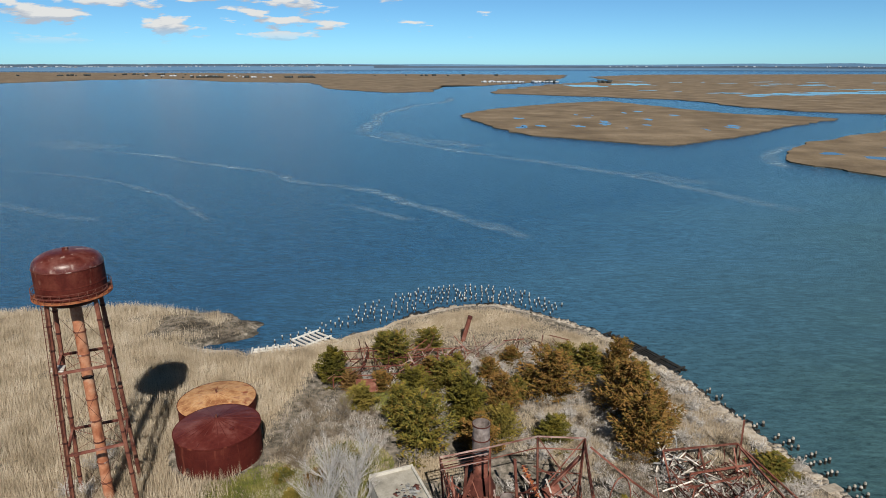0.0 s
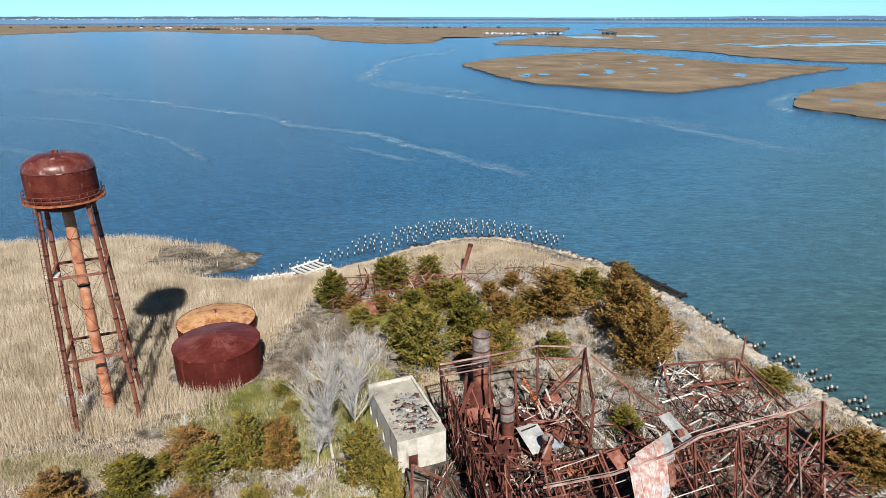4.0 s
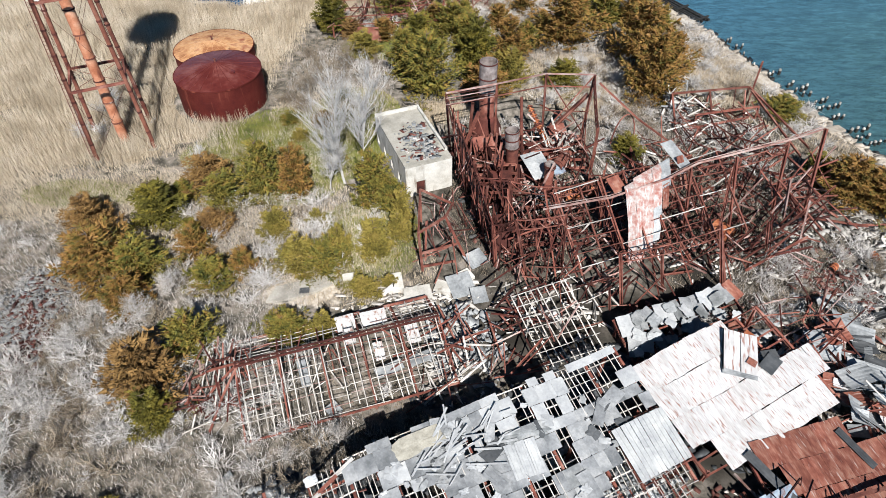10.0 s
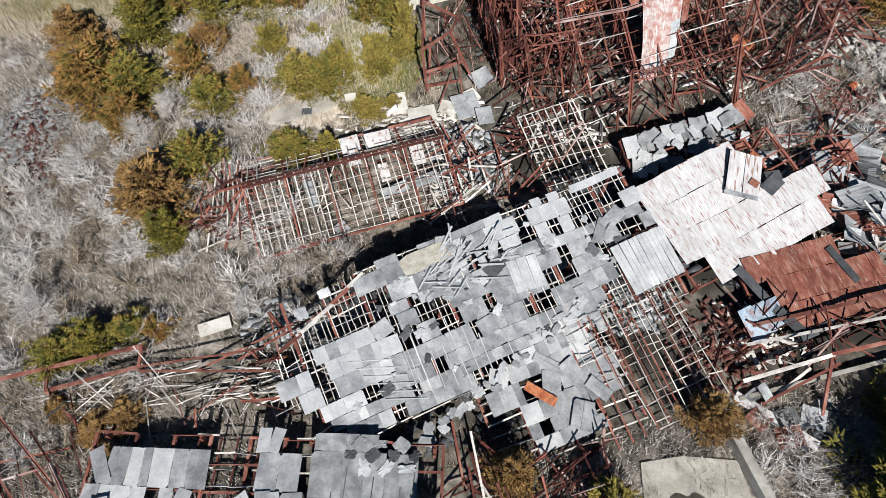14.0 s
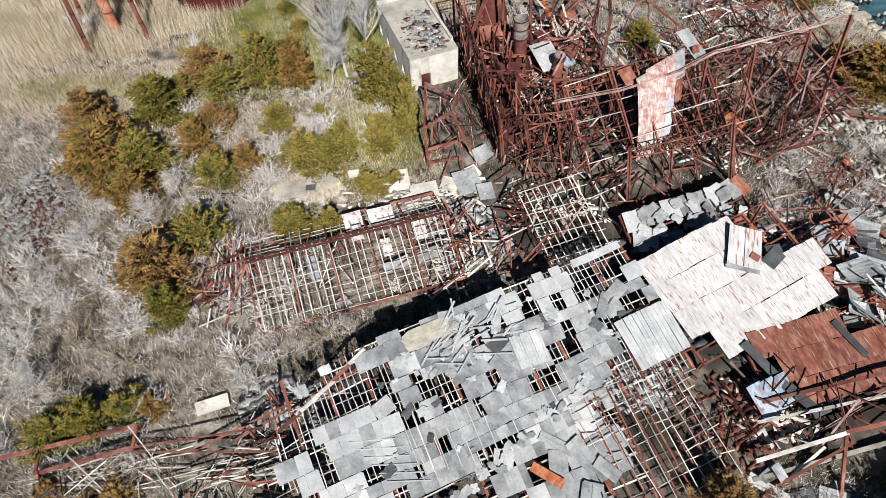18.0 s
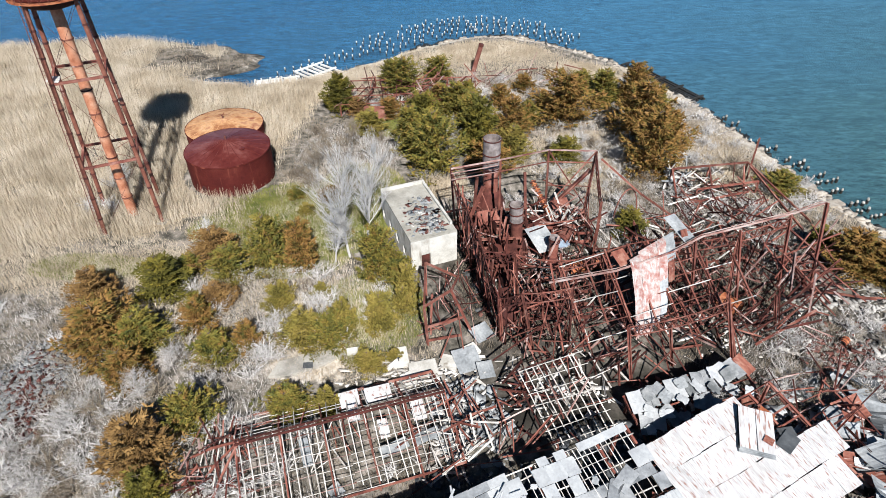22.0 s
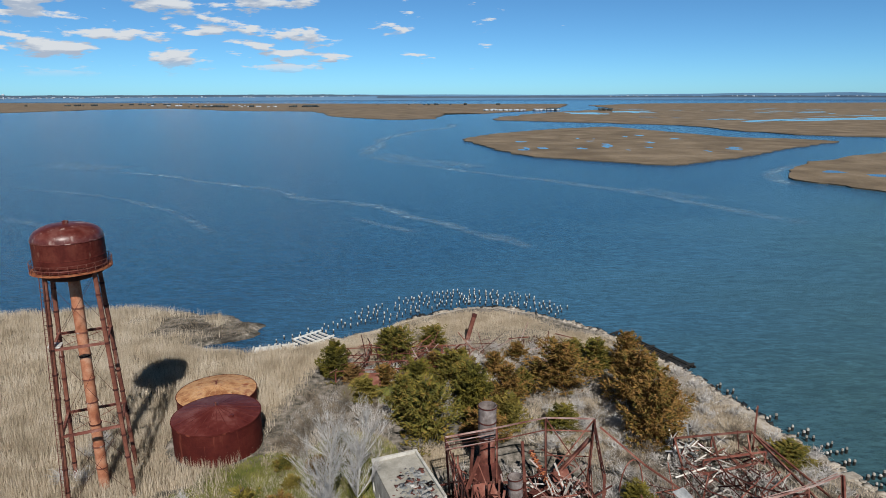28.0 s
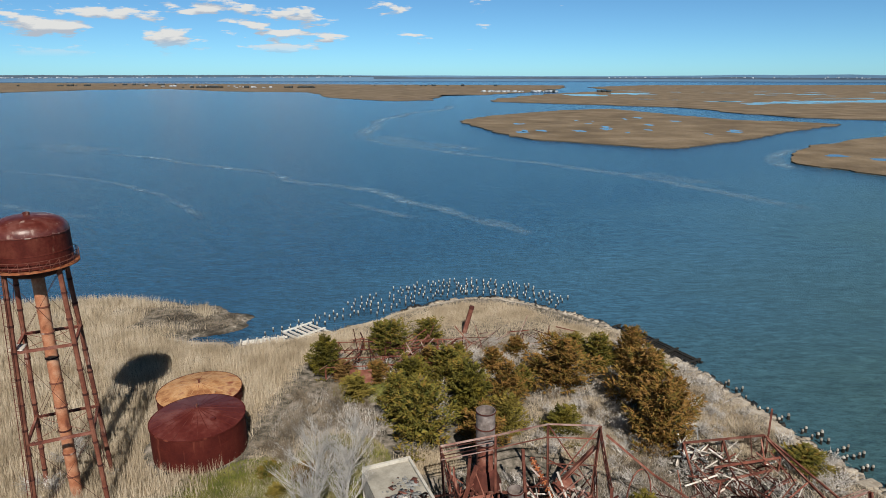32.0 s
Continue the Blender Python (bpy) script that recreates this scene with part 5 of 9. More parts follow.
def torn_mesh(mat, key):
    """A ragged piece of roofing about one metre across, notched and curled, with thickness."""
    k = ("torn", mat.name, key)
    if k not in SHAPES:
        rnd = random.Random(str(k))
        n = 18
        rim = []
        for i in range(n):
            a = math.tau * i / n
            r = 0.5 / max(abs(math.cos(a)), abs(math.sin(a))) * rnd.choice((1, 0.97, 0.9, 0.94, 0.72))
            rim.append((r * math.cos(a), r * math.sin(a), rnd.gauss(0, 0.02) + 0.05 * math.cos(a + key)))
        verts = [(0, 0, 0.02)] + rim + [(x * 0.99, y * 0.99, z - 0.02) for x, y, z in rim] + [(0, 0, -0.02)]
        faces = []
        for i in range(n):
            j = (i + 1) % n
            faces += [(0, 1 + i, 1 + j), (1 + i, 1 + n + i, 1 + n + j, 1 + j), (2 * n + 1, 1 + n + j, 1 + n + i)]
        SHAPES[k] = link_mesh("torn_piece", verts, faces, mat)
    return SHAPES[k]


def panel_mesh(mat, key, ribs=0):
    """A flat roof panel one metre square with chipped corners and edges; ribs: raised cover strips along y."""
    k = ("panel", mat.name, key, ribs)
    if k not in SHAPES:
        rnd = random.Random(str(k))
        rim = []
        for i, (cx, cy) in enumerate(((-0.5, -0.5), (0.5, -0.5), (0.5, 0.5), (-0.5, 0.5))):
            ex, ey = ((1, 0), (0, 1), (-1, 0), (0, -1))[i]
            c = rnd.choice((0, 0, 0, 0, 0.03, 0.11))
            if c:  # a broken corner: come in along one edge, leave along the next
                px, py = ((0, 1), (-1, 0), (0, -1), (1, 0))[i]
                rim += [(cx + px * c, cy + py * c), (cx + ex * c * 0.8, cy + ey * c * 0.8)]
            else:
                rim.append((cx, cy))
            for f in (0.33, 0.7):
                d = rnd.choice((0, 0, 0.005, 0.014))
                rim.append((cx + ex * f - ey * d, cy + ey * f + ex * d))
        n = len(rim)
        bow = [rnd.gauss(0, 0.006) for _ in rim]
        verts = [(x, y, 0.012 + b) for (x, y), b in zip(rim, bow)] + [(x, y, -0.012 + b) for (x, y), b in zip(rim, bow)]
        faces = [tuple(range(n)), tuple(range(n, 2 * n))[::-1]] + [(n + i, n + (i + 1) % n, (i + 1) % n, i) for i in range(n)]
        for r in range(ribs):
            x = (r + 0.5) / ribs - 0.5
            b = len(verts)
            verts += [(x + dx, dy, dz) for dy in (-0.5, 0.5) for dx, dz in ((-0.02, 0.01), (-0.016, 0.06), (0.016, 0.06), (0.02, 0.01))]
            faces += [(b, b + 1, b + 5, b + 4), (b + 1, b + 2, b + 6, b + 5), (b + 2, b + 3, b + 7, b + 6), (b, b + 3, b + 2, b + 1), (b + 4, b + 5, b + 6, b + 7)]
        SHAPES[k] = link_mesh("panel", verts, faces, mat)
    return SHAPES[k]


def deck_roof(parent, pl, keep, U, V, choose, seed, sw=1.04, sh=1.25, loose=0.05, name="roof_panel", lost=0.025):
    """Flat panels laid close in courses; choose(u, v, rnd) gives the material of each one left."""
    rnd = random.Random(seed)
    v0, j = V[0], 0
    while v0 < V[1] - 0.3:
        high = min(sh * rnd.choice((0.7, 0.9, 1.0, 1.15)), V[1] - v0)
        u0, i = U[0] + rnd.uniform(-0.4, 0.4), 0
        while u0 < U[1]:
            wide = sw * rnd.choice((0.6, 0.9, 1.0, 1.1, 1.5))
            u, v = u0 + wide / 2, v0 + high / 2
            if keep(u, v) and rnd.random() > lost:
                turn, lift, tilt = rnd.gauss(0, 0.004), 0.10 + 0.014 * ((i + 2 * j) % 3), (rnd.gauss(0, 0.004), rnd.gauss(0, 0.005))
                if rnd.random() < loose:
                    turn, lift, tilt = rnd.gauss(0, 0.22), lift + 0.07, (rnd.gauss(0, 0.04), rnd.gauss(0, 0.05))
                put(name, panel_mesh(choose(u, v, rnd), rnd.randrange(6)), parent, pl.lay(u, v, wide * 1.012, high * 1.012, turn, lift, tilt))
            u0, i = u0 + wide, i + 1
        v0, j = v0 + high, j + 1


def posts_under(parent, pl, places, w=0.24, mat=None, lean=0.25, seed=0):
    rnd = random.Random(seed)
    for u, v in places:
        p = pl.at(u, v, -0.15)
        b = Vector((p.x + rnd.gauss(0, lean), p.y + rnd.gauss(0, lean), 0))
        b.z = gz(b.x, b.y) - 0.2
        bar(parent, "post", b, p, w, mat or RUST, "joist")


def tangle(parent, corners, n, z, length, seed, mats=((None, 1),), w=(0.10, 0.22), flat=0.35, name="fallen_beam"):
    """Fallen and leaning bars over a four-cornered patch of ground, most with one end down."""
    rnd = random.Random(seed)
    a, b, c, d = (Vector((x, y, 0)) for x, y in corners)
    for k in range(n):
        s, t = rnd.random(), rnd.random()
        p = a.lerp(b, s).lerp(d.lerp(c, s), t)
        g = gz(p.x, p.y)
        L = rnd.uniform(*length)
        az = rnd.choice((0.45, 2.0, rnd.uniform(0, math.tau), rnd.uniform(0, math.tau))) + rnd.gauss(0, 0.2)
        up = abs(rnd.gauss(0, flat)) if rnd.random() < 0.88 else rnd.uniform(0.5, 1.4)
        lo = g + max(0.05, rnd.triangular(z[0], z[1], z[0]))
        way = Vector((math.cos(az) * math.cos(up), math.sin(az) * math.cos(up), math.sin(up)))
        p = p - way * L * 0.5
        q = p + way * L
        p.z, q.z = lo, lo + math.sin(up) * L
        mat = rnd.choices([m or RUST for m, _ in mats], [x for _, x in mats])[0]
        bar(parent, name, p, q, 0.85 * rnd.uniform(*w), mat, rnd.choice(("ell", "channel", "joist", "tube", "ell")), roll=rnd.random() * 3)


def truss(parent, p, q, depth, n, w=0.13, mat=None, drop=0.0):
    """A roof truss between two heads: chords, posts and diagonals."""
    p, q = Vector(p), Vector(q)
    low = Vector((0, 0, -depth))
    mid = Vector((0, 0, -drop))
    top = [p.lerp(q, i / n) + mid * (4 * (i / n) * (1 - i / n)) for i in range(n + 1)]
    bot = [t + low for t in top]
    for i in range(n):
        bar(parent, "top_chord", top[i], top[i + 1], w * 1.25, mat, "ell")
        bar(parent, "bottom_chord", bot[i], bot[i + 1], w * 1.25, mat, "ell")
        bar(parent, "web_bar", bot[i] if i % 2 else top[i], top[i + 1] if i % 2 else bot[i + 1], w * 0.8, mat, "ell")
        bar(parent, "web_bar", bot[i + 1], top[i + 1], w * 0.8, mat, "ell")


def pick(*pairs):
    return list(pairs)


RUSTS = ((None, 4), (RUST_DARK, 4), (PALE_RUST, 2.2))

# the big grey roof, sagging and full of holes
grey = Plane(-6.6, 10.0, 24.7, 3.4, 6.0, 11.4, 0.3, 28)
g_thing = thing("collapsed_grey_roof", (4, 18, gz(4, 18)), "collapsed grey sheet roof full of holes over rusted purlins", "roof ruin")


def grey_keep(u, v):
    edge = 0.35 * math.sin(u * 1.3) + 0.3 * math.sin(u * 0.47 + 2)
    if v < -0.3 + edge * 0.4 or v > 11.4 + edge or u < -5 + 0.9 * abs(v - 5.5) or u > 28.2:
        return False
    if u < 7 and v > 5.2 + (u + 5) * 0.55:
        return False
    if u > 21 and v < 2.0 + (u - 21) * 0.5:
        return False
    for cu, cv, ru, rv in ((3.4, 8.3, 2.0, 1.3), (0.8, 7.2, 1.2, 0.8), (18.5, 10.6, 0.8, 0.6), (20.5, 9.0, 0.7, 0.6), (24.8, 9.2, 2.6, 1.5), (5.2, 7.0, 1.0, 0.9), (0.2, 8.2, 1.4, 1.0), (19.6, 5.1, 1.2, 1.0), (9.1, 5.8, 1.1, 1.4), (13.2, 5.4, 1.0, 0.5), (23.6, 6.8, 0.9, 0.6), (11.2, 4.4, 0.9, 0.7), (16.7, 3.4, 1.3, 0.8), (17.9, 8.4, 0.8, 0.5), (23.8, 4.4, 0.9, 0.8), (-2.2, 6.0, 0.9, 0.7), (-0.8, 4.4, 0.7, 0.9), (26.4, 5.8, 1.1, 0.8), (11.3, 0.5, 1.4, 0.5)):
        if ((u - cu) / ru) ** 2 + ((v - cv) / rv) ** 2 < 1:
            return False
    return True


def grey_choice(u, v, rnd):
    """Whiter panels along the upper edge and the west end, grey ones between, in broad patches."""
    pale = (1.1 if v > 8.2 and u > 14.5 else 0.45 if u < 4 else -0.25) + 0.8 * float(ripple(u, v, 3.0, 12)) + rnd.gauss(0, 0.18)
    return DECK_WHITE if pale > 0.35 else SMOKE_FELT if pale < -0.95 else DECK_GREY


deck_roof(g_thing, grey, grey_keep, (-5, 28.2), (-0.2, 11.5), grey_choice, 4, lost=0.075)
roof_frame(g_thing, grey, (-5, 28.2), (-0.2, 11.4), lambda u, v: u > -5 + 0.75 * abs(v - 5.5) and not (u < 6 and v > 6.5 + (u + 5) * 0.6), 3.0, 0.85, (0.22, 0.08), (RUST, BLEACHED), 4, 0.08)
posts_under(g_thing, grey, [(u, v) for u in (-3, 3, 9, 15, 21, 27) for v in (1.0, 6, 11)], 0.25, RUST, 0.3, 4)
torn_rnd = random.Random(64)
for k in range(66):  # pale laths under the panels, bare where panels are gone
    u = -4.2 + 0.49 * k + torn_rnd.gauss(0, 0.04)
    lo, hi = max(0.0, 5.2 - (u + 5)), min(11.2, 6.6 + (u + 5) * 0.62)
    cutoff = lo + (hi - lo) * torn_rnd.uniform(0.3, 0.7)
    for a, b in ((lo, cutoff), (cutoff, hi)):
        if torn_rnd.random() > 0.07 and b - a > 0.4:
            bar(g_thing, "lath", grey.at(u, a, -0.02), grey.at(u + torn_rnd.gauss(0, 0.06), b, -0.02), 0.065, BLEACHED, "box", h=0.05)
for k in range(9):  # cover battens still lying over the lower panels
    u = 5.2 + 0.96 * k
    bar(g_thing, "cover_batten", grey.at(u, 0.4 + 0.3 * math.sin(k), 0.17), grey.at(u + 0.1, 4.4 + 1.2 * math.sin(k * 1.9), 0.17), 0.07, DECK_WHITE, "box", h=0.05)
for k in range(6):
    bar(g_thing, "cover_batten", grey.at(1.2 + 0.3 * k, 5.1 - 0.7 * k, 0.18), grey.at(4.4 + 0.25 * k, 4.1 - 0.72 * k, 0.18), 0.08, DECK_WHITE, "box", h=0.05)
for k in range(3):
    put("ribbed_panel", panel_mesh(DECK_WHITE, k, 2), g_thing, grey.lay(15.75 + 0.84 * k, 6.2 - 0.1 * k, 0.83, 2.7, -0.06, 0.24 + 0.01 * k, (0.02, 0.0)), "grey roof panel with raised cover strips")
put("ribbed_panel", panel_mesh(DECK_GREY, 3, 2), g_thing, grey.lay(13.9, 5.7, 1.0, 1.9, 0.5, 0.26, (0.03, 0.05)), "grey roof panel with raised cover strips")
for row in ((12, 3.1, 0.12, 1.5, 2.2), (25.4, 7.6, 0.4, 2.2, 1.2), (23.9, 7.0, -0.75, 0.9, 2.4), (20.2, 2.4, 0.05, 1.1, 2.6), (15.0, 8.9, -0.5, 0.8, 1.5)):
    put("loose_panel", panel_mesh(DECK_GREY, int(row[0]) % 6), g_thing, grey.lay(row[0], row[1], row[3], row[4], row[2], 0.22, (0.03, 0.04)))
for row in ((14.6, 7.6, 0.35, 2.0, 1.3), (25.2, 5.4, -0.2, 1.6, 1.2), (24.6, 7.4, 0.5, 1.3, 0.7), (22.5, 5.8, 0.5, 1.0, 1.1), (6.0, 5.5, 0.5, 1.3, 0.7), (8.2, 5.2, 0.2, 0.9, 0.5), (6.8, 3.2, 1.0, 0.8, 0.5), (3.1, 2.2, 0.3, 1.1, 0.8), (18.6, 7.6, 0.1, 0.5, 1.5)):
    put("tar_paper", torn_mesh(DARK_SHEET, int(row[0] * 10) % 5), g_thing, grey.lay(row[0], row[1], row[3], row[4], row[2], 0.21, (0.03, 0.02)), "torn black roofing felt")
put("bare_deck", torn_mesh(SMOKE_FELT, 3), g_thing, grey.lay(17.4, 7.75, 4.4, 1.1, -0.06, 0.20), "bare grey roof deck with its cover torn off")
put("sand_patch", torn_mesh(DRIFT_SAND, 2), g_thing, grey.lay(9.6, 10.2, 4.2, 1.7, 0.1, 0.34), "drifted sand lying on the torn roof")
for k in range(70):
    u, v = torn_rnd.uniform(-3, 27), torn_rnd.uniform(0.3, 10.8)
    if k < 38:
        u, v = torn_rnd.gauss(11.8, 1.8), torn_rnd.gauss(8.6, 1.2)
    if not grey_keep(u, v) and torn_rnd.random() < 0.6:
        continue
    mt = torn_rnd.choice((DECK_GREY, DECK_WHITE, PALE_FELT, PALE_FELT, DARK_SHEET, SMOKE_FELT))
    s = torn_rnd.uniform(0.3, 1.1) * (0.55 if mt is DARK_SHEET else 1)
    put("torn_felt", torn_mesh(mt, k % 7), g_thing, grey.lay(u, v, s, s * torn_rnd.uniform(0.4, 1.1), torn_rnd.choice((0, 0.1, 0.7, -0.5)), 0.18 + 0.003 * (k % 20), (torn_rnd.gauss(0, 0.05), torn_rnd.gauss(0, 0.05))))
for k in range(34):
    u, v = torn_rnd.gauss(11.6, 1.9), torn_rnd.gauss(9.0, 0.9)
    a, L = torn_rnd.choice((0.3, 0.5, 0.9, -0.3)) + torn_rnd.gauss(0, 0.2), torn_rnd.uniform(0.8, 2.8)
    bar(g_thing, "broken_board", grey.at(u, v, 0.3), grey.at(u + L * math.cos(a), v + L * math.sin(a), 0.35 + abs(torn_rnd.gauss(0, 0.12))), torn_rnd.uniform(0.07, 0.18), DECK_WHITE, "box", h=0.05)
for k in range(5):  # eave timbers and pale packing along the broken upper edge
    u = -3.2 + 1.5 * k
    bar(g_thing, "eave_timber", grey.at(u, 7.9 + (u + 3) * 0.42, 0.05), grey.at(u + 1.9, 8.6 + (u + 3) * 0.42, 0.08), 0.22, BLEACHED if k % 3 else RUST, "channel")
for k in range(26):  # splintered panels along the broken south edge
    u = 4.5 + 0.62 * k + torn_rnd.gauss(0, 0.2)
    v = -1.9 + 0.30 * (u - 4.5) * (u < 12) + (2.25 + 0.25 * (u - 12)) * (u >= 12) + torn_rnd.gauss(0, 0.35)
    put("torn_panel", torn_mesh(torn_rnd.choice((DECK_GREY, DECK_WHITE, SMOKE_FELT)), k % 7), g_thing, grey.lay(u, v, torn_rnd.uniform(0.5, 1.3), torn_rnd.uniform(0.4, 0.9), torn_rnd.gauss(0.3, 0.5), 0.2 + 0.004 * k, (torn_rnd.gauss(0, 0.1), torn_rnd.gauss(0, 0.1))))
# tilted panel block at the east end
block = Plane(15.3, 23.2, 28, 4.6, 5.6, 4.4, -0.3, 5)
b_thing = thing("tilted_roof_panel", (18, 25.5, gz(18, 25.5)), "tilted panel of grey ribbed roof sheets", "roof ruin")
for i in range(6):
    put("ribbed_panel", panel_mesh(DECK_WHITE, i, 1), b_thing, block.lay(-1.2 + 0.84 * i, 0.4, 0.81, 4.3, 0.0, 0.12 + 0.01 * (i % 2)))
posts_under(b_thing, block, [(-1, -1.2), (2.8, -1.2), (-1, 2), (2.8, 2)], 0.2, RUST, 0.2, 2)
roof_frame(b_thing, block, (-1.6, 3.4), (-1.8, 2.6), None, 2.5, 1.1, (0.18, 0.1), (RUST, RUST), 2)

# lower sheet roof in front of the seam
low = Plane(4.4, 8.6, 22, 2.4, 3.3, 6.4, 0.2, 10)
l_thing = thing("fallen_lower_roof", (8, 12, gz(8, 12)), "fallen grey lower roof with an orange sheet on it", "roof ruin")
deck_roof(l_thing, low, lambda u, v: not (u < 2.2 and v < 2.5) and not (abs(u - 3.4) < 0.9 and 3.0 < v < 5.4) and not (u > 7.6 and v < 1.6) and (u - 5) ** 2 / 30 + (v - 3.2) ** 2 / 15 < 1.05, (0, 10), (-0.4, 6.4), grey_choice, 6, 0.98, 1.5, 0.2)
roof_frame(l_thing, low, (-0.6, 10.8), (-0.8, 6.3), None, 2.8, 0.85, (0.2, 0.11), (RUST, BLEACHED), 6)
posts_under(l_thing, low, [(0, 0), (5, 0), (10, 0), (0, 5.5), (5, 5.5), (10, 5.5)], 0.22, RUST, 0.3, 6)
put("orange_sheet", sheet_mesh(RUST_ORANGE, 4, 0.04, "curl"), l_thing, low.lay(3.9, 3.5, 2.6, 0.75, -0.85, 0.34, (0.03, 0.05)), "bright orange rusted sheet")
for u, v, a, w, h in ((7.0, 4.0, 0.3, 1.3, 2.4), (5.6, 5.2, 0.75, 0.8, 3.0), (6.2, 1.0, -0.6, 1.6, 2.2), (8.2, 2.3, 0.5, 1.0, 2.0)):
    put("loose_sheet", panel_mesh(DECK_GREY, int(u) % 6, 1), l_thing, low.lay(u, v, w, h, a, 0.36, (0.05, 0.08)))

# bare purlin field south-east of it, dropping towards the ground
p_lean = random.Random(29)
bare = Plane(9.6, 9.6, 24, 2.6, 4.0, 8.2, 0.4, 9)
e_thing = thing("bare_purlin_frame", (15, 14, gz(15, 14)), "bare rusted roof frame of thin purlins", "roof frame")
roof_frame(e_thing, bare, (2.6, 12.4), (-1.2, 8.4), lambda u, v: u - 2.6 > (6 - v) * 0.5, 1.15, 0.62, (0.1, 0.065), (RUST, TWIG), 8, 0.3, 0.2)
for k in range(11):
    u = 3.0 + 0.9 * k
    bar(e_thing, "lath", bare.at(u, max(-1.0, 5.4 - 2 * (u - 2.6)), -0.06), bare.at(u + p_lean.gauss(0, 0.25), 8.2 - 0.5 * (k % 4), -0.06 + p_lean.gauss(0, 0.08)), 0.06, (BLEACHED, TWIG, PALE_RUST)[k % 3], "box", h=0.05)
posts_under(e_thing, bare, [(4, 4), (8, 0), (11, 0), (8, 7), (12, 7)], 0.2, RUST, 0.3, 8)

# the white roof with rust streaks, its ridge broken open
white = Plane(19.2, 21.3, 29, 3.4, 5.4, 10.2, 0.2, 14)
w_thing = thing("white_sheet_roof", (24, 29, gz(24, 29)), "large white roof of ribbed sheets streaked with rust, torn at one corner", "roof ruin")


def white_keep(u, v):
    if u < 1.35 + 0.3 * (3.6 < v < 7.0) or v < -0.5 + 0.48 * max(0, 6 - u) + 0.13 * max(0, u - 8.6):
        return False
    return u < (15.3 + 0.5 * v if v < 3.9 else 11.7)


sheet_roof(w_thing, white, white_keep, (1.2, 17.2), (-0.4, 9.9), pick((WHITE_SHEET, 1)), 12, 0.94, 2.6, 0.0, 0.0)
roof_frame(w_thing, white, (1.2, 15.8), (0.2, 9.6), None, 2.4, 1.2, (0.24, 0.13), (RUST, RUST), 12, 0.05)
posts_under(w_thing, white, [(u, v) for u in (1.4, 6, 10.6, 15.4) for v in (0.5, 5, 9.4)], 0.26, RUST, 0.1, 12)
for k in (-1, 1):
    put("hatch_panel", sheet_mesh(WHITE_SHEET, 4, 0.02, "curl"), w_thing, white.lay(10.5 + 0.53 * k, 6.6 - 0.5 * k, 1.4, 3.9, -0.756, 0.62, (0.04, 0.0)), "white hatch cover lying on the roof")
# loose patches; the DARK_SHEET pieces are laid in as the hatch's shadow
for u, v, w, h, a, m, lift in ((9.2, 5.2, 0.55, 3.0, 0.86, GREY_SHEET, 0.34), (9.5, 7.6, 0.16, 4.1, -0.756, DARK_SHEET, 0.4), (12.3, 4.7, 2.0, 1.3, 0.25, DARK_SHEET, 0.22), (13.0, 5.3, 1.5, 1.1, -0.3, DARK_SHEET, 0.1), (12.6, 7.3, 0.8, 1.3, 0.3, RUST_ORANGE, 0.5), (10.6, 5.4, 0.7, 0.8, 0.4, RUST_SHEET, 0.7)):
    put("patch_sheet", sheet_mesh(m, 4, 0.02, "curl"), w_thing, white.lay(u, v, w, h, a, lift, (0.05, 0.03)))

# rusted roof beside it
rusty = Plane(27.6, 18.4, 17, 2.6, 3.6, 7.0, -0.2, 10)
r_thing = thing("rusted_sheet_roof", (31, 22, gz(31, 22)), "collapsed brown rusted sheet roof with dark edge strips", "roof ruin")
sheet_roof(r_thing, rusty, lambda u, v: u > 1.0 - 0.42 * v and v < 6.9 - max(0, u - 2.3) * 0.25, (-2.6, 9.8), (0.2, 7.0), pick((RUST_SHEET, 1)), 14, 0.94, 2.3, 0.03, 0.04)
roof_frame(r_thing, rusty, (-2.4, 9.6), (0.2, 7.0), None, 3.0, 1.2, (0.2, 0.12), (RUST, RUST_DARK), 14)
posts_under(r_thing, rusty, [(u, v) for u in (-1, 4, 9) for v in (0.5, 3.5, 6.8)], 0.22, RUST, 0.2, 14)
for u, v, w, h, a in ((-1.7, 4.2, 0.8, 4.6, 0.32), (-0.2, 0.8, 0.9, 3.0, 0.5), (1.5, -0.1, 3.4, 0.7, 0.1), (6.5, 4.4, 0.7, 3.6, 0.35)):
    put("flashing_strip", sheet_mesh(DARK_SHEET, 3, 0.03, "curl"), r_thing, rusty.lay(u, v, w, h, a, 0.26, (0.02, 0.05)), "dark grey edge flashing")
bl_thing = thing("torn_blue_sheet", (25.2, 20.0, gz(25.2, 20)), "torn blue-grey roof sheet lying over rusted scrap", "scrap sheet")
bl = Plane(24.4, 18.2, 20, 2.6, 3.3, 2.4)
for i in range(3):
    put("panel", sheet_mesh(BLUE_SHEET, 5, 0.04, "curl"), bl_thing, bl.lay(-0.2 + 1.15 * i, 1.0 + 0.15 * i, 1.2, 2.9 - 0.3 * i, 0.12, 0.05, (0.03, 0.06 * (i - 1))))
posts_under(bl_thing, bl, [(0.1, 0.3), (2.0, 0.3), (1.0, 2.2)], 0.12, RUST, 0.2, 3)

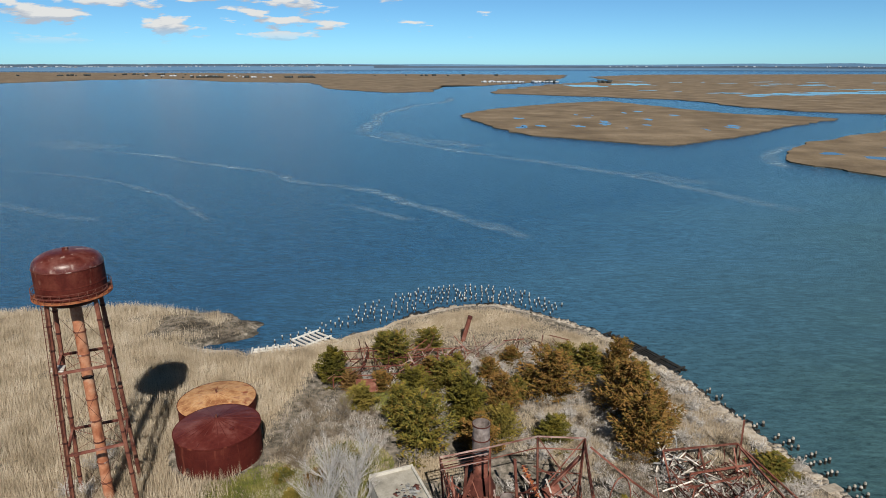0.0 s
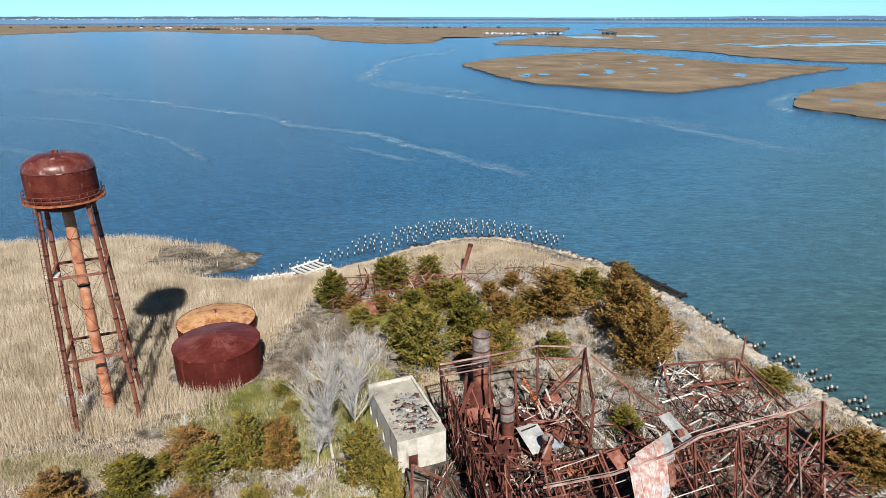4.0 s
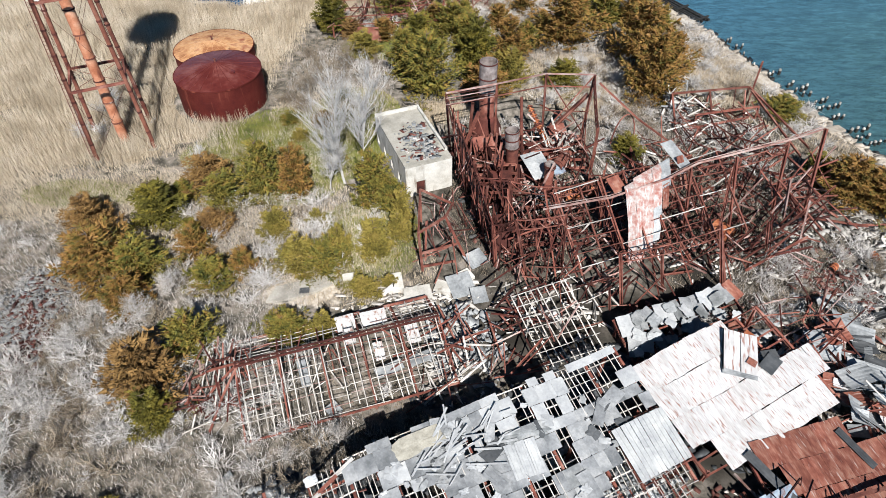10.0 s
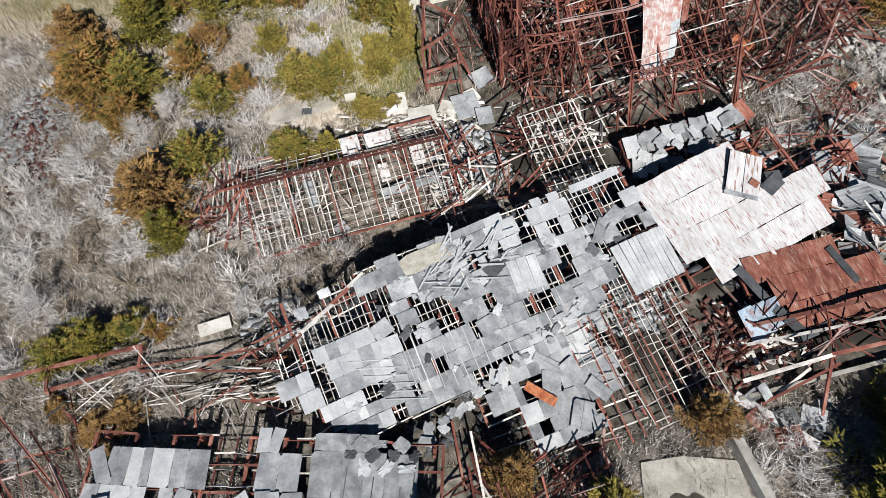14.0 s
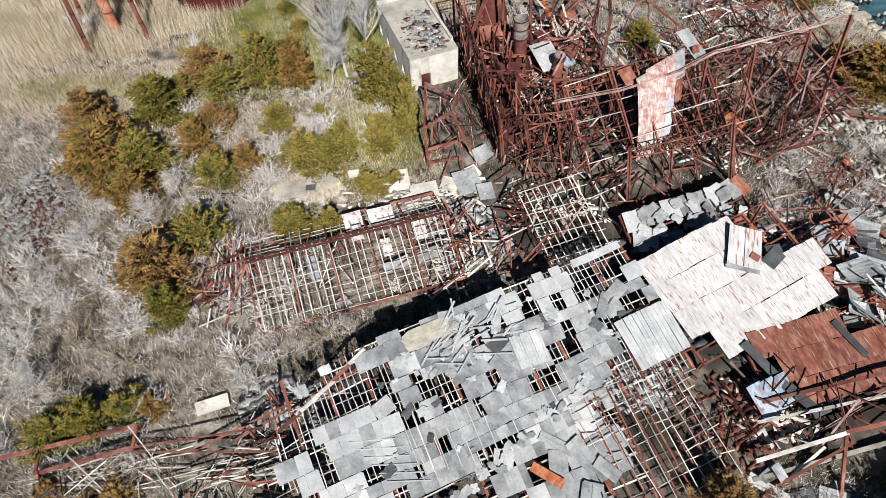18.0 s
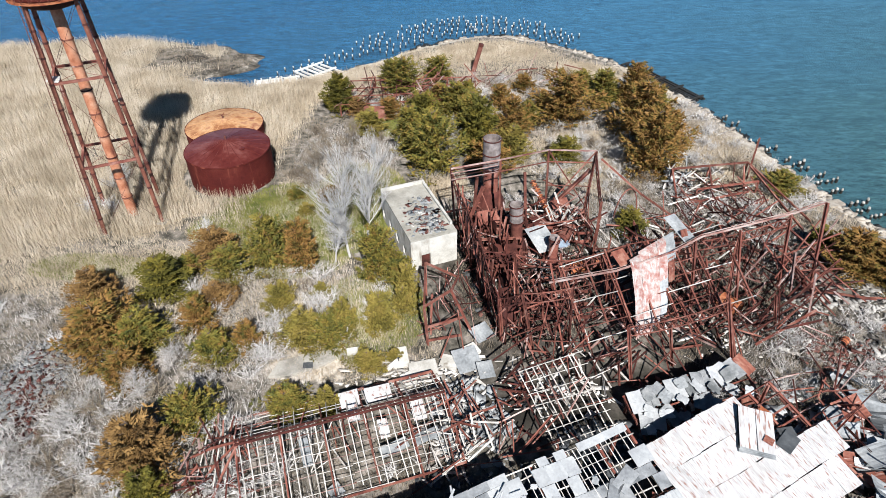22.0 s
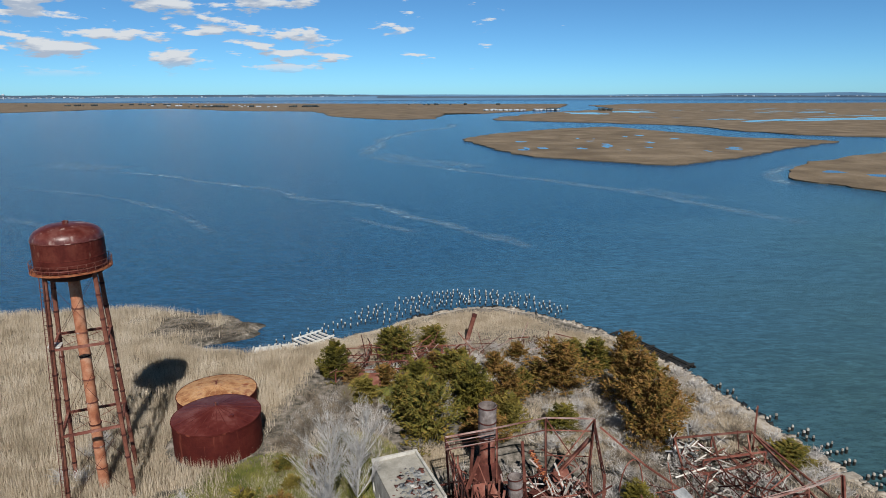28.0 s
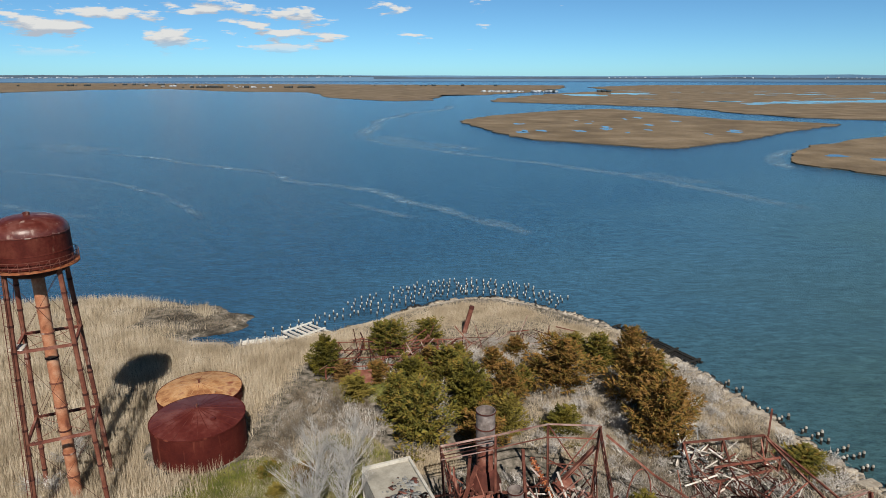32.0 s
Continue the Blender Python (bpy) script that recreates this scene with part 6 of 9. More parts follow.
# small grey roof north of the white one
small = Plane(18.4, 33.6, 21, 2.6, 3.8, 4.2, 0.2, 11)
s_thing = thing("small_broken_roof", (22, 37, gz(22, 37)), "small broken roof of grey and rusty sheets", "roof ruin")
deck_roof(s_thing, small, lambda u, v: not (2.9 < u < 4.3 and v < 2) and v < 4.2 and not (u > 7 and v < 1.8), (-1.5, 11), (0.2, 4.2), lambda u, v, rnd: rnd.choice((DECK_GREY, DECK_GREY, SMOKE_FELT, DECK_WHITE, RUST_SHEET)), 21, 1.2, 2.2, 0.75)
for k in range(16):
    put("torn_felt", torn_mesh((PALE_FELT, GREY_SHEET, SMOKE_FELT)[k % 3], k % 7), s_thing, small.lay(-1 + 0.72 * k, 0.6 + (k * 1.37) % 3.4, 1.0 + 0.13 * (k % 5), 0.9 + 0.2 * (k % 3), k * 0.9, 0.4 + 0.01 * k, (0.1 * math.sin(k), 0.12 * math.cos(k * 2))))
roof_frame(s_thing, small, (-1.5, 11), (0.0, 4.2), None, 2.6, 1.0, (0.2, 0.12), (RUST, RUST), 21)
posts_under(s_thing, small, [(u, v) for u in (-1, 3, 7, 10.6) for v in (0.3, 4)], 0.2, RUST, 0.15, 21)
for i in range(4):
    put("side_sheet", sheet_mesh(RUST_SHEET, 6, 0.0, "0"), s_thing, Matrix.Translation(small.at(7.2 + 0.9 * i, 0.4, -0.7)) @ Matrix.Rotation(small.angle, 4, "Z") @ Matrix.Rotation(radians(78), 4, "X") @ Matrix.Diagonal((0.95, 1.5, 1, 1)), "red rusted wall sheet")

# skeleton of a long shed: pale purlins on red trusses
ridge0, ridge1 = Vector((-18.6, 31.6, 4.3)), Vector((-0.9, 37.2, 4.5))
d_thing = thing("shed_roof_skeleton", (-10, 33, gz(-10, 33)), "long bare shed roof skeleton with pale purlins on red rafters", "roof frame")
ax = (ridge1 - ridge0).normalized()
out = Vector((ax.y, -ax.x, 0))
d_rnd = random.Random(8)
for s, depth, rows, drop in ((1, 6.3, 8, 2.1), (-1, 3.9, 5, 1.7)):
    for j in range(rows + 1):
        f = j / rows
        for i in range(6):
            a, b = ridge0.lerp(ridge1, i / 6), ridge0.lerp(ridge1, (i + 1) / 6)
            if d_rnd.random() < (0.04 if s > 0 else 0.2):
                continue
            off = out * s * depth * f - Vector((0, 0, drop * f + (0.45 * math.sin(f * 3.1) if s > 0 else 0.2)))
            if s > 0 and i == 0:
                off = off * (0.8 + 0.2 * (1 - f))
            wob = Vector((0, 0, d_rnd.gauss(0, 0.06)))
            bar(d_thing, "purlin", a + off + wob, b + off + wob + Vector((0, 0, d_rnd.gauss(0, 0.05))), 0.08, (BLEACHED if (i + j) % 3 else PALE_RUST) if j > 1 or s < 0 else RUST, "ell")
    for i in range(26 if s > 0 else 20):
        f = (i + 0.5) / (26 if s > 0 else 20)
        if d_rnd.random() < (0.07 if s > 0 else 0.3):
            continue
        p = ridge0.lerp(ridge1, f)
        q = p + out * s * depth * d_rnd.uniform(0.92, 1.02) + ax * d_rnd.gauss(0.1, 0.12) - Vector((0, 0, drop + 0.15))
        bar(d_thing, "batten", p + Vector((0, 0, 0.1)), p.lerp(q, 0.5) + Vector((0, 0, -0.12 if s > 0 else 0.05)), 0.09, BLEACHED, "ell")
        bar(d_thing, "batten", p.lerp(q, 0.5) + Vector((0, 0, -0.12 if s > 0 else 0.05)), q + Vector((0, 0, 0.1)), 0.09, BLEACHED, "ell")
for off in (0.0, 0.35):
    bar(d_thing, "ridge_beam", ridge0 + out * off + Vector((0, 0, 0.05)), ridge1 + out * off + Vector((0, 0, 0.05)), 0.15, RUST_DARK, "channel")
for i in range(6):
    p = ridge0.lerp(ridge1, i / 5)
    for s, depth, drop in ((1, 6.3, 2.3), (-1, 3.9, 1.9)):
        q = p + out * s * depth - Vector((0, 0, drop))
        bar(d_thing, "rafter", p - Vector((0, 0, 0.1)), q - Vector((0, 0, 0.1)), 0.13, RUST, "joist")
        bar(d_thing, "post", Vector((q.x, q.y, gz(q.x, q.y) - 0.2)), q, 0.2, RUST, "joist")
        bar(d_thing, "tie_bar", p.lerp(q, 0.5) - Vector((0, 0, 0.1)), Vector((p.x, p.y, p.z - 1.4)), 0.12, RUST)
    bar(d_thing, "bottom_chord", p + out * 6.2 - Vector((0, 0, 2.4)), p - out * 3.8 - Vector((0, 0, 1.9)), 0.14, RUST)
bar(d_thing, "eave_beam", ridge0 + out * 6.4 - Vector((0, 0, 2.5)), ridge1 + out * 6.3 - Vector((0, 0, 2.4)), 0.15, RUST, "channel")
bar(d_thing, "eave_beam", ridge0 - out * 4 - Vector((0, 0, 2.0)), ridge1 - out * 3.9 - Vector((0, 0, 1.9)), 0.2, RUST, "channel")
hub = ridge0 + ax * 0.4
for k, (a, L, z) in enumerate(((2.6, 3.6, 2.4), (3.2, 5.0, 2.0), (3.9, 4.8, 1.7), (4.4, 5.6, 1.9))):
    q = Vector((hub.x + L * math.cos(a), hub.y + L * math.sin(a), z))
    mid = hub.lerp(q, 0.5) + Vector((0, 0, 0.35))
    bar(d_thing, "hip_rafter", hub, mid, 0.16, RUST, "joist")
    bar(d_thing, "hip_rafter", mid, q, 0.16, RUST, "joist")
    bar(d_thing, "post", Vector((q.x, q.y, gz(q.x, q.y) - 0.2)), q, 0.14, RUST, "ell")
for k in range(7):
    f = k / 6
    bar(d_thing, "hip_batten", hub + Vector((-0.6 - 0.5 * k, 0.6 + 0.3 * k, -0.25 * k)), hub + Vector((0.2 - 0.55 * k, -1.2 - 0.75 * k, -0.4 - 0.28 * k)), 0.1, BLEACHED, "ell")
tangle(d_thing, [(-23.5, 27.5), (-18.5, 27.5), (-17.5, 34.5), (-22.5, 33.5)], 60, (0.4, 2.2), (1.2, 3.4), 31, RUSTS, (0.09, 0.18))
tangle(d_thing, [(-20, 27), (-1, 32), (-2, 38), (-18, 35)], 22, (0.1, 1.2), (2, 5), 32, ((None, 3), (BLEACHED, 3)), (0.08, 0.16), 0.15)
tangle(d_thing, [(-2, 29), (4, 31), (5, 37), (-1, 38)], 34, (0.2, 2.4), (2, 6), 33, ((None, 4), (BLEACHED, 2)), (0.09, 0.2), 0.3)
for (x, y, z, w, h, a) in ((-9, 35.2, 3.6, 1.0, 1.6, 0.3), (-3.2, 35.6, 3.6, 1.2, 2.0, 0.3), (-12.8, 31.8, 2.6, 0.8, 2.6, 0.35), (-5.2, 32.4, 2.5, 2.6, 1.0, 0.5), (-2.4, 33.6, 2.5, 2.4, 1.0, 0.45), (-9.8, 28.6, 1.9, 1.2, 1.2, 0.8), (-7.0, 37.6, 3.4, 2.4, 1.5, 0.3), (-9.6, 37.0, 3.3, 1.8, 1.6, 0.35), (-6.2, 34.0, 3.0, 0.9, 1.8, 0.3)):
    put("hanging_sheet", sheet_mesh(WHITE_SHEET if z > 2.8 else GREY_SHEET, 5, 0.03, "curl"), d_thing, Matrix.Translation((x, y, z)) @ Matrix.Rotation(a, 4, "Z") @ Matrix.Rotation(0.25, 4, "X") @ Matrix.Diagonal((w, h, 1, 1)))

# small pale grid leaning beside it
grid = Plane(9.0, 32.6, 20, 2.2, 4.6, 7.4, 0.2, 6)
p_thing = thing("leaning_purlin_grid", (11, 36, gz(11, 36)), "leaning grid of pale bent roof purlins", "roof frame")
p_rnd = random.Random(4)
for i in range(9):
    bar(p_thing, "rafter", grid.at(0.72 * i + p_rnd.gauss(0, 0.06), 0), grid.at(0.72 * i - 0.5 + p_rnd.gauss(0, 0.1), 7.4), 0.085, BLEACHED, "ell")
for j in range(7):
    bar(p_thing, "purlin", grid.at(-0.4 + p_rnd.gauss(0, 0.1), 0.3 + 1.15 * j, 0.1), grid.at(6.2, 0.3 + 1.15 * j + p_rnd.gauss(0, 0.12), 0.1), 0.10, BLEACHED, "ell")
posts_under(p_thing, grid, [(0.2, 0.2), (5.6, 0.2), (0.2, 7), (5.4, 7)], 0.2, RUST, 0.3, 4)
tangle(p_thing, [(4, 31), (10, 32), (13, 42), (5, 41)], 30, (0.2, 2.0), (2, 5), 41, RUSTS, (0.1, 0.2))

# sheds at the near edge: sheet roofs on a red frame
near = Plane(-25.8, 2.0, -2, 3.6, 3.9, 8.2, 0.5, 25)
n_thing = thing("near_shed_roof", (-12, 6, gz(-12, 6)), "broken grey sheet roofs on a red steel frame", "roof ruin")


def near_keep(u, v):
    if 15.8 < u < 24.6 and v < 8.2 - 0.05 * (u - 16) - (0.22 * (u - 20.5) ** 2 if u > 20.5 else 0):
        return True
    if 11.8 < u < 15.0:
        return v < (8.6 if u < 13.6 else 7.0) and not (v > 4 and u < 12.6 and v < 5) and not (13.4 < u < 14.8 and 3.6 < v < 5)
    return u < 7.9 and v < 6.6 + 0.15 * u and not (5.6 < u < 7 and v < 3.2)


deck_roof(n_thing, near, lambda u, v: u > 15.6 and near_keep(u, v), (15.9, 25), (-3, 8.6), lambda u, v, rnd: rnd.choice((SMOKE_FELT, SMOKE_FELT, DECK_GREY)), 17, 1.5, 3.4, 0.0)
deck_roof(n_thing, near, lambda u, v: u < 15.6 and near_keep(u, v), (0.2, 15.6), (-3, 8.9), lambda u, v, rnd: rnd.choice((DECK_GREY, DECK_GREY, DECK_WHITE)), 18, 1.0, 2.6, 0.3)
for k in range(9):
    u = 16.4 + 0.95 * k
    bar(n_thing, "split_joint", near.at(u, 1.0 + (k * 1.7) % 4, 0.145), near.at(u + 0.1, 3.0 + (k * 1.7) % 4, 0.145), 0.06, DARK_SHEET, "box", h=0.03)
for k in range(10):
    put("torn_felt", torn_mesh((DARK_SHEET, SMOKE_FELT, PALE_FELT)[k % 3], k % 7), n_thing, near.lay(18.6 + 0.5 * k, 7.2 + 0.9 * math.sin(k * 2.1), 0.9 + 0.2 * (k % 3), 0.6 + 0.15 * (k % 4), k * 0.8, 0.2 + 0.012 * k, (0.05, 0.04)))
roof_frame(n_thing, near, (0, 25), (-3, 8.2), None, 2.9, 1.9, (0.22, 0.15), (RUST, RUST), 17, 0.10)
roof_frame(n_thing, near, (7.4, 16), (-3, 8.2), None, 1.5, 1.1, (0.12, 0.1), (RUST_DARK, BLEACHED), 18, 0.3)
posts_under(n_thing, near, [(u, v) for u in (0.5, 7.6, 15.6, 24.4) for v in (-2, 3, 8)], 0.24, RUST, 0.15, 17)
tangle(n_thing, [(-36, 1), (-26, 2), (-26, 9), (-37, 9)], 34, (0.3, 2.2), (3, 8), 51, RUSTS, (0.1, 0.22), 0.2)
for u, v, w, h, a in ((13.2, 0.8, 2.2, 2.6, 0.5), (14.6, 1.6, 1.4, 2.8, -0.6), (2.0, 2.4, 1.2, 2.6, 0.25), (4.0, 1.8, 1.6, 3.0, -0.2), (12.0, 2.6, 1.2, 2.4, 0.9)):
    put("loose_sheet", sheet_mesh(GREY_SHEET, 6, 0.06, "curl"), n_thing, near.lay(u, v, w, h, a, 0.32, (0.06, 0.08)))

# low red beams and pale battens running out to the west
b_at = thing("fallen_shed_frame", (-26, 14, gz(-26, 14)), "fallen shed frame of red channel beams and pale battens", "roof frame")
for p, q, w in (((-37.5, 13.6, 2.9), (-24.4, 16.9, 3.3), 0.26), ((-31, 13.4, 2.9), (-24.2, 15.3, 3.1), 0.26), ((-31, 13.4, 2.9), (-31.2, 15.2, 3.2), 0.22), ((-24.3, 16.9, 3.3), (-24.2, 15.2, 3.1), 0.22), ((-24.2, 15.3, 3.1), (-14.5, 16.6, 3.8), 0.13), ((-31, 13.4, 2.9), (-27.5, 10.4, 1.9), 0.2), ((-24.2, 15.0, 3.0), (-13.0, 15.0, 3.2), 0.13), ((-16.5, 15.8, 3.3), (-5.2, 22.6, 4.6), 0.15), ((-19.8, 15.2, 2.6), (-9.0, 20.6, 3.8), 0.14)):
    bar(b_at, "channel_beam", p, q, w, RUST, "channel", h=w * 0.8)
for x, y, z in ((-31, 13.4, 2.9), (-24.3, 16.9, 3.3), (-24.2, 15.2, 3.1), (-37, 13.7, 2.9), (-15.4, 16.4, 3.6), (-9, 20, 3.6), (-5.4, 22.4, 4.4), (-15.2, 13.2, 3.1), (-28, 10.6, 1.9)):
    bar(b_at, "post", (x, y, gz(x, y) - 0.2), (x, y, z + 0.1), 0.2, RUST, "joist")
batten_rnd = random.Random(23)
for k in range(46):
    x, y = batten_rnd.uniform(-29, -9), 0
    y = batten_rnd.uniform(11.6, 14.6) + 0.11 * (x + 29)
    a = batten_rnd.choice((0.22, 0.22, 0.22, -0.55, 1.2)) + batten_rnd.gauss(0, 0.1)
    L, z = batten_rnd.uniform(2.5, 7.0), batten_rnd.uniform(1.7, 2.7)
    bar(b_at, "batten", (x - L / 2 * math.cos(a), y - L / 2 * math.sin(a), z), (x + L / 2 * math.cos(a), y + L / 2 * math.sin(a), z + batten_rnd.gauss(0, 0.3)), 0.075, BLEACHED, "box", h=0.05)
tangle(b_at, [(-30, 10.5), (-12, 11.5), (-12, 16), (-30, 14.5)], 20, (0.3, 2.0), (2.5, 6.0), 61, ((BLEACHED, 4), (None, 3), (RUST_DARK, 2)), (0.06, 0.12), 0.12, "batten")
tangle(b_at, [(-20, 11), (-7, 11), (-6, 21), (-18, 16)], 26, (0.4, 2.6), (2, 5), 62, ((BLEACHED, 2), (None, 3), (RUST_DARK, 2)), (0.09, 0.18), 0.25)

# ---- boiler house: tall red frame with its stacks ----
a_thing = thing("boiler_house_frame", (9, 58, gz(9, 58)), "tall collapsed boiler house frame of rusted red steel", "steel ruin")
BL, BM, BR = Vector((-0.2, 64.5, 11.4)), Vector((11.8, 68.2, 11.8)), Vector((17.4, 67.2, 12.2))


def stand(parent, p, foot=None, w=0.26, name="post", mat=None):
    f = foot or (p.x, p.y)
    bar(parent, name, (f[0], f[1], gz(*f) - 0.2), p, w, mat, "joist")


for p, f in ((BL, (0.4, 64.5)), (BM, (12.2, 68.2)), (BR, (17.0, 67.6)), (Vector((5.8, 66.4, 11.5)), (6, 66.4)), (Vector((3.0, 65.6, 9.5)), (2.4, 65.0))):
    stand(a_thing, p, f)
fl, fm, fr = Vector((4.6, 46.4, 7.2)), Vector((6.6, 44.9, 9.2)), Vector((11.5, 45.3, 9.6))
for p, f in ((fl, (5.2, 46)), (fm, (8.3, 44.6)), (fr, (11.9, 45.2)), (Vector((3.0, 52, 8.6)), (3.6, 52)), (Vector((1.6, 58, 9.8)), (2.2, 58.2)), (Vector((16.4, 52, 8.8)), (17.2, 52)), (Vector((17, 60, 9.6)), (17.2, 60.4)), (Vector((6.5, 52, 8.6)), (7.4, 51.6)), (Vector((6, 58, 9.0)), (5, 58)), (Vector((11.5, 52.5, 8.0)), (12.4, 52.2))):
    stand(a_thing, p, f)
for p, q in ((BL, Vector((5.8, 66.4, 11.5))), (Vector((5.8, 66.4, 11.5)), BM), (BM, BR)):
    bar(a_thing, "eave_beam", p, q, 0.15, PALE_RUST, "channel", label="pale bleached eave beam")
    bar(a_thing, "eave_beam", p - Vector((0, 0, 1.6)), q - Vector((0, 0, 1.6)), 0.16, RUST, "ell")
for i in range(4):
    d = Vector((0, -0.5 * i - 0.4, -0.12 * i))
    bar(a_thing, "roof_batten", BL + d, Vector((5.4, 66.2, 11.5)) + d, 0.12, PALE_RUST if i % 2 else RUST_DARK, "ell")
for p, q in ((BM - Vector((0, 0, 9)), BR), (BM, BR - Vector((0, 0, 8.6))), (BM - Vector((0, 0, 5)), BR - Vector((0, 0, 5))), (BL, Vector((1.6, 58, 5))), (BL - Vector((0, 0, 6)), Vector((1.6, 58, 10.2))), (Vector((1.6, 58, 10.2)), Vector((3.0, 52, 5))), (Vector((3.0, 52, 9.4)), Vector((1.6, 58, 4.4))), (fl, Vector((3.0, 52, 5))), (Vector((3.0, 52, 9.4)), fl - Vector((0, 0, 4)))):
    bar(a_thing, "brace", p, q, 0.15, RUST, "ell")
for p, q, dpt, n, sag in ((BL, Vector((1.6, 58, 10.2)), 1.1, 5, 0.3), (Vector((1.6, 58, 10.2)), Vector((3.0, 52, 9.4)), 1.0, 4, 0.2), (Vector((3.0, 52, 9.4)), fl, 1.0, 4, 0.2), (Vector((3.0, 52, 9.2)), Vector((6.5, 52, 8.4)), 1.0, 4, 0.3), (Vector((6.5, 52, 8.4)), Vector((16.4, 52, 8.6)), 1.0, 7, 1.0), (fm, fr, 1.2, 5, 0.2), (fl, fm, 1.1, 4, 0.2), (BR, Vector((17, 60, 9.6)), 1.0, 4, 0.2)):
    truss(a_thing, p, q, dpt, n, 0.12, RUST if n % 2 else RUST_DARK, sag)
lat = random.Random(14)
for side, (p, q), n in (("west", ((5.0, 46.2), (0.4, 65.0)), 17), ("south", ((5.4, 45.4), (12.0, 44.9)), 7), ("inner", ((6.8, 50), (5.0, 59)), 8), ("east", ((17.2, 53), (17.2, 66.5)), 7)):
    row = []
    for k in range(n):
        f = k / (n - 1)
        x, y = p[0] + (q[0] - p[0]) * f, p[1] + (q[1] - p[1]) * f
        h = (8.2 + 2.8 * f if side in ("west", "inner") else 8.6) * lat.choice((1, 1, 0.9, 0.75, 0.55))
        top = Vector((x + lat.gauss(0, 0.5), y + lat.gauss(0, 0.5), h))
        row.append(top)
        bar(a_thing, "wall_stud", (x, y, gz(x, y) - 0.2), top, 0.15, lat.choice((RUST, RUST, RUST_DARK)), "ell")
    for z in (0.35, 0.6, 0.82):
        for k in range(n - 1):
            if lat.random() < 0.72:
                a, b = row[k], row[k + 1]
                bar(a_thing, "wall_girt", (a.x, a.y, a.z * z), (b.x, b.y, b.z * z), 0.11, lat.choice((RUST, RUST_DARK, PALE_RUST)), "ell")
for z, x0, x1, y0, y1 in ((4.2, 2, 9, 62, 66.5), (3.2, 9, 17, 61, 66), (5.2, 3, 8, 54, 59), (3.0, 8, 15, 48, 54)):
    for i in range(6):
        x = x0 + (x1 - x0) * i / 5
        bar(a_thing, "floor_joist", (x, y0, z + 0.1 * (i % 3)), (x + 0.3, y1, z), 0.2, RUST_DARK, "joist")
    for j in range(4):
        y = y0 + (y1 - y0) * j / 3
        bar(a_thing, "floor_beam", (x0, y, z - 0.2), (x1, y + 0.2, z - 0.1), 0.24, RUST, "joist")
    stand(a_thing, Vector((x0, y0, z)), None, 0.2)
    stand(a_thing, Vector((x1, y1, z)), None, 0.2)
for (x, y, z, w, h, az, ti, mt) in ((4.6, 64.0, 4.6, 2.4, 2.0, 0.3, 0.2, RUST), (13.6, 66.6, 5.0, 2.4, 1.2, 0.4, 0.5, RUST), (6.0, 56.0, 5.6, 2.6, 2.2, 0.1, 0.15, RUST_DARK), (10.0, 50.4, 3.4, 2.2, 2.2, 0.6, 0.2, RUST_DARK)):
    put("bent_plate", sheet_mesh(mt, 3, 0.12, "curl"), a_thing, Matrix.Translation((x, y, z)) @ Matrix.Rotation(az, 4, "Z") @ Matrix.Rotation(ti, 4, "X") @ Matrix.Diagonal((w, h, 1, 1)))
# plates added inside the west wall so that its interior reads as deep shade
plate_rnd = random.Random(19)
for k in range(26):
    f = plate_rnd.random()
    x, y = 5.2 - 4.4 * f + plate_rnd.uniform(0.3, 3.4), 46.8 + 17.5 * f
    put("wall_plate", sheet_mesh((RUST_DARK, RUST_DARK, RUST)[k % 3], 4, 0.06, "curl"), a_thing, Matrix.Translation((x, y, plate_rnd.uniform(2.2, 6.0))) @ Matrix.Rotation(plate_rnd.choice((1.8, 1.8, 0.3)) + plate_rnd.gauss(0, 0.2), 4, "Z") @ Matrix.Rotation(1.35 + plate_rnd.gauss(0, 0.25), 4, "X") @ Matrix.Diagonal((plate_rnd.uniform(0.9, 2.2), plate_rnd.uniform(1.0, 2.4), 1, 1)), "dark rusted plate added to deepen the interior shade")
f_thing = thing("fallen_boiler_house_steel", (8, 55, gz(8, 55)), "tangle of fallen rusted beams, pipes and plates", "scrap heap")
tangle(f_thing, [(5.5, 44), (17, 43), (18, 66), (1, 65)], 95, (0.2, 2.6), (2.0, 6.5), 71, RUSTS, (0.09, 0.2), 0.3)
tangle(f_thing, [(5, 46), (8.5, 46), (4, 65), (0.4, 65)], 46, (0.5, 5.0), (2.5, 6), 72, ((None, 3), (RUST_DARK, 3)), (0.08, 0.18), 0.8)
tangle(f_thing, [(6.5, 43), (13, 43), (13, 50), (6, 50)], 34, (0.3, 4.0), (3, 7), 73, ((None, 3), (RUST_DARK, 3)), (0.08, 0.18), 0.6)


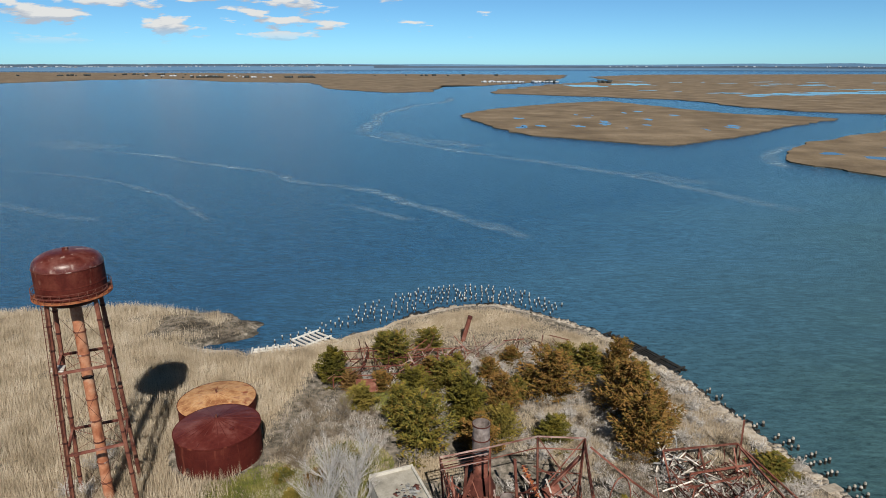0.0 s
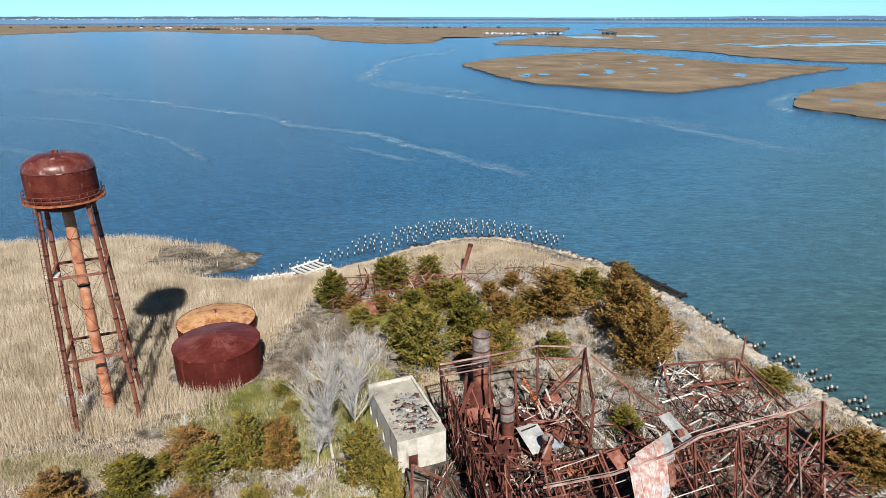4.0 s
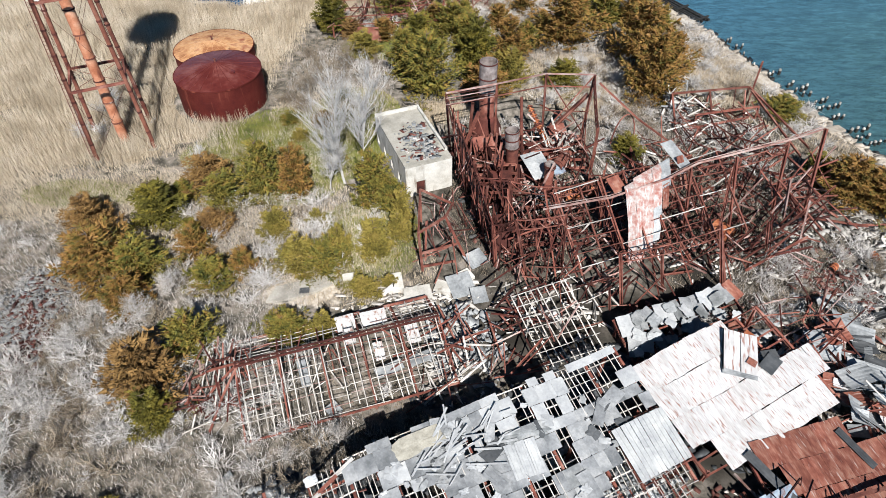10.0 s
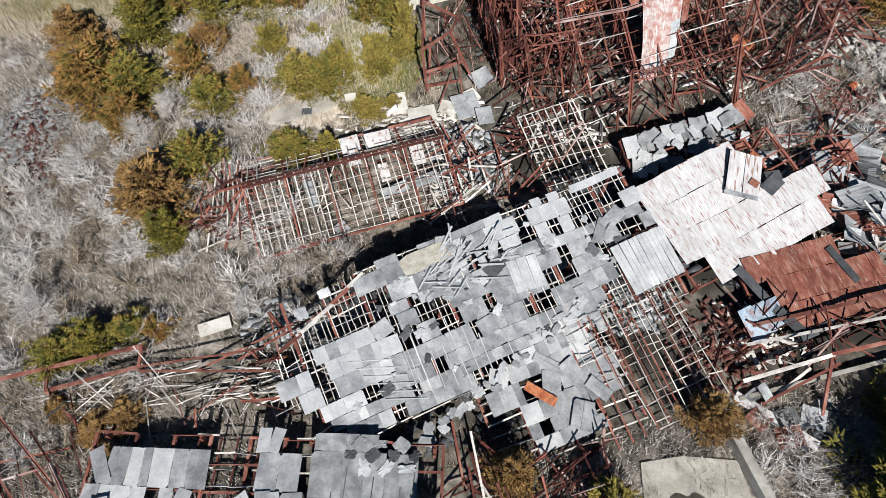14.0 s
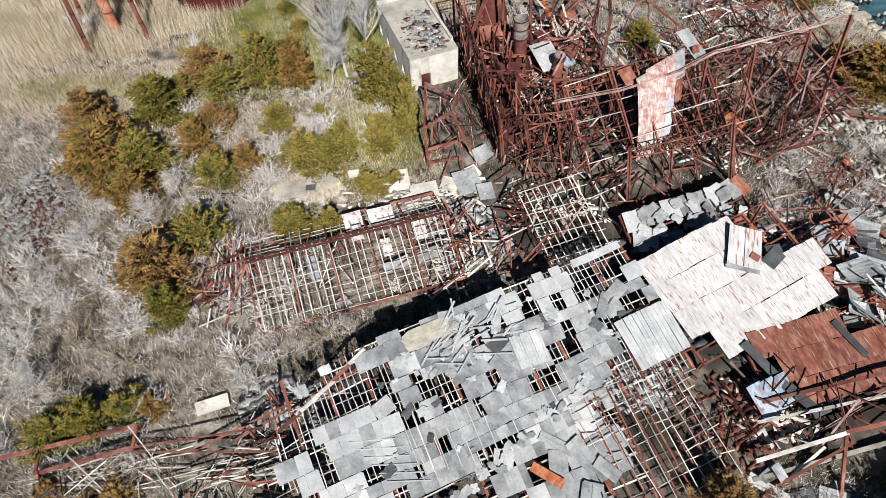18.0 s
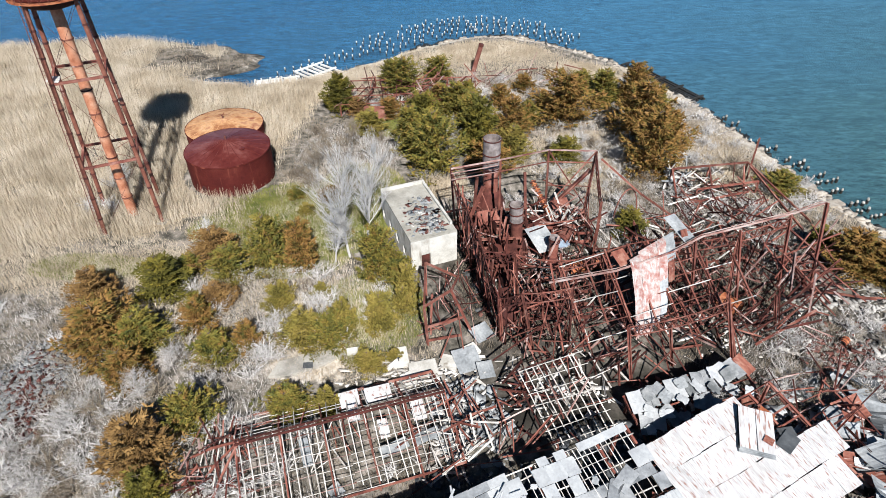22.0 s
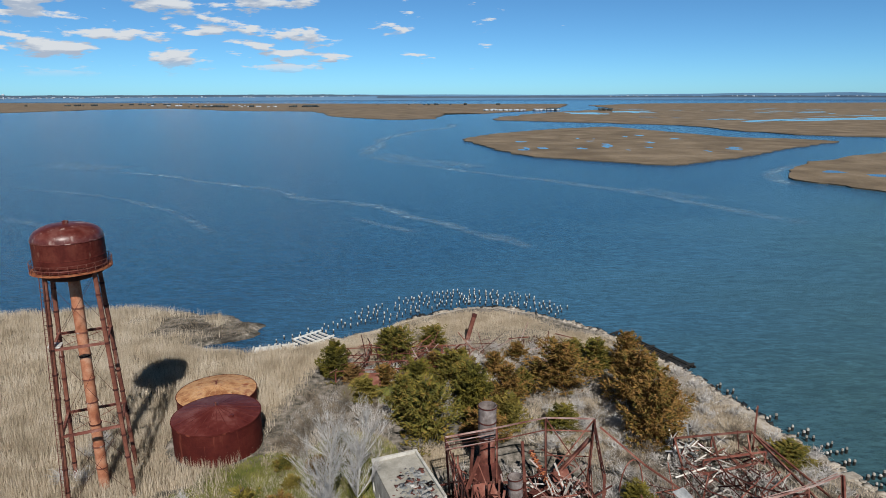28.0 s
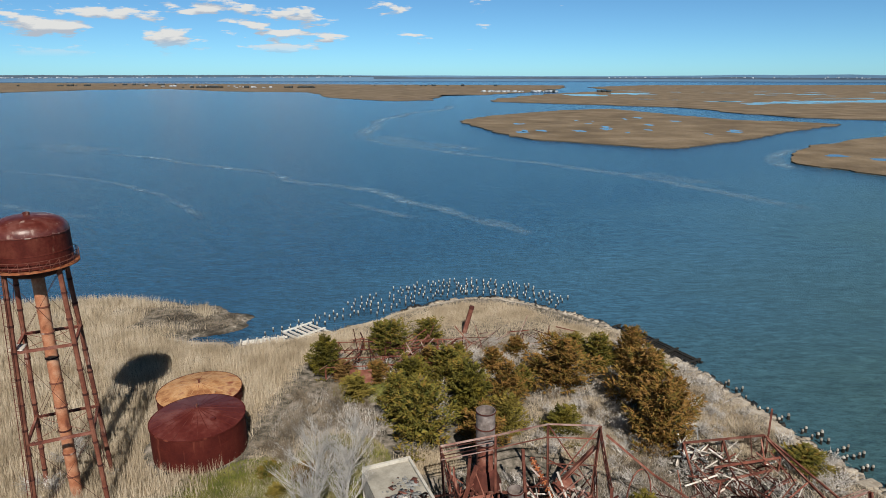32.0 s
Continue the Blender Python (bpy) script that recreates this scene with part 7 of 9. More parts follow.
tangle(f_thing, [(0.5, 59), (17, 60), (17, 68.5), (0.8, 67.5)], 120, (0.2, 4.6), (1.4, 5), 74, RUSTS, (0.09, 0.24), 0.3)
tangle(f_thing, [(8.5, 63.5), (16.5, 64), (16.5, 67.5), (9, 67)], 46, (0.6, 3.4), (1.2, 3.6), 75, ((BLEACHED, 3), (PALE_RUST, 1)), (0.12, 0.3), 0.45, "splintered_board")
tangle(f_thing, [(5, 44), (18, 43), (19, 58), (3, 60)], 60, (0.2, 1.6), (1.2, 4), 76, ((BLEACHED, 2), (PALE_RUST, 2)), (0.08, 0.2), 0.2, "splintered_board")
for p, q, w in (((13.2, 67.4, 4.6), (17.0, 67.2, 9.6), 0.5), ((12.4, 67.0, 3.0), (16.8, 66.6, 3.8), 0.55), ((1.0, 63.5, 1.4), (3.8, 66.0, 8.0), 0.4), ((2.6, 62.0, 1.4), (1.2, 65.4, 7.2), 0.34), ((9.4, 66.0, 2.0), (9.0, 67.6, 9.0), 0.34), ((7.2, 63.0, 3.6), (12.2, 62.2, 4.4), 0.3)):
    bar(a_thing, "plate_girder", p, q, w, RUST, "joist", h=w * 0.7)


def casing(x, y, z0, w, d, h, az, mat, label):
    """A riveted plate casing of the boilers: side plates, stiffening ribs and a sagging open top."""
    t = thing("boiler_casing", (x, y, gz(x, y)), label, "boiler", "boiler casings")
    at = Matrix.Translation((x, y, 0)) @ Matrix.Rotation(az, 4, "Z")
    for side, (cx, cy, sx, sy) in (("front", (0, -d / 2, w, 0.06)), ("back", (0, d / 2, w, 0.06)), ("left", (-w / 2, 0, 0.06, d)), ("right", (w / 2, 0, 0.06, d))):
        put("casing_plate", bar_mesh("box", mat), t, along(at @ Vector((cx, cy, z0)), at @ Vector((cx * 0.97, cy * 0.97, z0 + h * (1 if side != "front" else 0.8))), sx, sy, az))
        for k in range(4):
            f = (k + 0.5) / 4 - 0.5
            px, py = cx + (sx * f if sx > sy else math.copysign(0.08, cx)), cy + (sy * f if sy > sx else math.copysign(0.08, cy))
            bar(t, "stiffener", at @ Vector((px, py, z0)), at @ Vector((px, py, z0 + h * 0.78)), 0.11, RUST_DARK, "ell")
    put("crown_plate", sheet_mesh(mat, 4, 0.12, "curl"), t, at @ Matrix.Translation((0, 0.1, z0 + h * 0.9)) @ Matrix.Rotation(0.14, 4, "X") @ Matrix.Diagonal((w * 0.96, d * 0.9, 1, 1)), "sagging plate top")
    return t


casing(11.6, 64.6, 1.2, 3.4, 2.6, 2.6, 0.3, RUST_DARK, "dark rusted boiler casing among fallen beams")
casing(5.4, 59.6, 1.2, 3.0, 2.6, 2.4, 0.25, RUST_DARK, "broken rusted boiler casing beside a short stack")
auger = thing("screw_conveyor", (11.2, 69.6, gz(11.2, 69.6)), "orange rusted screw conveyor leaning in the wreck", "conveyor")
ap, aq = Vector((10.4, 70.2, 6.2)), Vector((12.6, 65.4, 3.4))
bar(auger, "shaft", ap, aq, 0.3, RUST_ORANGE, "tube")
bar(auger, "prop", (11.2, 68.6, gz(11.2, 68.6)), ap.lerp(aq, 0.35), 0.16, RUST, "joist")
for k in range(14):
    c = ap.lerp(aq, (k + 0.5) / 14)
    bar(auger, "flight", c, c + (aq - ap).normalized() * 0.1, 0.8, RUST_ORANGE if k % 2 else RUST, "tube", roll=k)


def stack(x, y, z0, z1, r, top_from, label, lean=(0, 0)):
    t = thing("smoke_stack", (x, y, gz(x, y)), label, "smoke stack", "smoke stacks")
    m = Matrix.Translation((x, y, 0)) @ Matrix.Rotation(lean[0], 4, "Y") @ Matrix.Rotation(-lean[1], 4, "X")
    g = gz(x, y) - 0.2
    part("lower_shaft", lathe([(r * 0.9, g), (r * 0.9, top_from)], 24), RUST, t, m, "red rusted lower shaft", smooth=True)
    part("base_skirt", lathe([(r * 1.8, g), (r * 1.8, z0 - 0.9), (r * 1.65, z0 - 0.5), (r * 1.2, z0 + 0.9), (r * 1.02, z0 + 1.1)], 20), RUST_DARK, t, m)
    up = part("upper_shaft", lathe([(r * 0.92, top_from - 0.1), (r, top_from), (r, z1), (r * 0.93, z1), (r * 0.93, top_from + 0.6), (0, top_from + 0.5)], 24), material("stack_plate_" + str(int(z1 * 10)), [(0.10, 0.08, 0.072), (0.17, 0.14, 0.13), (0.26, 0.225, 0.21)], 1.2, 0.8, 0, 0.3, 6, streak=((0.20, 0.075, 0.05), (0.8, 0.8, 0.25), 0.66)), t, m, "grey weathered open top", smooth=False)
    for z in (top_from, (top_from + z1) / 2, z1 - 0.1):
        part("band", ring_tube(r * 1.02, z, 0.06, 24), RUST_DARK, up, m)
    return t


stack(5.0, 70.6, 3.6, 12.2, 1.12, 8.0, "tall rusted smoke stack with a grey plate top")
stack(7.9, 60.2, 3.0, 9.1, 0.80, 6.8, "shorter rusted smoke stack with an open flared top", (-0.06, 0.02))
stack(11.8, 58.2, 2.2, 5.9, 0.62, 5.4, "stub of an orange rusted smoke stack")


def drum(x, y, z, r, length, az, mat, label, name="steel_drum"):
    t = thing(name, (x, y, gz(x, y)), label, "drum", "scrap drums")
    m = Matrix.Translation((x, y, z)) @ Matrix.Rotation(az, 4, "Z") @ Matrix.Rotation(radians(88), 4, "Y")
    part("shell", lathe([(r, -length / 2), (r, length / 2)], 22), mat, t, m, smooth=True)
    part("end_plate", lathe([(0.0, length / 2 + 0.06), (r * 0.6, length / 2 + 0.04), (r, length / 2)][::-1], 22), mat, t, m)
    part("rim", ring_tube(r, -length / 2, 0.04, 22), RUST_DARK, t, m)
    for k in (-0.25, 0.2):
        part("hoop", ring_tube(r, length * k, 0.035, 22), RUST_DARK, t, m)


drum(30.2, 50.6, 2.4, 0.95, 2.2, 2.3, RUST_ORANGE, "large orange rusted boiler drum on its side", "boiler_drum")
drum(16.0, 57.6, 2.3, 0.7, 5.0, 0.25, RUST_ORANGE, "long orange rusted pipe drum among beams", "boiler_drum")
drum(40.3, 45.5, 1.9, 0.4, 1.0, 0.7, RUST_ORANGE, "small rusted drum lying in scrub")
drum(45.5, 47.2, 1.9, 0.4, 0.9, 1.9, RUST_ORANGE, "small rusted drum by rubble")
drum(13.5, 61.5, 3.4, 0.8, 2.0, 1.0, RUST, "dark rusted drum in the boiler house")

# ---- long shed east of it ----
e_roof = thing("east_shed_frame", (28, 52, gz(28, 52)), "collapsed long shed frame of rusted posts and trusses", "steel ruin")
top_line = [Vector((9.6, 47.6, 8.2)), Vector((16.6, 49.0, 8.6)), Vector((22.6, 50.8, 9.6)), Vector((26.0, 52.6, 10.2)), Vector((36.4, 55.6, 11.0)), Vector((39.4, 55.6, 12.4))]
for p, q in zip(top_line, top_line[1:]):
    bar(e_roof, "eave_beam", p, q, 0.15, PALE_RUST, "channel", label="pale bleached eave beam")
    bar(e_roof, "eave_beam", p + Vector((0.2, 0.9, -0.4)), q + Vector((0.2, 0.9, -0.4)), 0.11, PALE_RUST, "ell")
for p, f, w in ((Vector((39.4, 55.4, 12.5)), (40.4, 53.6), 0.3), (Vector((36.2, 55.6, 11)), (37.2, 54.2), 0.28), (Vector((30.2, 53.4, 10.4)), (31.4, 51.4), 0.26), (Vector((25.2, 52.2, 10)), (26.2, 50.8), 0.26), (Vector((16.1, 41.2, 8.4)), (17.4, 40.6), 0.28), (Vector((26.4, 44.6, 8.6)), (28.2, 43.2), 0.28), (Vector((23.4, 48.6, 5.2)), (26.2, 46.8), 0.26), (Vector((21, 43.6, 6.4)), (22, 42.6), 0.24), (Vector((33, 48, 6.2)), (34, 47), 0.24)):
    stand(e_roof, p, f, w)
shed = Plane(13.2, 42.6, 17, 4.6, 8.6, 8.0, 1.2, 24)
for j in range(7):
    v = 0.2 + 1.25 * j
    for a, b in ((0, 5), (5, 10), (10, 15), (15, 19)):
        if (a + j * 2) % 7 in (3,):
            continue
        bar(e_roof, "purlin", shed.at(a, v), shed.at(b, v + 0.15), 0.12, RUST if (j + a) % 3 else BLEACHED, "ell")
for u in (0, 2.6, 5, 7.6, 10, 12.6, 15, 18.5):
    bar(e_roof, "rafter", shed.at(u, -0.4, -0.1), shed.at(u + 0.3, 8.2, -0.1), 0.17, RUST, "joist")
for u in (0, 5, 10, 15):
    truss(e_roof, shed.at(u, 0.4, -0.2), shed.at(u, 8.0, -0.2), 1.4, 6, 0.11)
for u0 in (0, 8):
    truss(e_roof, shed.at(u0, 8.1), shed.at(u0 + 8, 8.1), 1.2, 8, 0.11, RUST, 0.2)
for p, q, n, sag in (((26, 52.4, 9.8), (36.2, 55.4, 10.8), 8, 0.4), ((36, 55, 10.6), (33, 66, 6.0), 7, 0.8), ((30, 53, 9.8), (27, 64, 5.0), 7, 1.2), ((25, 52, 9.6), (21, 62, 4.6), 7, 1.0), ((26.4, 44.6, 8.4), (30, 53, 9.8), 6, 0.3), ((16.1, 41.4, 8.2), (26.4, 44.6, 8.4), 8, 0.5)):
    truss(e_roof, p, q, 1.2, n, 0.12, None, sag)
e_fall = thing("fallen_east_shed_steel", (30, 54, gz(30, 54)), "fallen rusted beams and trusses heaped over rubble", "scrap heap")
tangle(e_fall, [(18, 42), (36, 46), (43, 56), (18, 56)], 110, (0.2, 2.6), (2.0, 6.5), 81, RUSTS, (0.1, 0.22), 0.35)
tangle(e_fall, [(18, 55), (42, 56), (42, 72), (20, 66)], 110, (0.1, 1.8), (2.0, 6), 82, ((None, 5), (RUST_DARK, 4), (BLEACHED, 0.7)), (0.1, 0.22), 0.25)
tangle(e_fall, [(34, 46), (42, 50), (44, 60), (38, 58)], 36, (0.3, 4.0), (4, 8), 83, RUSTS, (0.14, 0.26), 0.5)
for p, q in (((38.6, 52.6, 3.0), (46.5, 51.4, 2.4)), ((36.0, 56.2, 6.2), (44.4, 53.6, 1.8)), ((31, 45, 2.0), (37.4, 47.4, 4.6)), ((28.4, 43.0, 1.6), (27.4, 47, 7.6)), ((45, 51.6, 2.4), (52, 51.8, 2.3)), ((17.8, 66, 11.8), (23.4, 66, 6.8)), ((23.4, 66, 6.8), (30.5, 62, 3.2))):
    bar(e_fall, "fallen_beam", p, q, 0.2, RUST, "channel")
hoop = [Vector((22.0 + 1.5 * math.cos(a), 66.2 + 0.4 * math.cos(a), 3.2 + 4.2 * math.sin(a))) for a in [i * math.pi / 10 for i in range(11)]]
for p, q in zip(hoop, hoop[1:]):
    bar(e_fall, "bent_pipe", p, q, 0.16, RUST, "tube")

tangle(e_fall, [(5, 36), (20, 37), (20, 44), (6, 43)], 50, (0.1, 1.6), (1.5, 4.5), 84, ((None, 3), (RUST_DARK, 3), (BLEACHED, 2)), (0.09, 0.2), 0.25)

# sheet draped over the shed's edge
drape = thing("hanging_roof_sheets", (21, 49, gz(21, 49)), "pale red peeling roof sheets hanging over the shed frame", "roof ruin")


def draped(u, v):
    """A point of the sheets' hang: u along the edge, v from the head over the crest to the foot."""
    head = Vector((18.0 + 5.3 * u, 50.4 + 3.4 * u, 9.2 + 0.8 * u))
    foot = Vector((18.4 + 4.5 * u, 44.4 + 2.8 * u, 3.4 + 0.5 * u))
    crest = head.lerp(foot, 0.42) + Vector((0, -0.4, 2.0))
    return head * (1 - v) ** 2 + crest * 2 * v * (1 - v) + foot * v * v


def draped_sheet(u0, u1, v0, v1, mat, lift):
    nu, nv = 12, 14
    verts, faces = [], []
    for top in (0.0, -0.015):
        for j in range(nv + 1):
            for i in range(nu + 1):
                u = u0 + (u1 - u0) * i / nu
                p = draped(u, v0 + (v1 - v0) * j / nv + 0.012 * math.sin(i * 2.1 + u0 * 20) * (j == nv))
                verts.append(p + Vector((0.1, -0.6, 0.8)) * (lift + top + (0.025 if i % 2 else 0) + 0.05 * math.sin(j * 0.9 + u0 * 9)))
    row, base = nu + 1, (nu + 1) * (nv + 1)
    for j in range(nv):
        for i in range(nu):
            a = j * row + i
            faces += [(a, a + row, a + row + 1, a + 1), (base + a, base + a + 1, base + a + row + 1, base + a + row)]
    for i in range(nu):
        e = nv * row
        faces += [(i, i + 1, base + i + 1, base + i), (e + i + 1, e + i, base + e + i, base + e + i + 1)]
    put("sheet", link_mesh("sheet", verts, faces, mat), drape, None)


for u0, u1, v0, v1, mat, lift in ((0.0, 0.22, 0.06, 1.0, PINK_SHEET, 0.0), (0.2, 0.42, 0.0, 1.02, PINK_SHEET, 0.03), (0.4, 0.62, 0.0, 0.98, PINK_SHEET, 0.0), (0.6, 0.80, 0.0, 0.62, PINK_SHEET, 0.03), (0.6, 0.80, 0.58, 0.93, GREY_SHEET, 0.0), (0.78, 1.0, 0.0, 0.42, GREY_SHEET, 0.0), (0.82, 0.97, 0.38, 0.66, RUST_SHEET, -0.03)):
    draped_sheet(u0, u1, v0, v1, mat, lift)
for (x, y, z, w, h, az, ti, mt) in ((24.4, 55.0, 9.6, 1.6, 3.6, 0.5, 0.3, GREY_SHEET), (25.0, 53.4, 8.4, 0.9, 3.6, 0.5, 1.0, RUST_SHEET), (17.4, 50.8, 8.9, 1.6, 1.8, 0.5, 0.4, RUST_SHEET), (10.6, 59.8, 4.6, 2.8, 3.8, 0.45, 0.3, GREY_SHEET), (13.2, 60.2, 3.6, 1.6, 1.4, 0.5, 0.3, BLUE_SHEET), (3.0, 46.6, 2.2, 2.2, 2.0, 0.6, 0.2, GREY_SHEET), (1.4, 43.0, 2.0, 2.6, 2.8, 0.35, 0.2, GREY_SHEET), (3.2, 41.6, 2.1, 1.6, 2.0, 0.2, 0.12, GREY_SHEET)):
    t = thing("scrap_sheet", (x, y, gz(x, y)), "loose " + {"grey_weathered_sheet": "grey weathered", "rusted_roof_sheet": "brown rusted", "blue_grey_torn_sheet": "torn blue-grey", "pale_sheet_with_rust_streaks": "rust-streaked white"}[mt.name] + " roof sheet caught on the wreck", "scrap sheet", "scrap sheets")
    put("panel", sheet_mesh(mt, 7, 0.03, "curl"), t, Matrix.Translation((x, y, z)) @ Matrix.Rotation(az, 4, "Z") @ Matrix.Rotation(ti, 4, "X") @ Matrix.Diagonal((w, h, 1, 1)))
    bar(t, "stay", (x, y, gz(x, y)), (x, y, z), 0.1, RUST)

# west annex frame
an = thing("annex_frame", (-0.5, 48, gz(-0.5, 48)), "leaning rusted annex frame with hanging pipes", "steel ruin")
for p, q in (((-2.6, 45.4, 1.2), (-2.9, 45.6, 6.8)), ((-2.9, 45.6, 6.8), (-0.2, 47.4, 7.4)), ((2.3, 46.6, 1.2), (-0.2, 47.4, 7.4)), ((-2.8, 45.5, 4.0), (1.0, 46.8, 4.2)), ((-3.0, 53.0, 1.2), (-3.0, 53.0, 6.4)), ((-3.0, 53, 6.4), (0.6, 52.2, 5.0)), ((-2.9, 45.6, 6.8), (-3, 53, 6.4)), ((-0.2, 47.4, 7.4), (0.6, 52.2, 5.2)), ((-2.4, 47, 1.2), (-2.2, 48.5, 5.8)), ((-2.6, 45.4, 2.2), (0.8, 46.4, 2.0))):
    bar(an, "frame_bar", p, q, 0.2, RUST, "joist")
tangle(an, [(-3.2, 45), (3, 45), (1.5, 56), (-2.5, 56)], 24, (0.2, 2.6), (1.5, 4.5), 91, RUSTS, (0.06, 0.13), 0.6)
an_rnd = random.Random(6)
for k in range(7):
    x, y = an_rnd.uniform(-2.8, 0.5), an_rnd.uniform(46, 53)
    pts = [Vector((x + i * 0.35, y + 0.3 * math.sin(i), 6.4 - 0.35 * i - 0.25 * i * (i > 3))) for i in range(8)]
    for p, q in zip(pts, pts[1:]):
        bar(an, "bent_rod", p, q, 0.06, RUST_DARK, "tube")

# ---- white flat-roofed building ----


ROOF_SAND = material("sandy_concrete_roof", [(0.24, 0.225, 0.19), (0.33, 0.31, 0.265), (0.41, 0.385, 0.335)], 0.5, 0.9, 0, 0.3, 6, vary=0.0, streak=((0.12, 0.115, 0.10), (0.7, 0.7, 0.7), 0.62))


def white_building():
    cx, cy, ang, W, L, H = -4.35, 63.8, radians(22), 5.8, 11.6, 6.3
    t = thing("flat_roofed_building", (cx, cy, gz(cx, cy)), "small cream-painted masonry building with a debris-strewn flat roof", "building")
    at = Matrix.Translation((cx, cy, 0)) @ Matrix.Rotation(ang, 4, "Z")
    g = gz(cx, cy) - 0.4

    def block(name, x0, x1, y0, y1, z0, z1, mat, label=""):
        bm = bmesh.new()
        bmesh.ops.create_cube(bm, size=1)
        bmesh.ops.scale(bm, vec=(x1 - x0, y1 - y0, z1 - z0), verts=bm.verts)
        bmesh.ops.translate(bm, vec=((x0 + x1) / 2, (y0 + y1) / 2, (z0 + z1) / 2), verts=bm.verts)
        bmesh.ops.bevel(bm, geom=bm.edges[:], offset=0.03, segments=1)
        return part(name, bm, mat, t, at, label)

    a, b = -W / 2, W / 2
    block("front_wall", a, -1.6, -L / 2, -L / 2 + 0.3, g, H - 0.5, WHITEWASH)
    block("front_wall", -0.5, b, -L / 2, -L / 2 + 0.3, g, H - 0.5, WHITEWASH)
    block("front_wall", -1.6, -0.5, -L / 2, -L / 2 + 0.3, 3.6, H - 0.5, WHITEWASH)
    # dark panel that closes the door opening
    block("doorway_lining", -1.6, -0.5, -L / 2 + 0.3, -L / 2 + 0.45, g, 3.6, RUST_DARK)
    block("back_wall", a, b, L / 2 - 0.3, L / 2, g, H - 0.5, WHITEWASH)
    block("side_wall", b - 0.3, b, -L / 2 + 0.3, L / 2 - 0.3, g, H - 0.5, WHITEWASH)
    for k in range(4):
        y0 = -L / 2 + 0.3 + k * (L - 0.6) / 4
        y1 = y0 + (L - 0.6) / 4
        block("side_wall", a, a + 0.3, y0, y1 - 1.0, g, H - 0.5, WHITEWASH)
        block("window_head", a, a + 0.3, y1 - 1.0, y1, 3.5, H - 0.5, WHITEWASH)
        block("window_sill_wall", a, a + 0.3, y1 - 1.0, y1, g, 2.3, WHITEWASH)
    block("roof_slab", a, b, -L / 2, L / 2, H - 0.5, H - 0.3, ROOF_SAND, "sandy stained concrete roof slab")
    block("parapet", b - 0.3, b, -L / 2 + 1.5, L / 2 - 0.3, H - 0.3, H + 0.05, WHITEWASH)
    block("parapet", a, b, L / 2 - 0.3, L / 2, H - 0.3, H + 0.08, WHITEWASH)
    rnd = random.Random(2)
    mats = {0: [], 1: [], 2: []}
    for k in range(330):
        x, y = rnd.triangular(a + 0.3, b - 0.4, b - 1.5), rnd.triangular(-L / 2 + 0.2, L / 2 - 2, -L / 2 + 2)
        s = rnd.choice((rnd.uniform(0.08, 0.3), rnd.uniform(0.08, 0.3), rnd.uniform(0.3, 0.9)))
        mats[rnd.choice((0, 0, 1, 2))].append(at @ Matrix.Translation((x, y, H - 0.26)) @ Matrix.Rotation(rnd.random() * 3, 4, "Z") @ Matrix.Rotation(rnd.gauss(0, 0.1), 4, "X") @ Matrix.Diagonal((s, s * rnd.uniform(0.3, 1), 0.05, 1)))
    for k, mat, lab in ((0, SMOKE_FELT, "grey"), (1, BRICK_DUST, "reddish"), (2, RUBBLE, "pale")):
        box_cloud("roof_litter", mats[k], mat, lab + " scraps littering the flat roof", "debris")


white_building()

# ---- ruins behind the cedars and on the east bank ----
c_thing = thing("bank_frame_ruin", (37, 71, gz(37, 71)), "collapsed red frame over pale boards on the bank", "steel ruin")
for p, q in (((30.6, 76, 4.4), (41.5, 77.4, 4.6)), ((41.5, 77.4, 4.6), (46.5, 66.5, 1.9)), ((30.6, 76, 4.4), (30.2, 69.5, 1.6)), ((33, 72, 3.6), (42, 74, 3.6)), ((42.2, 77.6, 1.2), (41.8, 77.0, 8.6)), ((31, 70, 2.6), (40, 72, 3.2)), ((41.6, 76.8, 4.4), (44.4, 64.5, 2.2)), ((36, 77, 4.4), (35, 70, 2.2))):
    bar(c_thing, "frame_beam", p, q, 0.22, RUST, "channel")
for x, y, z in ((30.6, 76, 4.4), (36, 76.8, 4.4), (41.5, 77.4, 4.6), (33, 72, 3.6), (42, 74, 3.6)):
    stand(c_thing, Vector((x, y, z)), None, 0.2)
tangle(c_thing, [(29.5, 67), (42, 68), (42, 77.5), (31, 77)], 90, (0.1, 2.0), (1.5, 5), 95, ((None, 4), (RUST_DARK, 3), (BLEACHED, 4)), (0.09, 0.2), 0.25)
tangle(c_thing, [(30, 75), (34, 75.5), (34, 78.5), (30, 78)], 26, (0.4, 2.2), (1.5, 3.5), 96, ((BLEACHED, 1), (GREY_SHEET, 1)), (0.14, 0.3), 0.25, "board")
b_ruin = thing("overgrown_frame_ruin", (-6, 103, gz(-6, 103)), "overgrown dark red frame ruin among cedars", "steel ruin")
for k in range(6):
    x = -19 + 4.4 * k
    p, q = Vector((x, 99 + 0.5 * k, 3.4 + 0.5 * math.sin(k * 2.3))), Vector((x + 0.6, 109 + 0.2 * k, 3.6 + 0.6 * math.sin(k * 1.7)))
    truss(b_ruin, p, q, 0.9, 7, 0.13, RUST_DARK if k % 2 else None, 0.5)
    stand(b_ruin, p, None, 0.22)
    stand(b_ruin, q, None, 0.22)
for v in (0, 0.33, 0.66, 1):
    bar(b_ruin, "purlin", (-19, 99 + 10 * v, 3.5), (4, 101.4 + 9 * v, 3.6), 0.15, RUST, "channel")
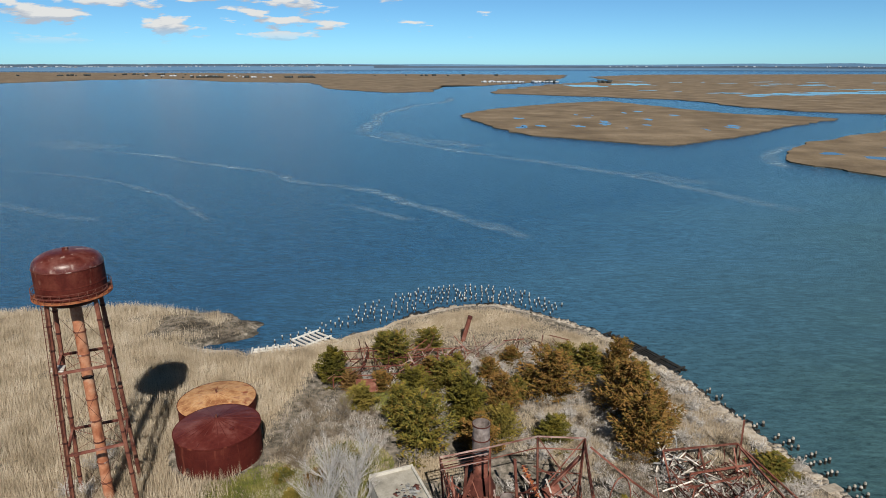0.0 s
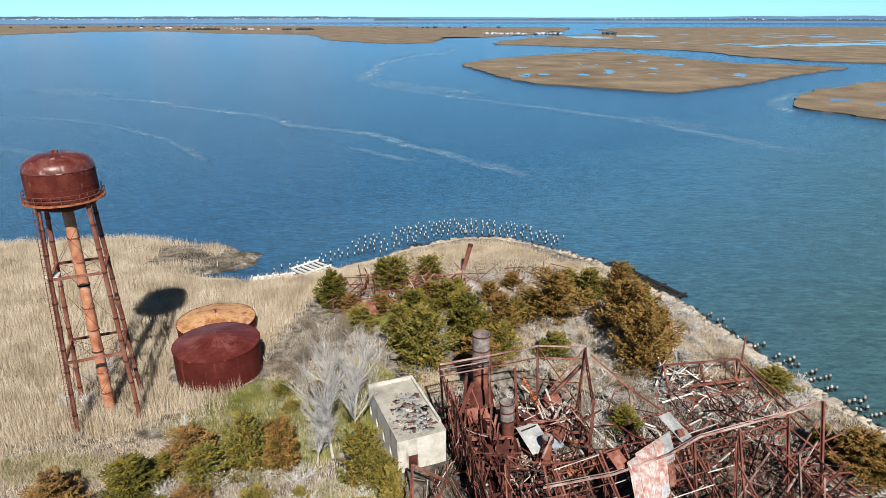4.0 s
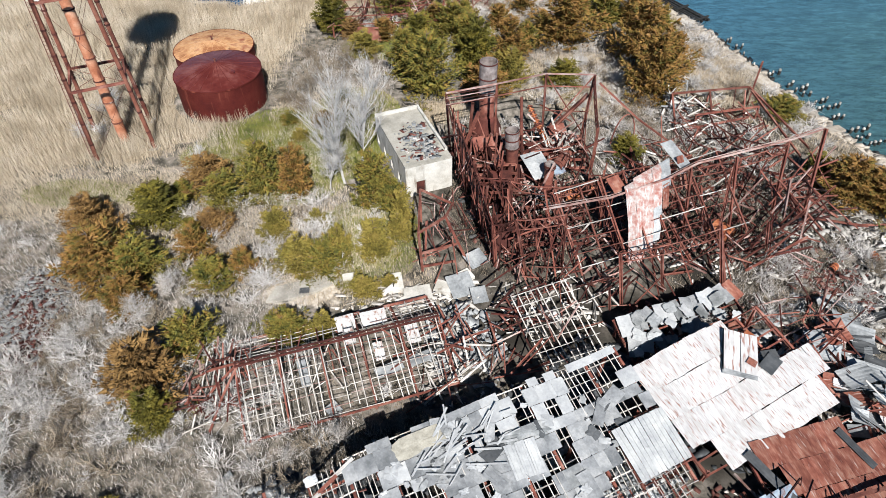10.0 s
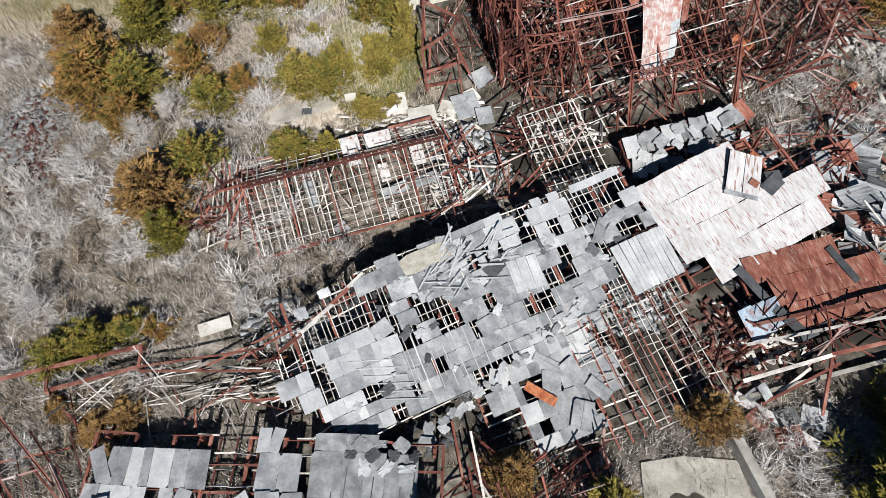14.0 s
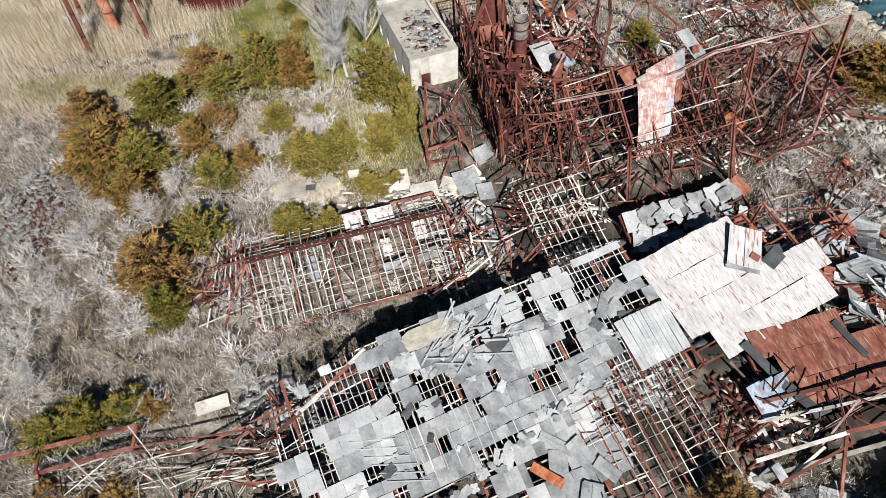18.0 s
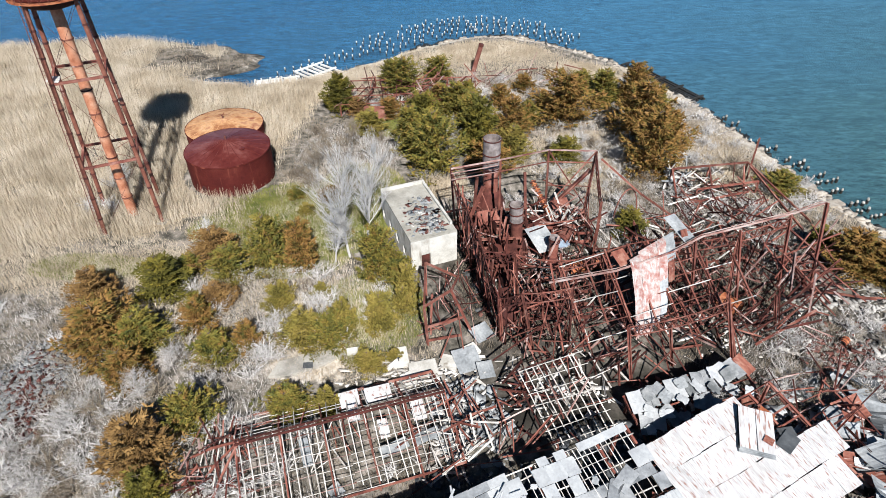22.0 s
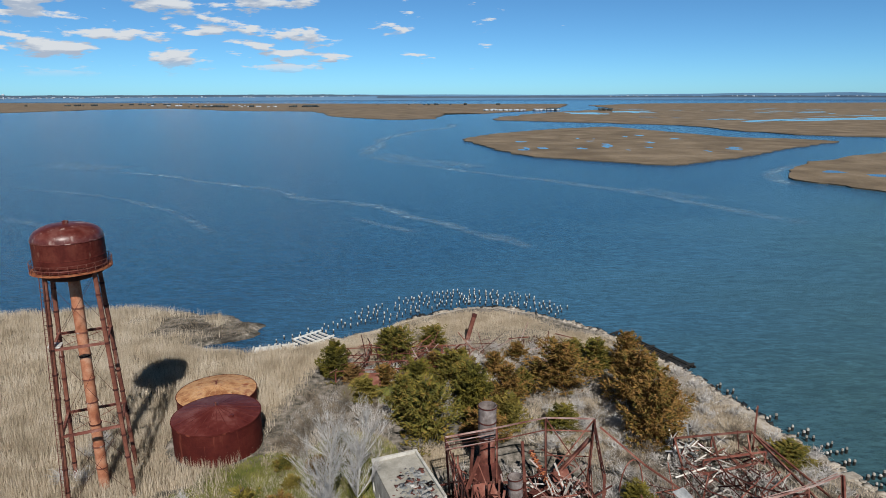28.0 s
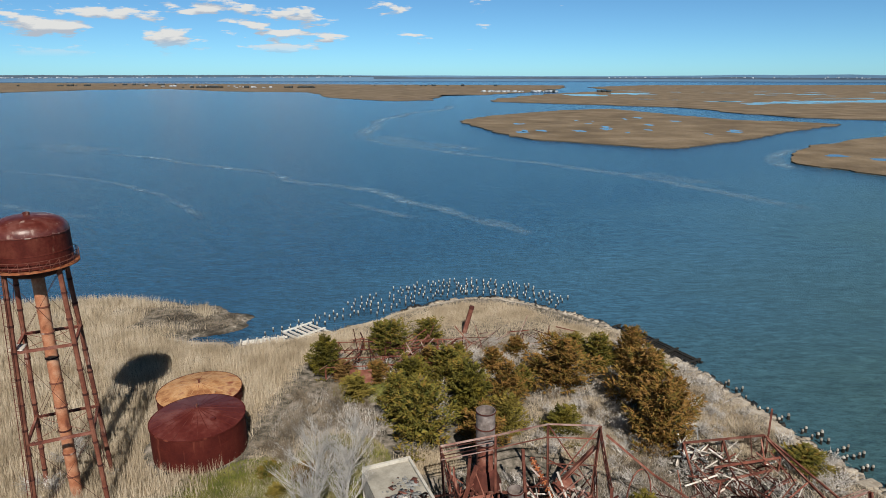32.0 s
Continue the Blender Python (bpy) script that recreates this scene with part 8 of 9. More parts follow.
tangle(b_ruin, [(-20, 98), (4, 99), (5, 111), (-19, 110)], 130, (0.2, 3.4), (1.5, 5), 97, RUSTS, (0.1, 0.22), 0.35)
tangle(b_ruin, [(4, 104), (26, 110), (24, 118), (4, 113)], 46, (0.1, 1.2), (2, 7), 98, RUSTS, (0.1, 0.2), 0.15)
for x, y, z, w, h in ((-13.0, 96.6, 3.2, 3.4, 2.2), (-12.4, 97.4, 2.2, 2.6, 1.6)):
    put("wall_sheet", sheet_mesh(RUST_SHEET, 8, 0.02, "curl"), b_ruin, Matrix.Translation((x, y, z)) @ Matrix.Rotation(0.9, 4, "X") @ Matrix.Diagonal((w, h, 1, 1)))
lean = thing("leaning_steel_pipe", (4.0, 117.8, gz(4, 117.8)), "leaning rusted steel pipe standing in reeds", "steel pipe")
bar(lean, "pipe", (4.0, 117.8, gz(4, 117.8) - 0.5), (5.6, 117.6, 7.0), 0.9, RUST, "tube")
bar(lean, "end_collar", (5.5, 117.6, 6.6), (5.62, 117.6, 7.1), 1.0, RUST_DARK, "tube")

# ---- right of the white roof and the near yard ----
yard = thing("crumpled_sheet_pile", (36, 34, gz(36, 34)), "pile of crumpled grey sheets, felt and broken boards", "scrap heap")
y_rnd = random.Random(13)
for k in range(46):
    x, y = y_rnd.uniform(33.2, 42), y_rnd.uniform(26.5, 40)
    mt = y_rnd.choice((GREY_SHEET, GREY_SHEET, DARK_SHEET, WHITE_SHEET, GREY_SHEET, RUST_SHEET))
    put("crumpled_sheet", sheet_mesh(mt, 5, 0.14, "curl"), yard, Matrix.Translation((x, y, gz(x, y) + y_rnd.uniform(0.3, 2.0) * (1 if x < 37 else 0.6))) @ Matrix.Rotation(y_rnd.uniform(1.1, 1.9), 4, "Z") @ Matrix.Rotation(y_rnd.gauss(0, 0.35), 4, "X") @ Matrix.Rotation(y_rnd.gauss(0, 0.3), 4, "Y") @ Matrix.Diagonal((y_rnd.uniform(0.8, 2.4), y_rnd.uniform(1.2, 3.4), 1, 1)))
tangle(yard, [(31, 33), (36, 33), (37, 41), (30, 40)], 44, (0.3, 3.4), (2, 5), 99, RUSTS, (0.1, 0.2), 0.25)
tangle(yard, [(33, 22), (42, 24), (42, 31), (34, 30)], 34, (0.2, 2.0), (2, 5), 100, ((None, 3), (BLEACHED, 2), (RUST_ORANGE, 1)), (0.1, 0.22), 0.25)
s_yard = thing("south_shed_frame", (28, 15, gz(28, 15)), "broken red shed frame with a pale beam over a dark trench", "steel ruin")
for p, q, w, m in (((22, 14.4, 3.2), (29.2, 16.4, 3.6), 0.26, BLEACHED), ((29, 16.4, 3.6), (36, 18.0, 3.6), 0.26, RUST), ((22, 13.4, 1.9), (36, 17.0, 2.1), 0.3, CONCRETE), ((29.2, 16.6, 3.6), (27.4, 10.6, 1.6), 0.22, RUST), ((22.8, 12.6, 1.7), (29.6, 15.8, 3.4), 0.2, RUST), ((24, 19, 3.2), (37, 22, 3.6), 0.24, RUST), ((23, 17.4, 3.0), (36, 20, 3.3), 0.2, BLEACHED), ((24.2, 13.2, 1.6), (27.6, 15.6, 2.8), 0.2, BLEACHED)):
    bar(s_yard, "beam", p, q, w, m, "channel")
for x, y, z in ((22, 14.4, 3.2), (29.2, 16.5, 3.6), (36, 18, 3.6), (24, 19, 3.2), (36.6, 22, 3.6), (23, 17.4, 3.0)):
    stand(s_yard, Vector((x, y, z)), None, 0.2)
tangle(s_yard, [(20, 15.5), (36, 18), (36, 22), (21, 21)], 60, (0.1, 2.2), (1.5, 5), 101, RUSTS, (0.09, 0.2), 0.25)
for k in range(5):
    put("white_board", sheet_mesh(WHITE_SHEET, 3, 0.03, "curl"), s_yard, Matrix.Translation((22.3 + 1.05 * k, 13.3 - 0.75 * k, gz(24, 12) + 0.35)) @ Matrix.Rotation(-0.62, 4, "Z") @ Matrix.Rotation(0.15, 4, "X") @ Matrix.Diagonal((1.35, 0.8, 1, 1)))
for k in range(12):
    x, y = y_rnd.uniform(23, 29), y_rnd.uniform(9.5, 15)
    put("scrap_sheet", sheet_mesh(y_rnd.choice((RUST_SHEET, DARK_SHEET, GREY_SHEET)), 4, 0.08, "curl"), s_yard, Matrix.Translation((x, y, gz(x, y) + y_rnd.uniform(0.15, 0.6))) @ Matrix.Rotation(y_rnd.random() * 3, 4, "Z") @ Matrix.Rotation(y_rnd.gauss(0, 0.2), 4, "X") @ Matrix.Diagonal((y_rnd.uniform(0.7, 1.8), y_rnd.uniform(1, 2.4), 1, 1)))
tangle(s_yard, [(7, 5), (11.5, 5), (12, 10.5), (8, 10)], 22, (0.2, 2.4), (2, 6), 102, RUSTS, (0.1, 0.2), 0.2)
tangle(s_yard, [(-2, 3), (9, 3), (9, 9), (0, 9)], 44, (0.2, 2.6), (2, 6), 103, ((None, 4), (RUST_DARK, 3), (BLEACHED, 2)), (0.1, 0.2), 0.2)


def slab(name, pts, z0, z1, mat, label, category, bevel=0.04):
    t = thing(name, (pts[0][0], pts[0][1], z0), label, category)
    bm = bmesh.new()
    lo = [bm.verts.new((x, y, z0)) for x, y in pts]
    hi = [bm.verts.new((x, y, z1)) for x, y in pts]
    bm.faces.new(lo[::-1])
    bm.faces.new(hi)
    for i in range(len(pts)):
        j = (i + 1) % len(pts)
        bm.faces.new((lo[i], lo[j], hi[j], hi[i]))
    bmesh.ops.recalc_face_normals(bm, faces=bm.faces[:])
    bmesh.ops.bevel(bm, geom=bm.edges[:], offset=bevel, segments=1)
    part("body", bm, mat, t)
    return t


slab("concrete_wall", [(20.2, 11.2), (20.9, 11.4), (23.2, 4.4), (22.5, 4.2)], 1.0, 2.9, CONCRETE, "long low concrete wall in the yard", "wall")
slab("concrete_floor", [(13.6, 2.0), (13.9, 8.7), (17, 9.2), (21.0, 8.9), (22.2, 2.0)], 1.2, 1.72, ROOF_SAND, "stained concrete floor with a puddle", "floor slab")
slab("concrete_floor", [(-18.3, 41.0), (-17.6, 43.0), (-11.6, 45.0), (-11.0, 44.0), (-13.4, 42.4), (-16.2, 41.2)], 1.2, 1.78, CONCRETE, "pale cracked concrete slab in the scrub", "floor slab")
WET_FLOOR = material("wet_dirty_concrete", [(0.035, 0.031, 0.024), (0.055, 0.05, 0.04), (0.08, 0.073, 0.06)], 0.6, 0.42, 0, 0.1, 5, vary=0.0)
bm = bmesh.new()
bm.faces.new([bm.verts.new((16.4 + (2.5 + 0.6 * math.sin(a * 3 + 1) + 0.35 * math.sin(a * 5)) * math.cos(a), 4.6 + (1.9 + 0.5 * math.sin(a * 2) + 0.3 * math.sin(a * 7 + 2)) * math.sin(a), 1.728)) for a in [i * math.tau / 48 for i in range(48)]])
me = bpy.data.meshes.new("puddle")
bm.to_mesh(me)
bm.free()
me.materials.append(WET_FLOOR)
tagged(new("puddle", me), "dark wet puddle stain on the concrete floor", "puddle")
for k, (x, y, w, l, a) in enumerate(((-5.4, 43.4, 1.6, 2.4, 0.2), (-3.0, 41.9, 2.8, 1.8, 0.25), (-0.4, 42.8, 1.8, 1.6, -0.3), (-10.2, 44.2, 1.4, 0.7, 0.2), (-4.4, 40.6, 1.2, 1.5, 0.5), (1.8, 44.4, 1.6, 1.4, 0.6), (-19.4, 19.2, 2.6, 1.0, 0.35), (-14.6, 42.4, 1.0, 0.7, 0.1))):
    t = thing("wall_slab", (x, y, gz(x, y)), "fallen pale masonry slab lying in the scrub", "masonry slab", "fallen slabs")
    bm = bmesh.new()
    bmesh.ops.create_cube(bm, size=1)
    bmesh.ops.scale(bm, vec=(w, l, 0.4), verts=bm.verts)
    bmesh.ops.bevel(bm, geom=bm.edges[:], offset=0.05, segments=1)
    part("block", bm, WHITEWASH if k != 7 else DARK_SHEET, t, Matrix.Translation((x, y, gz(x, y) + 0.25)) @ Matrix.Rotation(a, 4, "Z") @ Matrix.Rotation(0.09, 4, "X"))


# ---- rubble ----


def rubble(name, spots, n, mat, size, seed, label, flat=0.6, long=1.6):
    rnd = random.Random(seed)
    mats = []
    for k in range(n):
        cx, cy, rx, ry = rnd.choice(spots)
        x, y = cx + rx * rnd.uniform(-1, 1) * rnd.random() ** 0.4, cy + ry * rnd.uniform(-1, 1) * rnd.random() ** 0.4
        s = rnd.uniform(*size) * (1 if rnd.random() < 0.85 else 1.7)
        mats.append(Matrix.Translation((x, y, gz(x, y) + s * 0.25 * flat + rnd.random() * 0.25)) @ Matrix.Rotation(rnd.random() * 6.3, 4, "Z") @ Matrix.Rotation(rnd.gauss(0, 0.3), 4, "X") @ Matrix.Rotation(rnd.gauss(0, 0.3), 4, "Y") @ Matrix.Diagonal((s * rnd.uniform(0.8, long), s, s * flat * rnd.uniform(0.4, 1), 1)))
    return box_cloud(name, mats, mat, label, "rubble")


rubble("masonry_rubble", [(46, 51, 5, 4), (47, 49, 4, 5), (40, 39, 4, 5), (44, 43, 4, 4), (40, 52, 3, 4), (33, 73, 5, 3)], 800, RUBBLE, (0.12, 0.36), 1, "heaps of pale broken masonry", 0.22, 4.0)
rubble("board_litter", [(36, 70, 6, 5), (10, 62, 7, 5), (8, 40, 8, 4), (30, 47, 8, 4), (26, 36, 8, 3), (-4, 41, 8, 2.5), (0, 34, 4, 5), (36, 30, 5, 6), (25, 19, 4, 3)], 1100, BLEACHED, (0.12, 0.3), 2, "pale splintered boards strewn about", 0.25, 7)
rubble("red_scrap", [(10, 55, 9, 11), (28, 52, 10, 7), (36, 62, 8, 8), (24, 38, 8, 3), (22, 18, 6, 4), (40, 44, 5, 5)], 1300, BRICK_DUST, (0.1, 0.34), 3, "rusty scrap and red rubble", 0.4, 3)
rubble("rusty_scrap", [(-41.5, 40, 3.6, 6), (-40, 36, 2.5, 5)], 420, RUST_DARK, (0.1, 0.32), 6, "dark rusty scrap lying in the scrub", 0.35, 3)
rubble("slate_scrap", [(-41.5, 40, 4.2, 6.5)], 900, SMOKE_FELT, (0.1, 0.36), 8, "grey-blue broken slates and sheet scrap in the scrub", 0.15, 2.4)
rubble("grey_scrap", [(2, 36, 4, 5), (24, 36, 8, 4), (36, 38, 5, 5), (2, 24, 9, 3), (14, 22, 5, 4), (-12, 20, 6, 3)], 1300, GREY_SHEET, (0.2, 0.6), 4, "grey scraps of sheet and felt", 0.12, 2.2)
# black felt scrap, much of it added where the ruins' shade should be darker
rubble("dark_scrap", [(6, 28, 10, 3), (-8, 21, 7, 3), (14, 33, 5, 3), (8, 56, 8, 9), (24, 36, 6, 3), (0, 15, 10, 6), (24, 28, 7, 6)], 1300, DARK_SHEET, (0.2, 0.7), 5, "black felt and dark scrap that deepens the ruins' shade", 0.15, 2.2)

# ---- shore: pilings, cribs, stones ----


def make_pilings():
    base = thing("piling", (0, 0, 0), "old timber piling with a whitened top in the bay", "piling", "pilings along the shore")
    part("wet_foot", lathe([(0.13, -1.4), (0.14, 0.5)], 8), PILE_WET, base, None, "black wet foot")
    part("shaft", lathe([(0.14, 0.5), (0.13, 0.76)], 8), PILE_WOOD, base)
    part("cap", lathe([(0.13, 0.76), (0.135, 0.88), (0.1, 0.94), (0.0, 0.96)], 8), PILE_CAP, base, None, "bird-whitened top")
    dark = thing("piling", (0, 0, 0), "short black timber piling with a grey top", "piling", "pilings along the shore")
    part("wet_foot", lathe([(0.2, -1.4), (0.2, 0.55)], 9), PILE_WET, dark, None, "black wet foot")
    part("shaft", lathe([(0.2, 0.55), (0.17, 0.75), (0.12, 0.82), (0.0, 0.84)], 9), PILE_WOOD, dark)
    rnd = random.Random(21)
    first = {0: True, 1: True}

    def place(x, y, kind):
        src = (base, dark)[kind]
        s = rnd.uniform(0.75, 1.2)
        m = Matrix.Translation((x, y, 0)) @ Matrix.Rotation(rnd.random() * 6, 4, "Z") @ Matrix.Rotation(rnd.gauss(0, 0.06), 4, "X") @ Matrix.Diagonal((s, s, rnd.uniform(0.8, 1.3), 1))
        if first[kind]:
            src.matrix_basis = m
            first[kind] = False
        else:
            ob = copy_thing(src, Matrix.Identity(4))
            ob.matrix_basis = m

    # rows round the point, in lines running out from the shore
    curve = [(-34, 117.5), (-27, 125.5), (-18, 132.5), (-10, 141), (-2, 146), (5, 148.5), (13, 148), (20, 142.8), (27, 137), (33, 130.5), (37.5, 123.5)]
    for k in range(46):
        f = k / 57 * (len(curve) - 1)
        i = min(int(f), len(curve) - 2)
        x, y = (curve[i][c] + (curve[i + 1][c] - curve[i][c]) * (f - i) for c in (0, 1))
        dx, dy = curve[i + 1][0] - curve[i][0], curve[i + 1][1] - curve[i][1]
        L = math.hypot(dx, dy)
        nx, ny = -dy / L, dx / L
        rows = 3 if i < 2 else (6 if i < 7 else 4)
        for j in range(rows):
            if rnd.random() < 0.12:
                continue
            s = (j - rows / 2 + 0.7) * 1.9 + rnd.gauss(0, 0.2)
            px, py = x + nx * s + rnd.gauss(0, 0.2), y + ny * s + rnd.gauss(0, 0.2)
            if shore_distance(px, py) < -0.5:
                place(px, py, 0)
    # short rows off the east bank
    for x, y, n in ((46.4, 99.5, 2), (47.4, 97.0, 2), (47.6, 94.6, 2), (48.3, 91.0, 2), (48.6, 88.0, 4), (51.2, 85.3, 3), (51.0, 83.6, 4), (51.6, 82.0, 3), (52.4, 80.0, 4), (52.9, 78.4, 5), (54.0, 76.0, 3), (55.2, 73.0, 4), (55.2, 71.2, 3), (56.2, 69.8, 4), (58.0, 66.5, 4), (60.5, 62.5, 4), (63, 58.5, 4)):
        for j in range(n):
            if rnd.random() < 0.93:
                place(x + 0.92 * j + rnd.gauss(0, 0.12), y + 0.26 * j + rnd.gauss(0, 0.14), 1)


make_pilings()


def crib(name, x, y, az, long_n, cross_n, L, W, mat, label):
    t = thing(name, (x, y, 0.0), label, "timber crib")
    rnd = random.Random(int(x * 10))
    m = Matrix.Translation((x, y, max(0.0, gz(x, y) - 0.15) * (mat is PILE_CAP))) @ Matrix.Rotation(radians(az), 4, "Z")
    for i in range(long_n):
        v = W * (i / (long_n - 1) - 0.5)
        bar(t, "long_timber", m @ Vector((-L / 2 + rnd.gauss(0, 0.4), v, 0.35 + rnd.gauss(0, 0.06))), m @ Vector((L / 2 + rnd.gauss(0, 0.4), v + rnd.gauss(0, 0.15), 0.4)), 0.34, mat, "box")
    for i in range(cross_n):
        u = L * (i / (cross_n - 1) - 0.5)
        bar(t, "cross_timber", m @ Vector((u, -W / 2 - 0.4, 0.66)), m @ Vector((u + rnd.gauss(0, 0.3), W / 2 + 0.4, 0.66 + rnd.gauss(0, 0.06))), 0.3, mat, "box")
        for v in (-W / 2, W / 2):
            bar(t, "pile", m @ Vector((u, v, -1.3)), m @ Vector((u, v, 0.55)), 0.3, PILE_WET, "tube")


crib("timber_crib", -25.6, 119.2, -42, 6, 3, 9.0, 6.0, PILE_CAP, "broken bleached timber crib at the water's edge")
crib("timber_crib", -34.0, 115.4, 14, 3, 7, 8.0, 2.4, PILE_CAP, "bleached driftwood crib along the sand")
crib("timber_bulkhead", 41.0, 114.0, -62, 5, 4, 15, 2.6, PILE_WET, "black tarred timber bulkhead along the bank")
crib("timber_bulkhead", 36.5, 121.5, -60, 3, 3, 5, 1.6, PILE_WET, "black timber bulkhead by the cedars")


def shore_stones():
    rnd = random.Random(31)
    mats, dark = [], []
    pts = COAST[12:24]
    for k in range(1300):
        i = rnd.randrange(len(pts) - 1)
        f = rnd.random()
        x = pts[i][0] + (pts[i + 1][0] - pts[i][0]) * f
        y = pts[i][1] + (pts[i + 1][1] - pts[i][1]) * f
        x, y = x - rnd.uniform(-0.5, 3.2) * 0.85, y - rnd.uniform(-0.3, 1.2)
        s = rnd.choice((rnd.uniform(0.12, 0.4), rnd.uniform(0.12, 0.4), rnd.uniform(0.4, 0.85)))
        m = Matrix.Translation((x, y, gz(x, y) + s * 0.12)) @ Matrix.Rotation(rnd.random() * 6, 4, "Z") @ Matrix.Rotation(rnd.gauss(0, 0.25), 4, "X") @ Matrix.Diagonal((s * rnd.uniform(1, 2), s, s * 0.5, 1))
        (mats if shore_distance(x, y) > 0.4 else dark).append(m)
    box_cloud("shore_stones", mats, ROCK, "pale stones and slabs along the bank", "stones")
    box_cloud("wet_stones", dark, PILE_WET, "black wet stones at the waterline", "stones")


shore_stones()
for k, (x, y, w, l) in enumerate(((47.6, 84.5, 3.4, 2.2), (46.6, 88.5, 2.8, 1.4), (50.6, 77, 3.0, 1.6), (45.4, 92, 2.6, 1.2), (52.5, 72.5, 3.2, 1.4))):
    t = thing("shore_slab", (x, y, gz(x, y)), "large pale broken concrete slab on the bank", "concrete slab", "shore slabs")
    bm = bmesh.new()
    bmesh.ops.create_cube(bm, size=1)
    bmesh.ops.scale(bm, vec=(w, l, 0.5), verts=bm.verts)
    bmesh.ops.bevel(bm, geom=bm.edges[:], offset=0.12, segments=1)
    part("block", bm, ROCK, t, Matrix.Translation((x, y, gz(x, y) + 0.2)) @ Matrix.Rotation(-0.8 + 0.3 * k, 4, "Z") @ Matrix.Rotation(0.12, 4, "Y"))

# ---- bare scrub, dead trees, reeds and grass ----


def twig_mesh(name, seed, mat, stems, height, spread, depth=3, thick=0.02, kids=3):
    """A many-stemmed bare bush or tree of thin tapering twigs, about one metre across before scaling."""
    rnd = random.Random(seed)
    verts, faces = [], []

    def grow(p, d, L, r, level):
        if level == depth:  # a fine twig that runs out to a point
            q = p + d * L
            u = d.cross(Vector((0.3, 0.9, 0.2))).normalized() * r
            v = d.cross(u)
            k = len(verts)
            verts.extend((p + u, p - u * 0.5 + v * 0.87, p - u * 0.5 - v * 0.87, q))
            faces.extend(((k, k + 1, k + 3), (k + 1, k + 2, k + 3), (k + 2, k, k + 3)))
            return
        n = 2
        for i in range(n):
            d = (d + Vector((rnd.gauss(0, 0.16), rnd.gauss(0, 0.16), rnd.gauss(0.03, 0.1)))).normalized()
            q = p + d * L / n
            limb(verts, faces, p, q, r * (1 - 0.3 * i), r * (0.7 - 0.3 * i) + 0.0012, 3)
            p = q
            for k in range(kids if i else max(1, kids - 1)):
                e = (d + Vector((rnd.gauss(0, 0.6), rnd.gauss(0, 0.6), rnd.gauss(0.1, 0.4)))).normalized()
                grow(p, e, L * rnd.uniform(0.45, 0.75), r * 0.55, level + 1)

    for s in range(stems):
        a = rnd.uniform(0, math.tau)
        d = Vector((math.cos(a) * spread * rnd.random(), math.sin(a) * spread * rnd.random(), 1)).normalized()
        grow(Vector((rnd.gauss(0, 0.06), rnd.gauss(0, 0.06), -0.03)), d, height * rnd.uniform(0.5, 0.8), thick, 1)
    return link_mesh(name, verts, faces, mat)


SHRUBS = [twig_mesh("twig_tangle", 40 + k, SHRUB_TWIG if k < 4 else TWIG_BROWN, 13, 0.55, 1.35, 3, 0.0155, 3) for k in range(6)]
scrub_rnd = random.Random(77)


def shrub(x, y, s, k):
    z = gz(x, y)
    t = thing("bare_shrub", (x, y, z), "leafless grey shrub of fine tangled twigs" if k < 4 else "leafless brown shrub of fine tangled twigs", "shrub", "bare shrubs")
    put("twig_tangle", SHRUBS[k], t, Matrix.Translation((x, y, z)) @ Matrix.Rotation(scrub_rnd.random() * 6.3, 4, "Z") @ Matrix.Diagonal((s * 1.25, s * 1.25, s, 1)))


FAR_SCRUB = {SHRUB_TWIG: [], TWIG_BROWN: []}
SCRUB = [(-36, 22, 12, 14, 84), (-44, 38, 9, 12, 58), (-26, 36, 8, 8, 30), (-30, 30, 8, 10, 26), (-12, 33, 9, 4, 14), (20, 86, 6, 6, 14), (44, 80, 3, 8, 12), (36, 84, 4, 6, 10), (-22, 50, 9, 7, 26), (-13, 50, 6, 5, 10), (-15, 24, 6, 4, 18), (26, 74, 6, 8, 20), (12, 106, 12, 8, 46), (24, 94, 9, 11, 26), (-17, 84, 6, 9, 18), (40, 95, 3.5, 9, 14), (47, 70, 3, 7, 12), (24, 64, 4, 4, 10), (-6, 104, 12, 6, 30), (-19, 77, 4, 4, 5), (14, 80, 5, 4, 8), (39, 43, 7, 6, 26), (30, 38, 6, 3, 6), (25, 9.5, 3, 3, 5), (-46, 74, 5, 4, 6), (38, 66, 5, 5, 8), (8, 71, 9, 2.5, 14), (0, 90, 8, 8, 14), (34, 108, 3, 5, 8)]
alone = 0
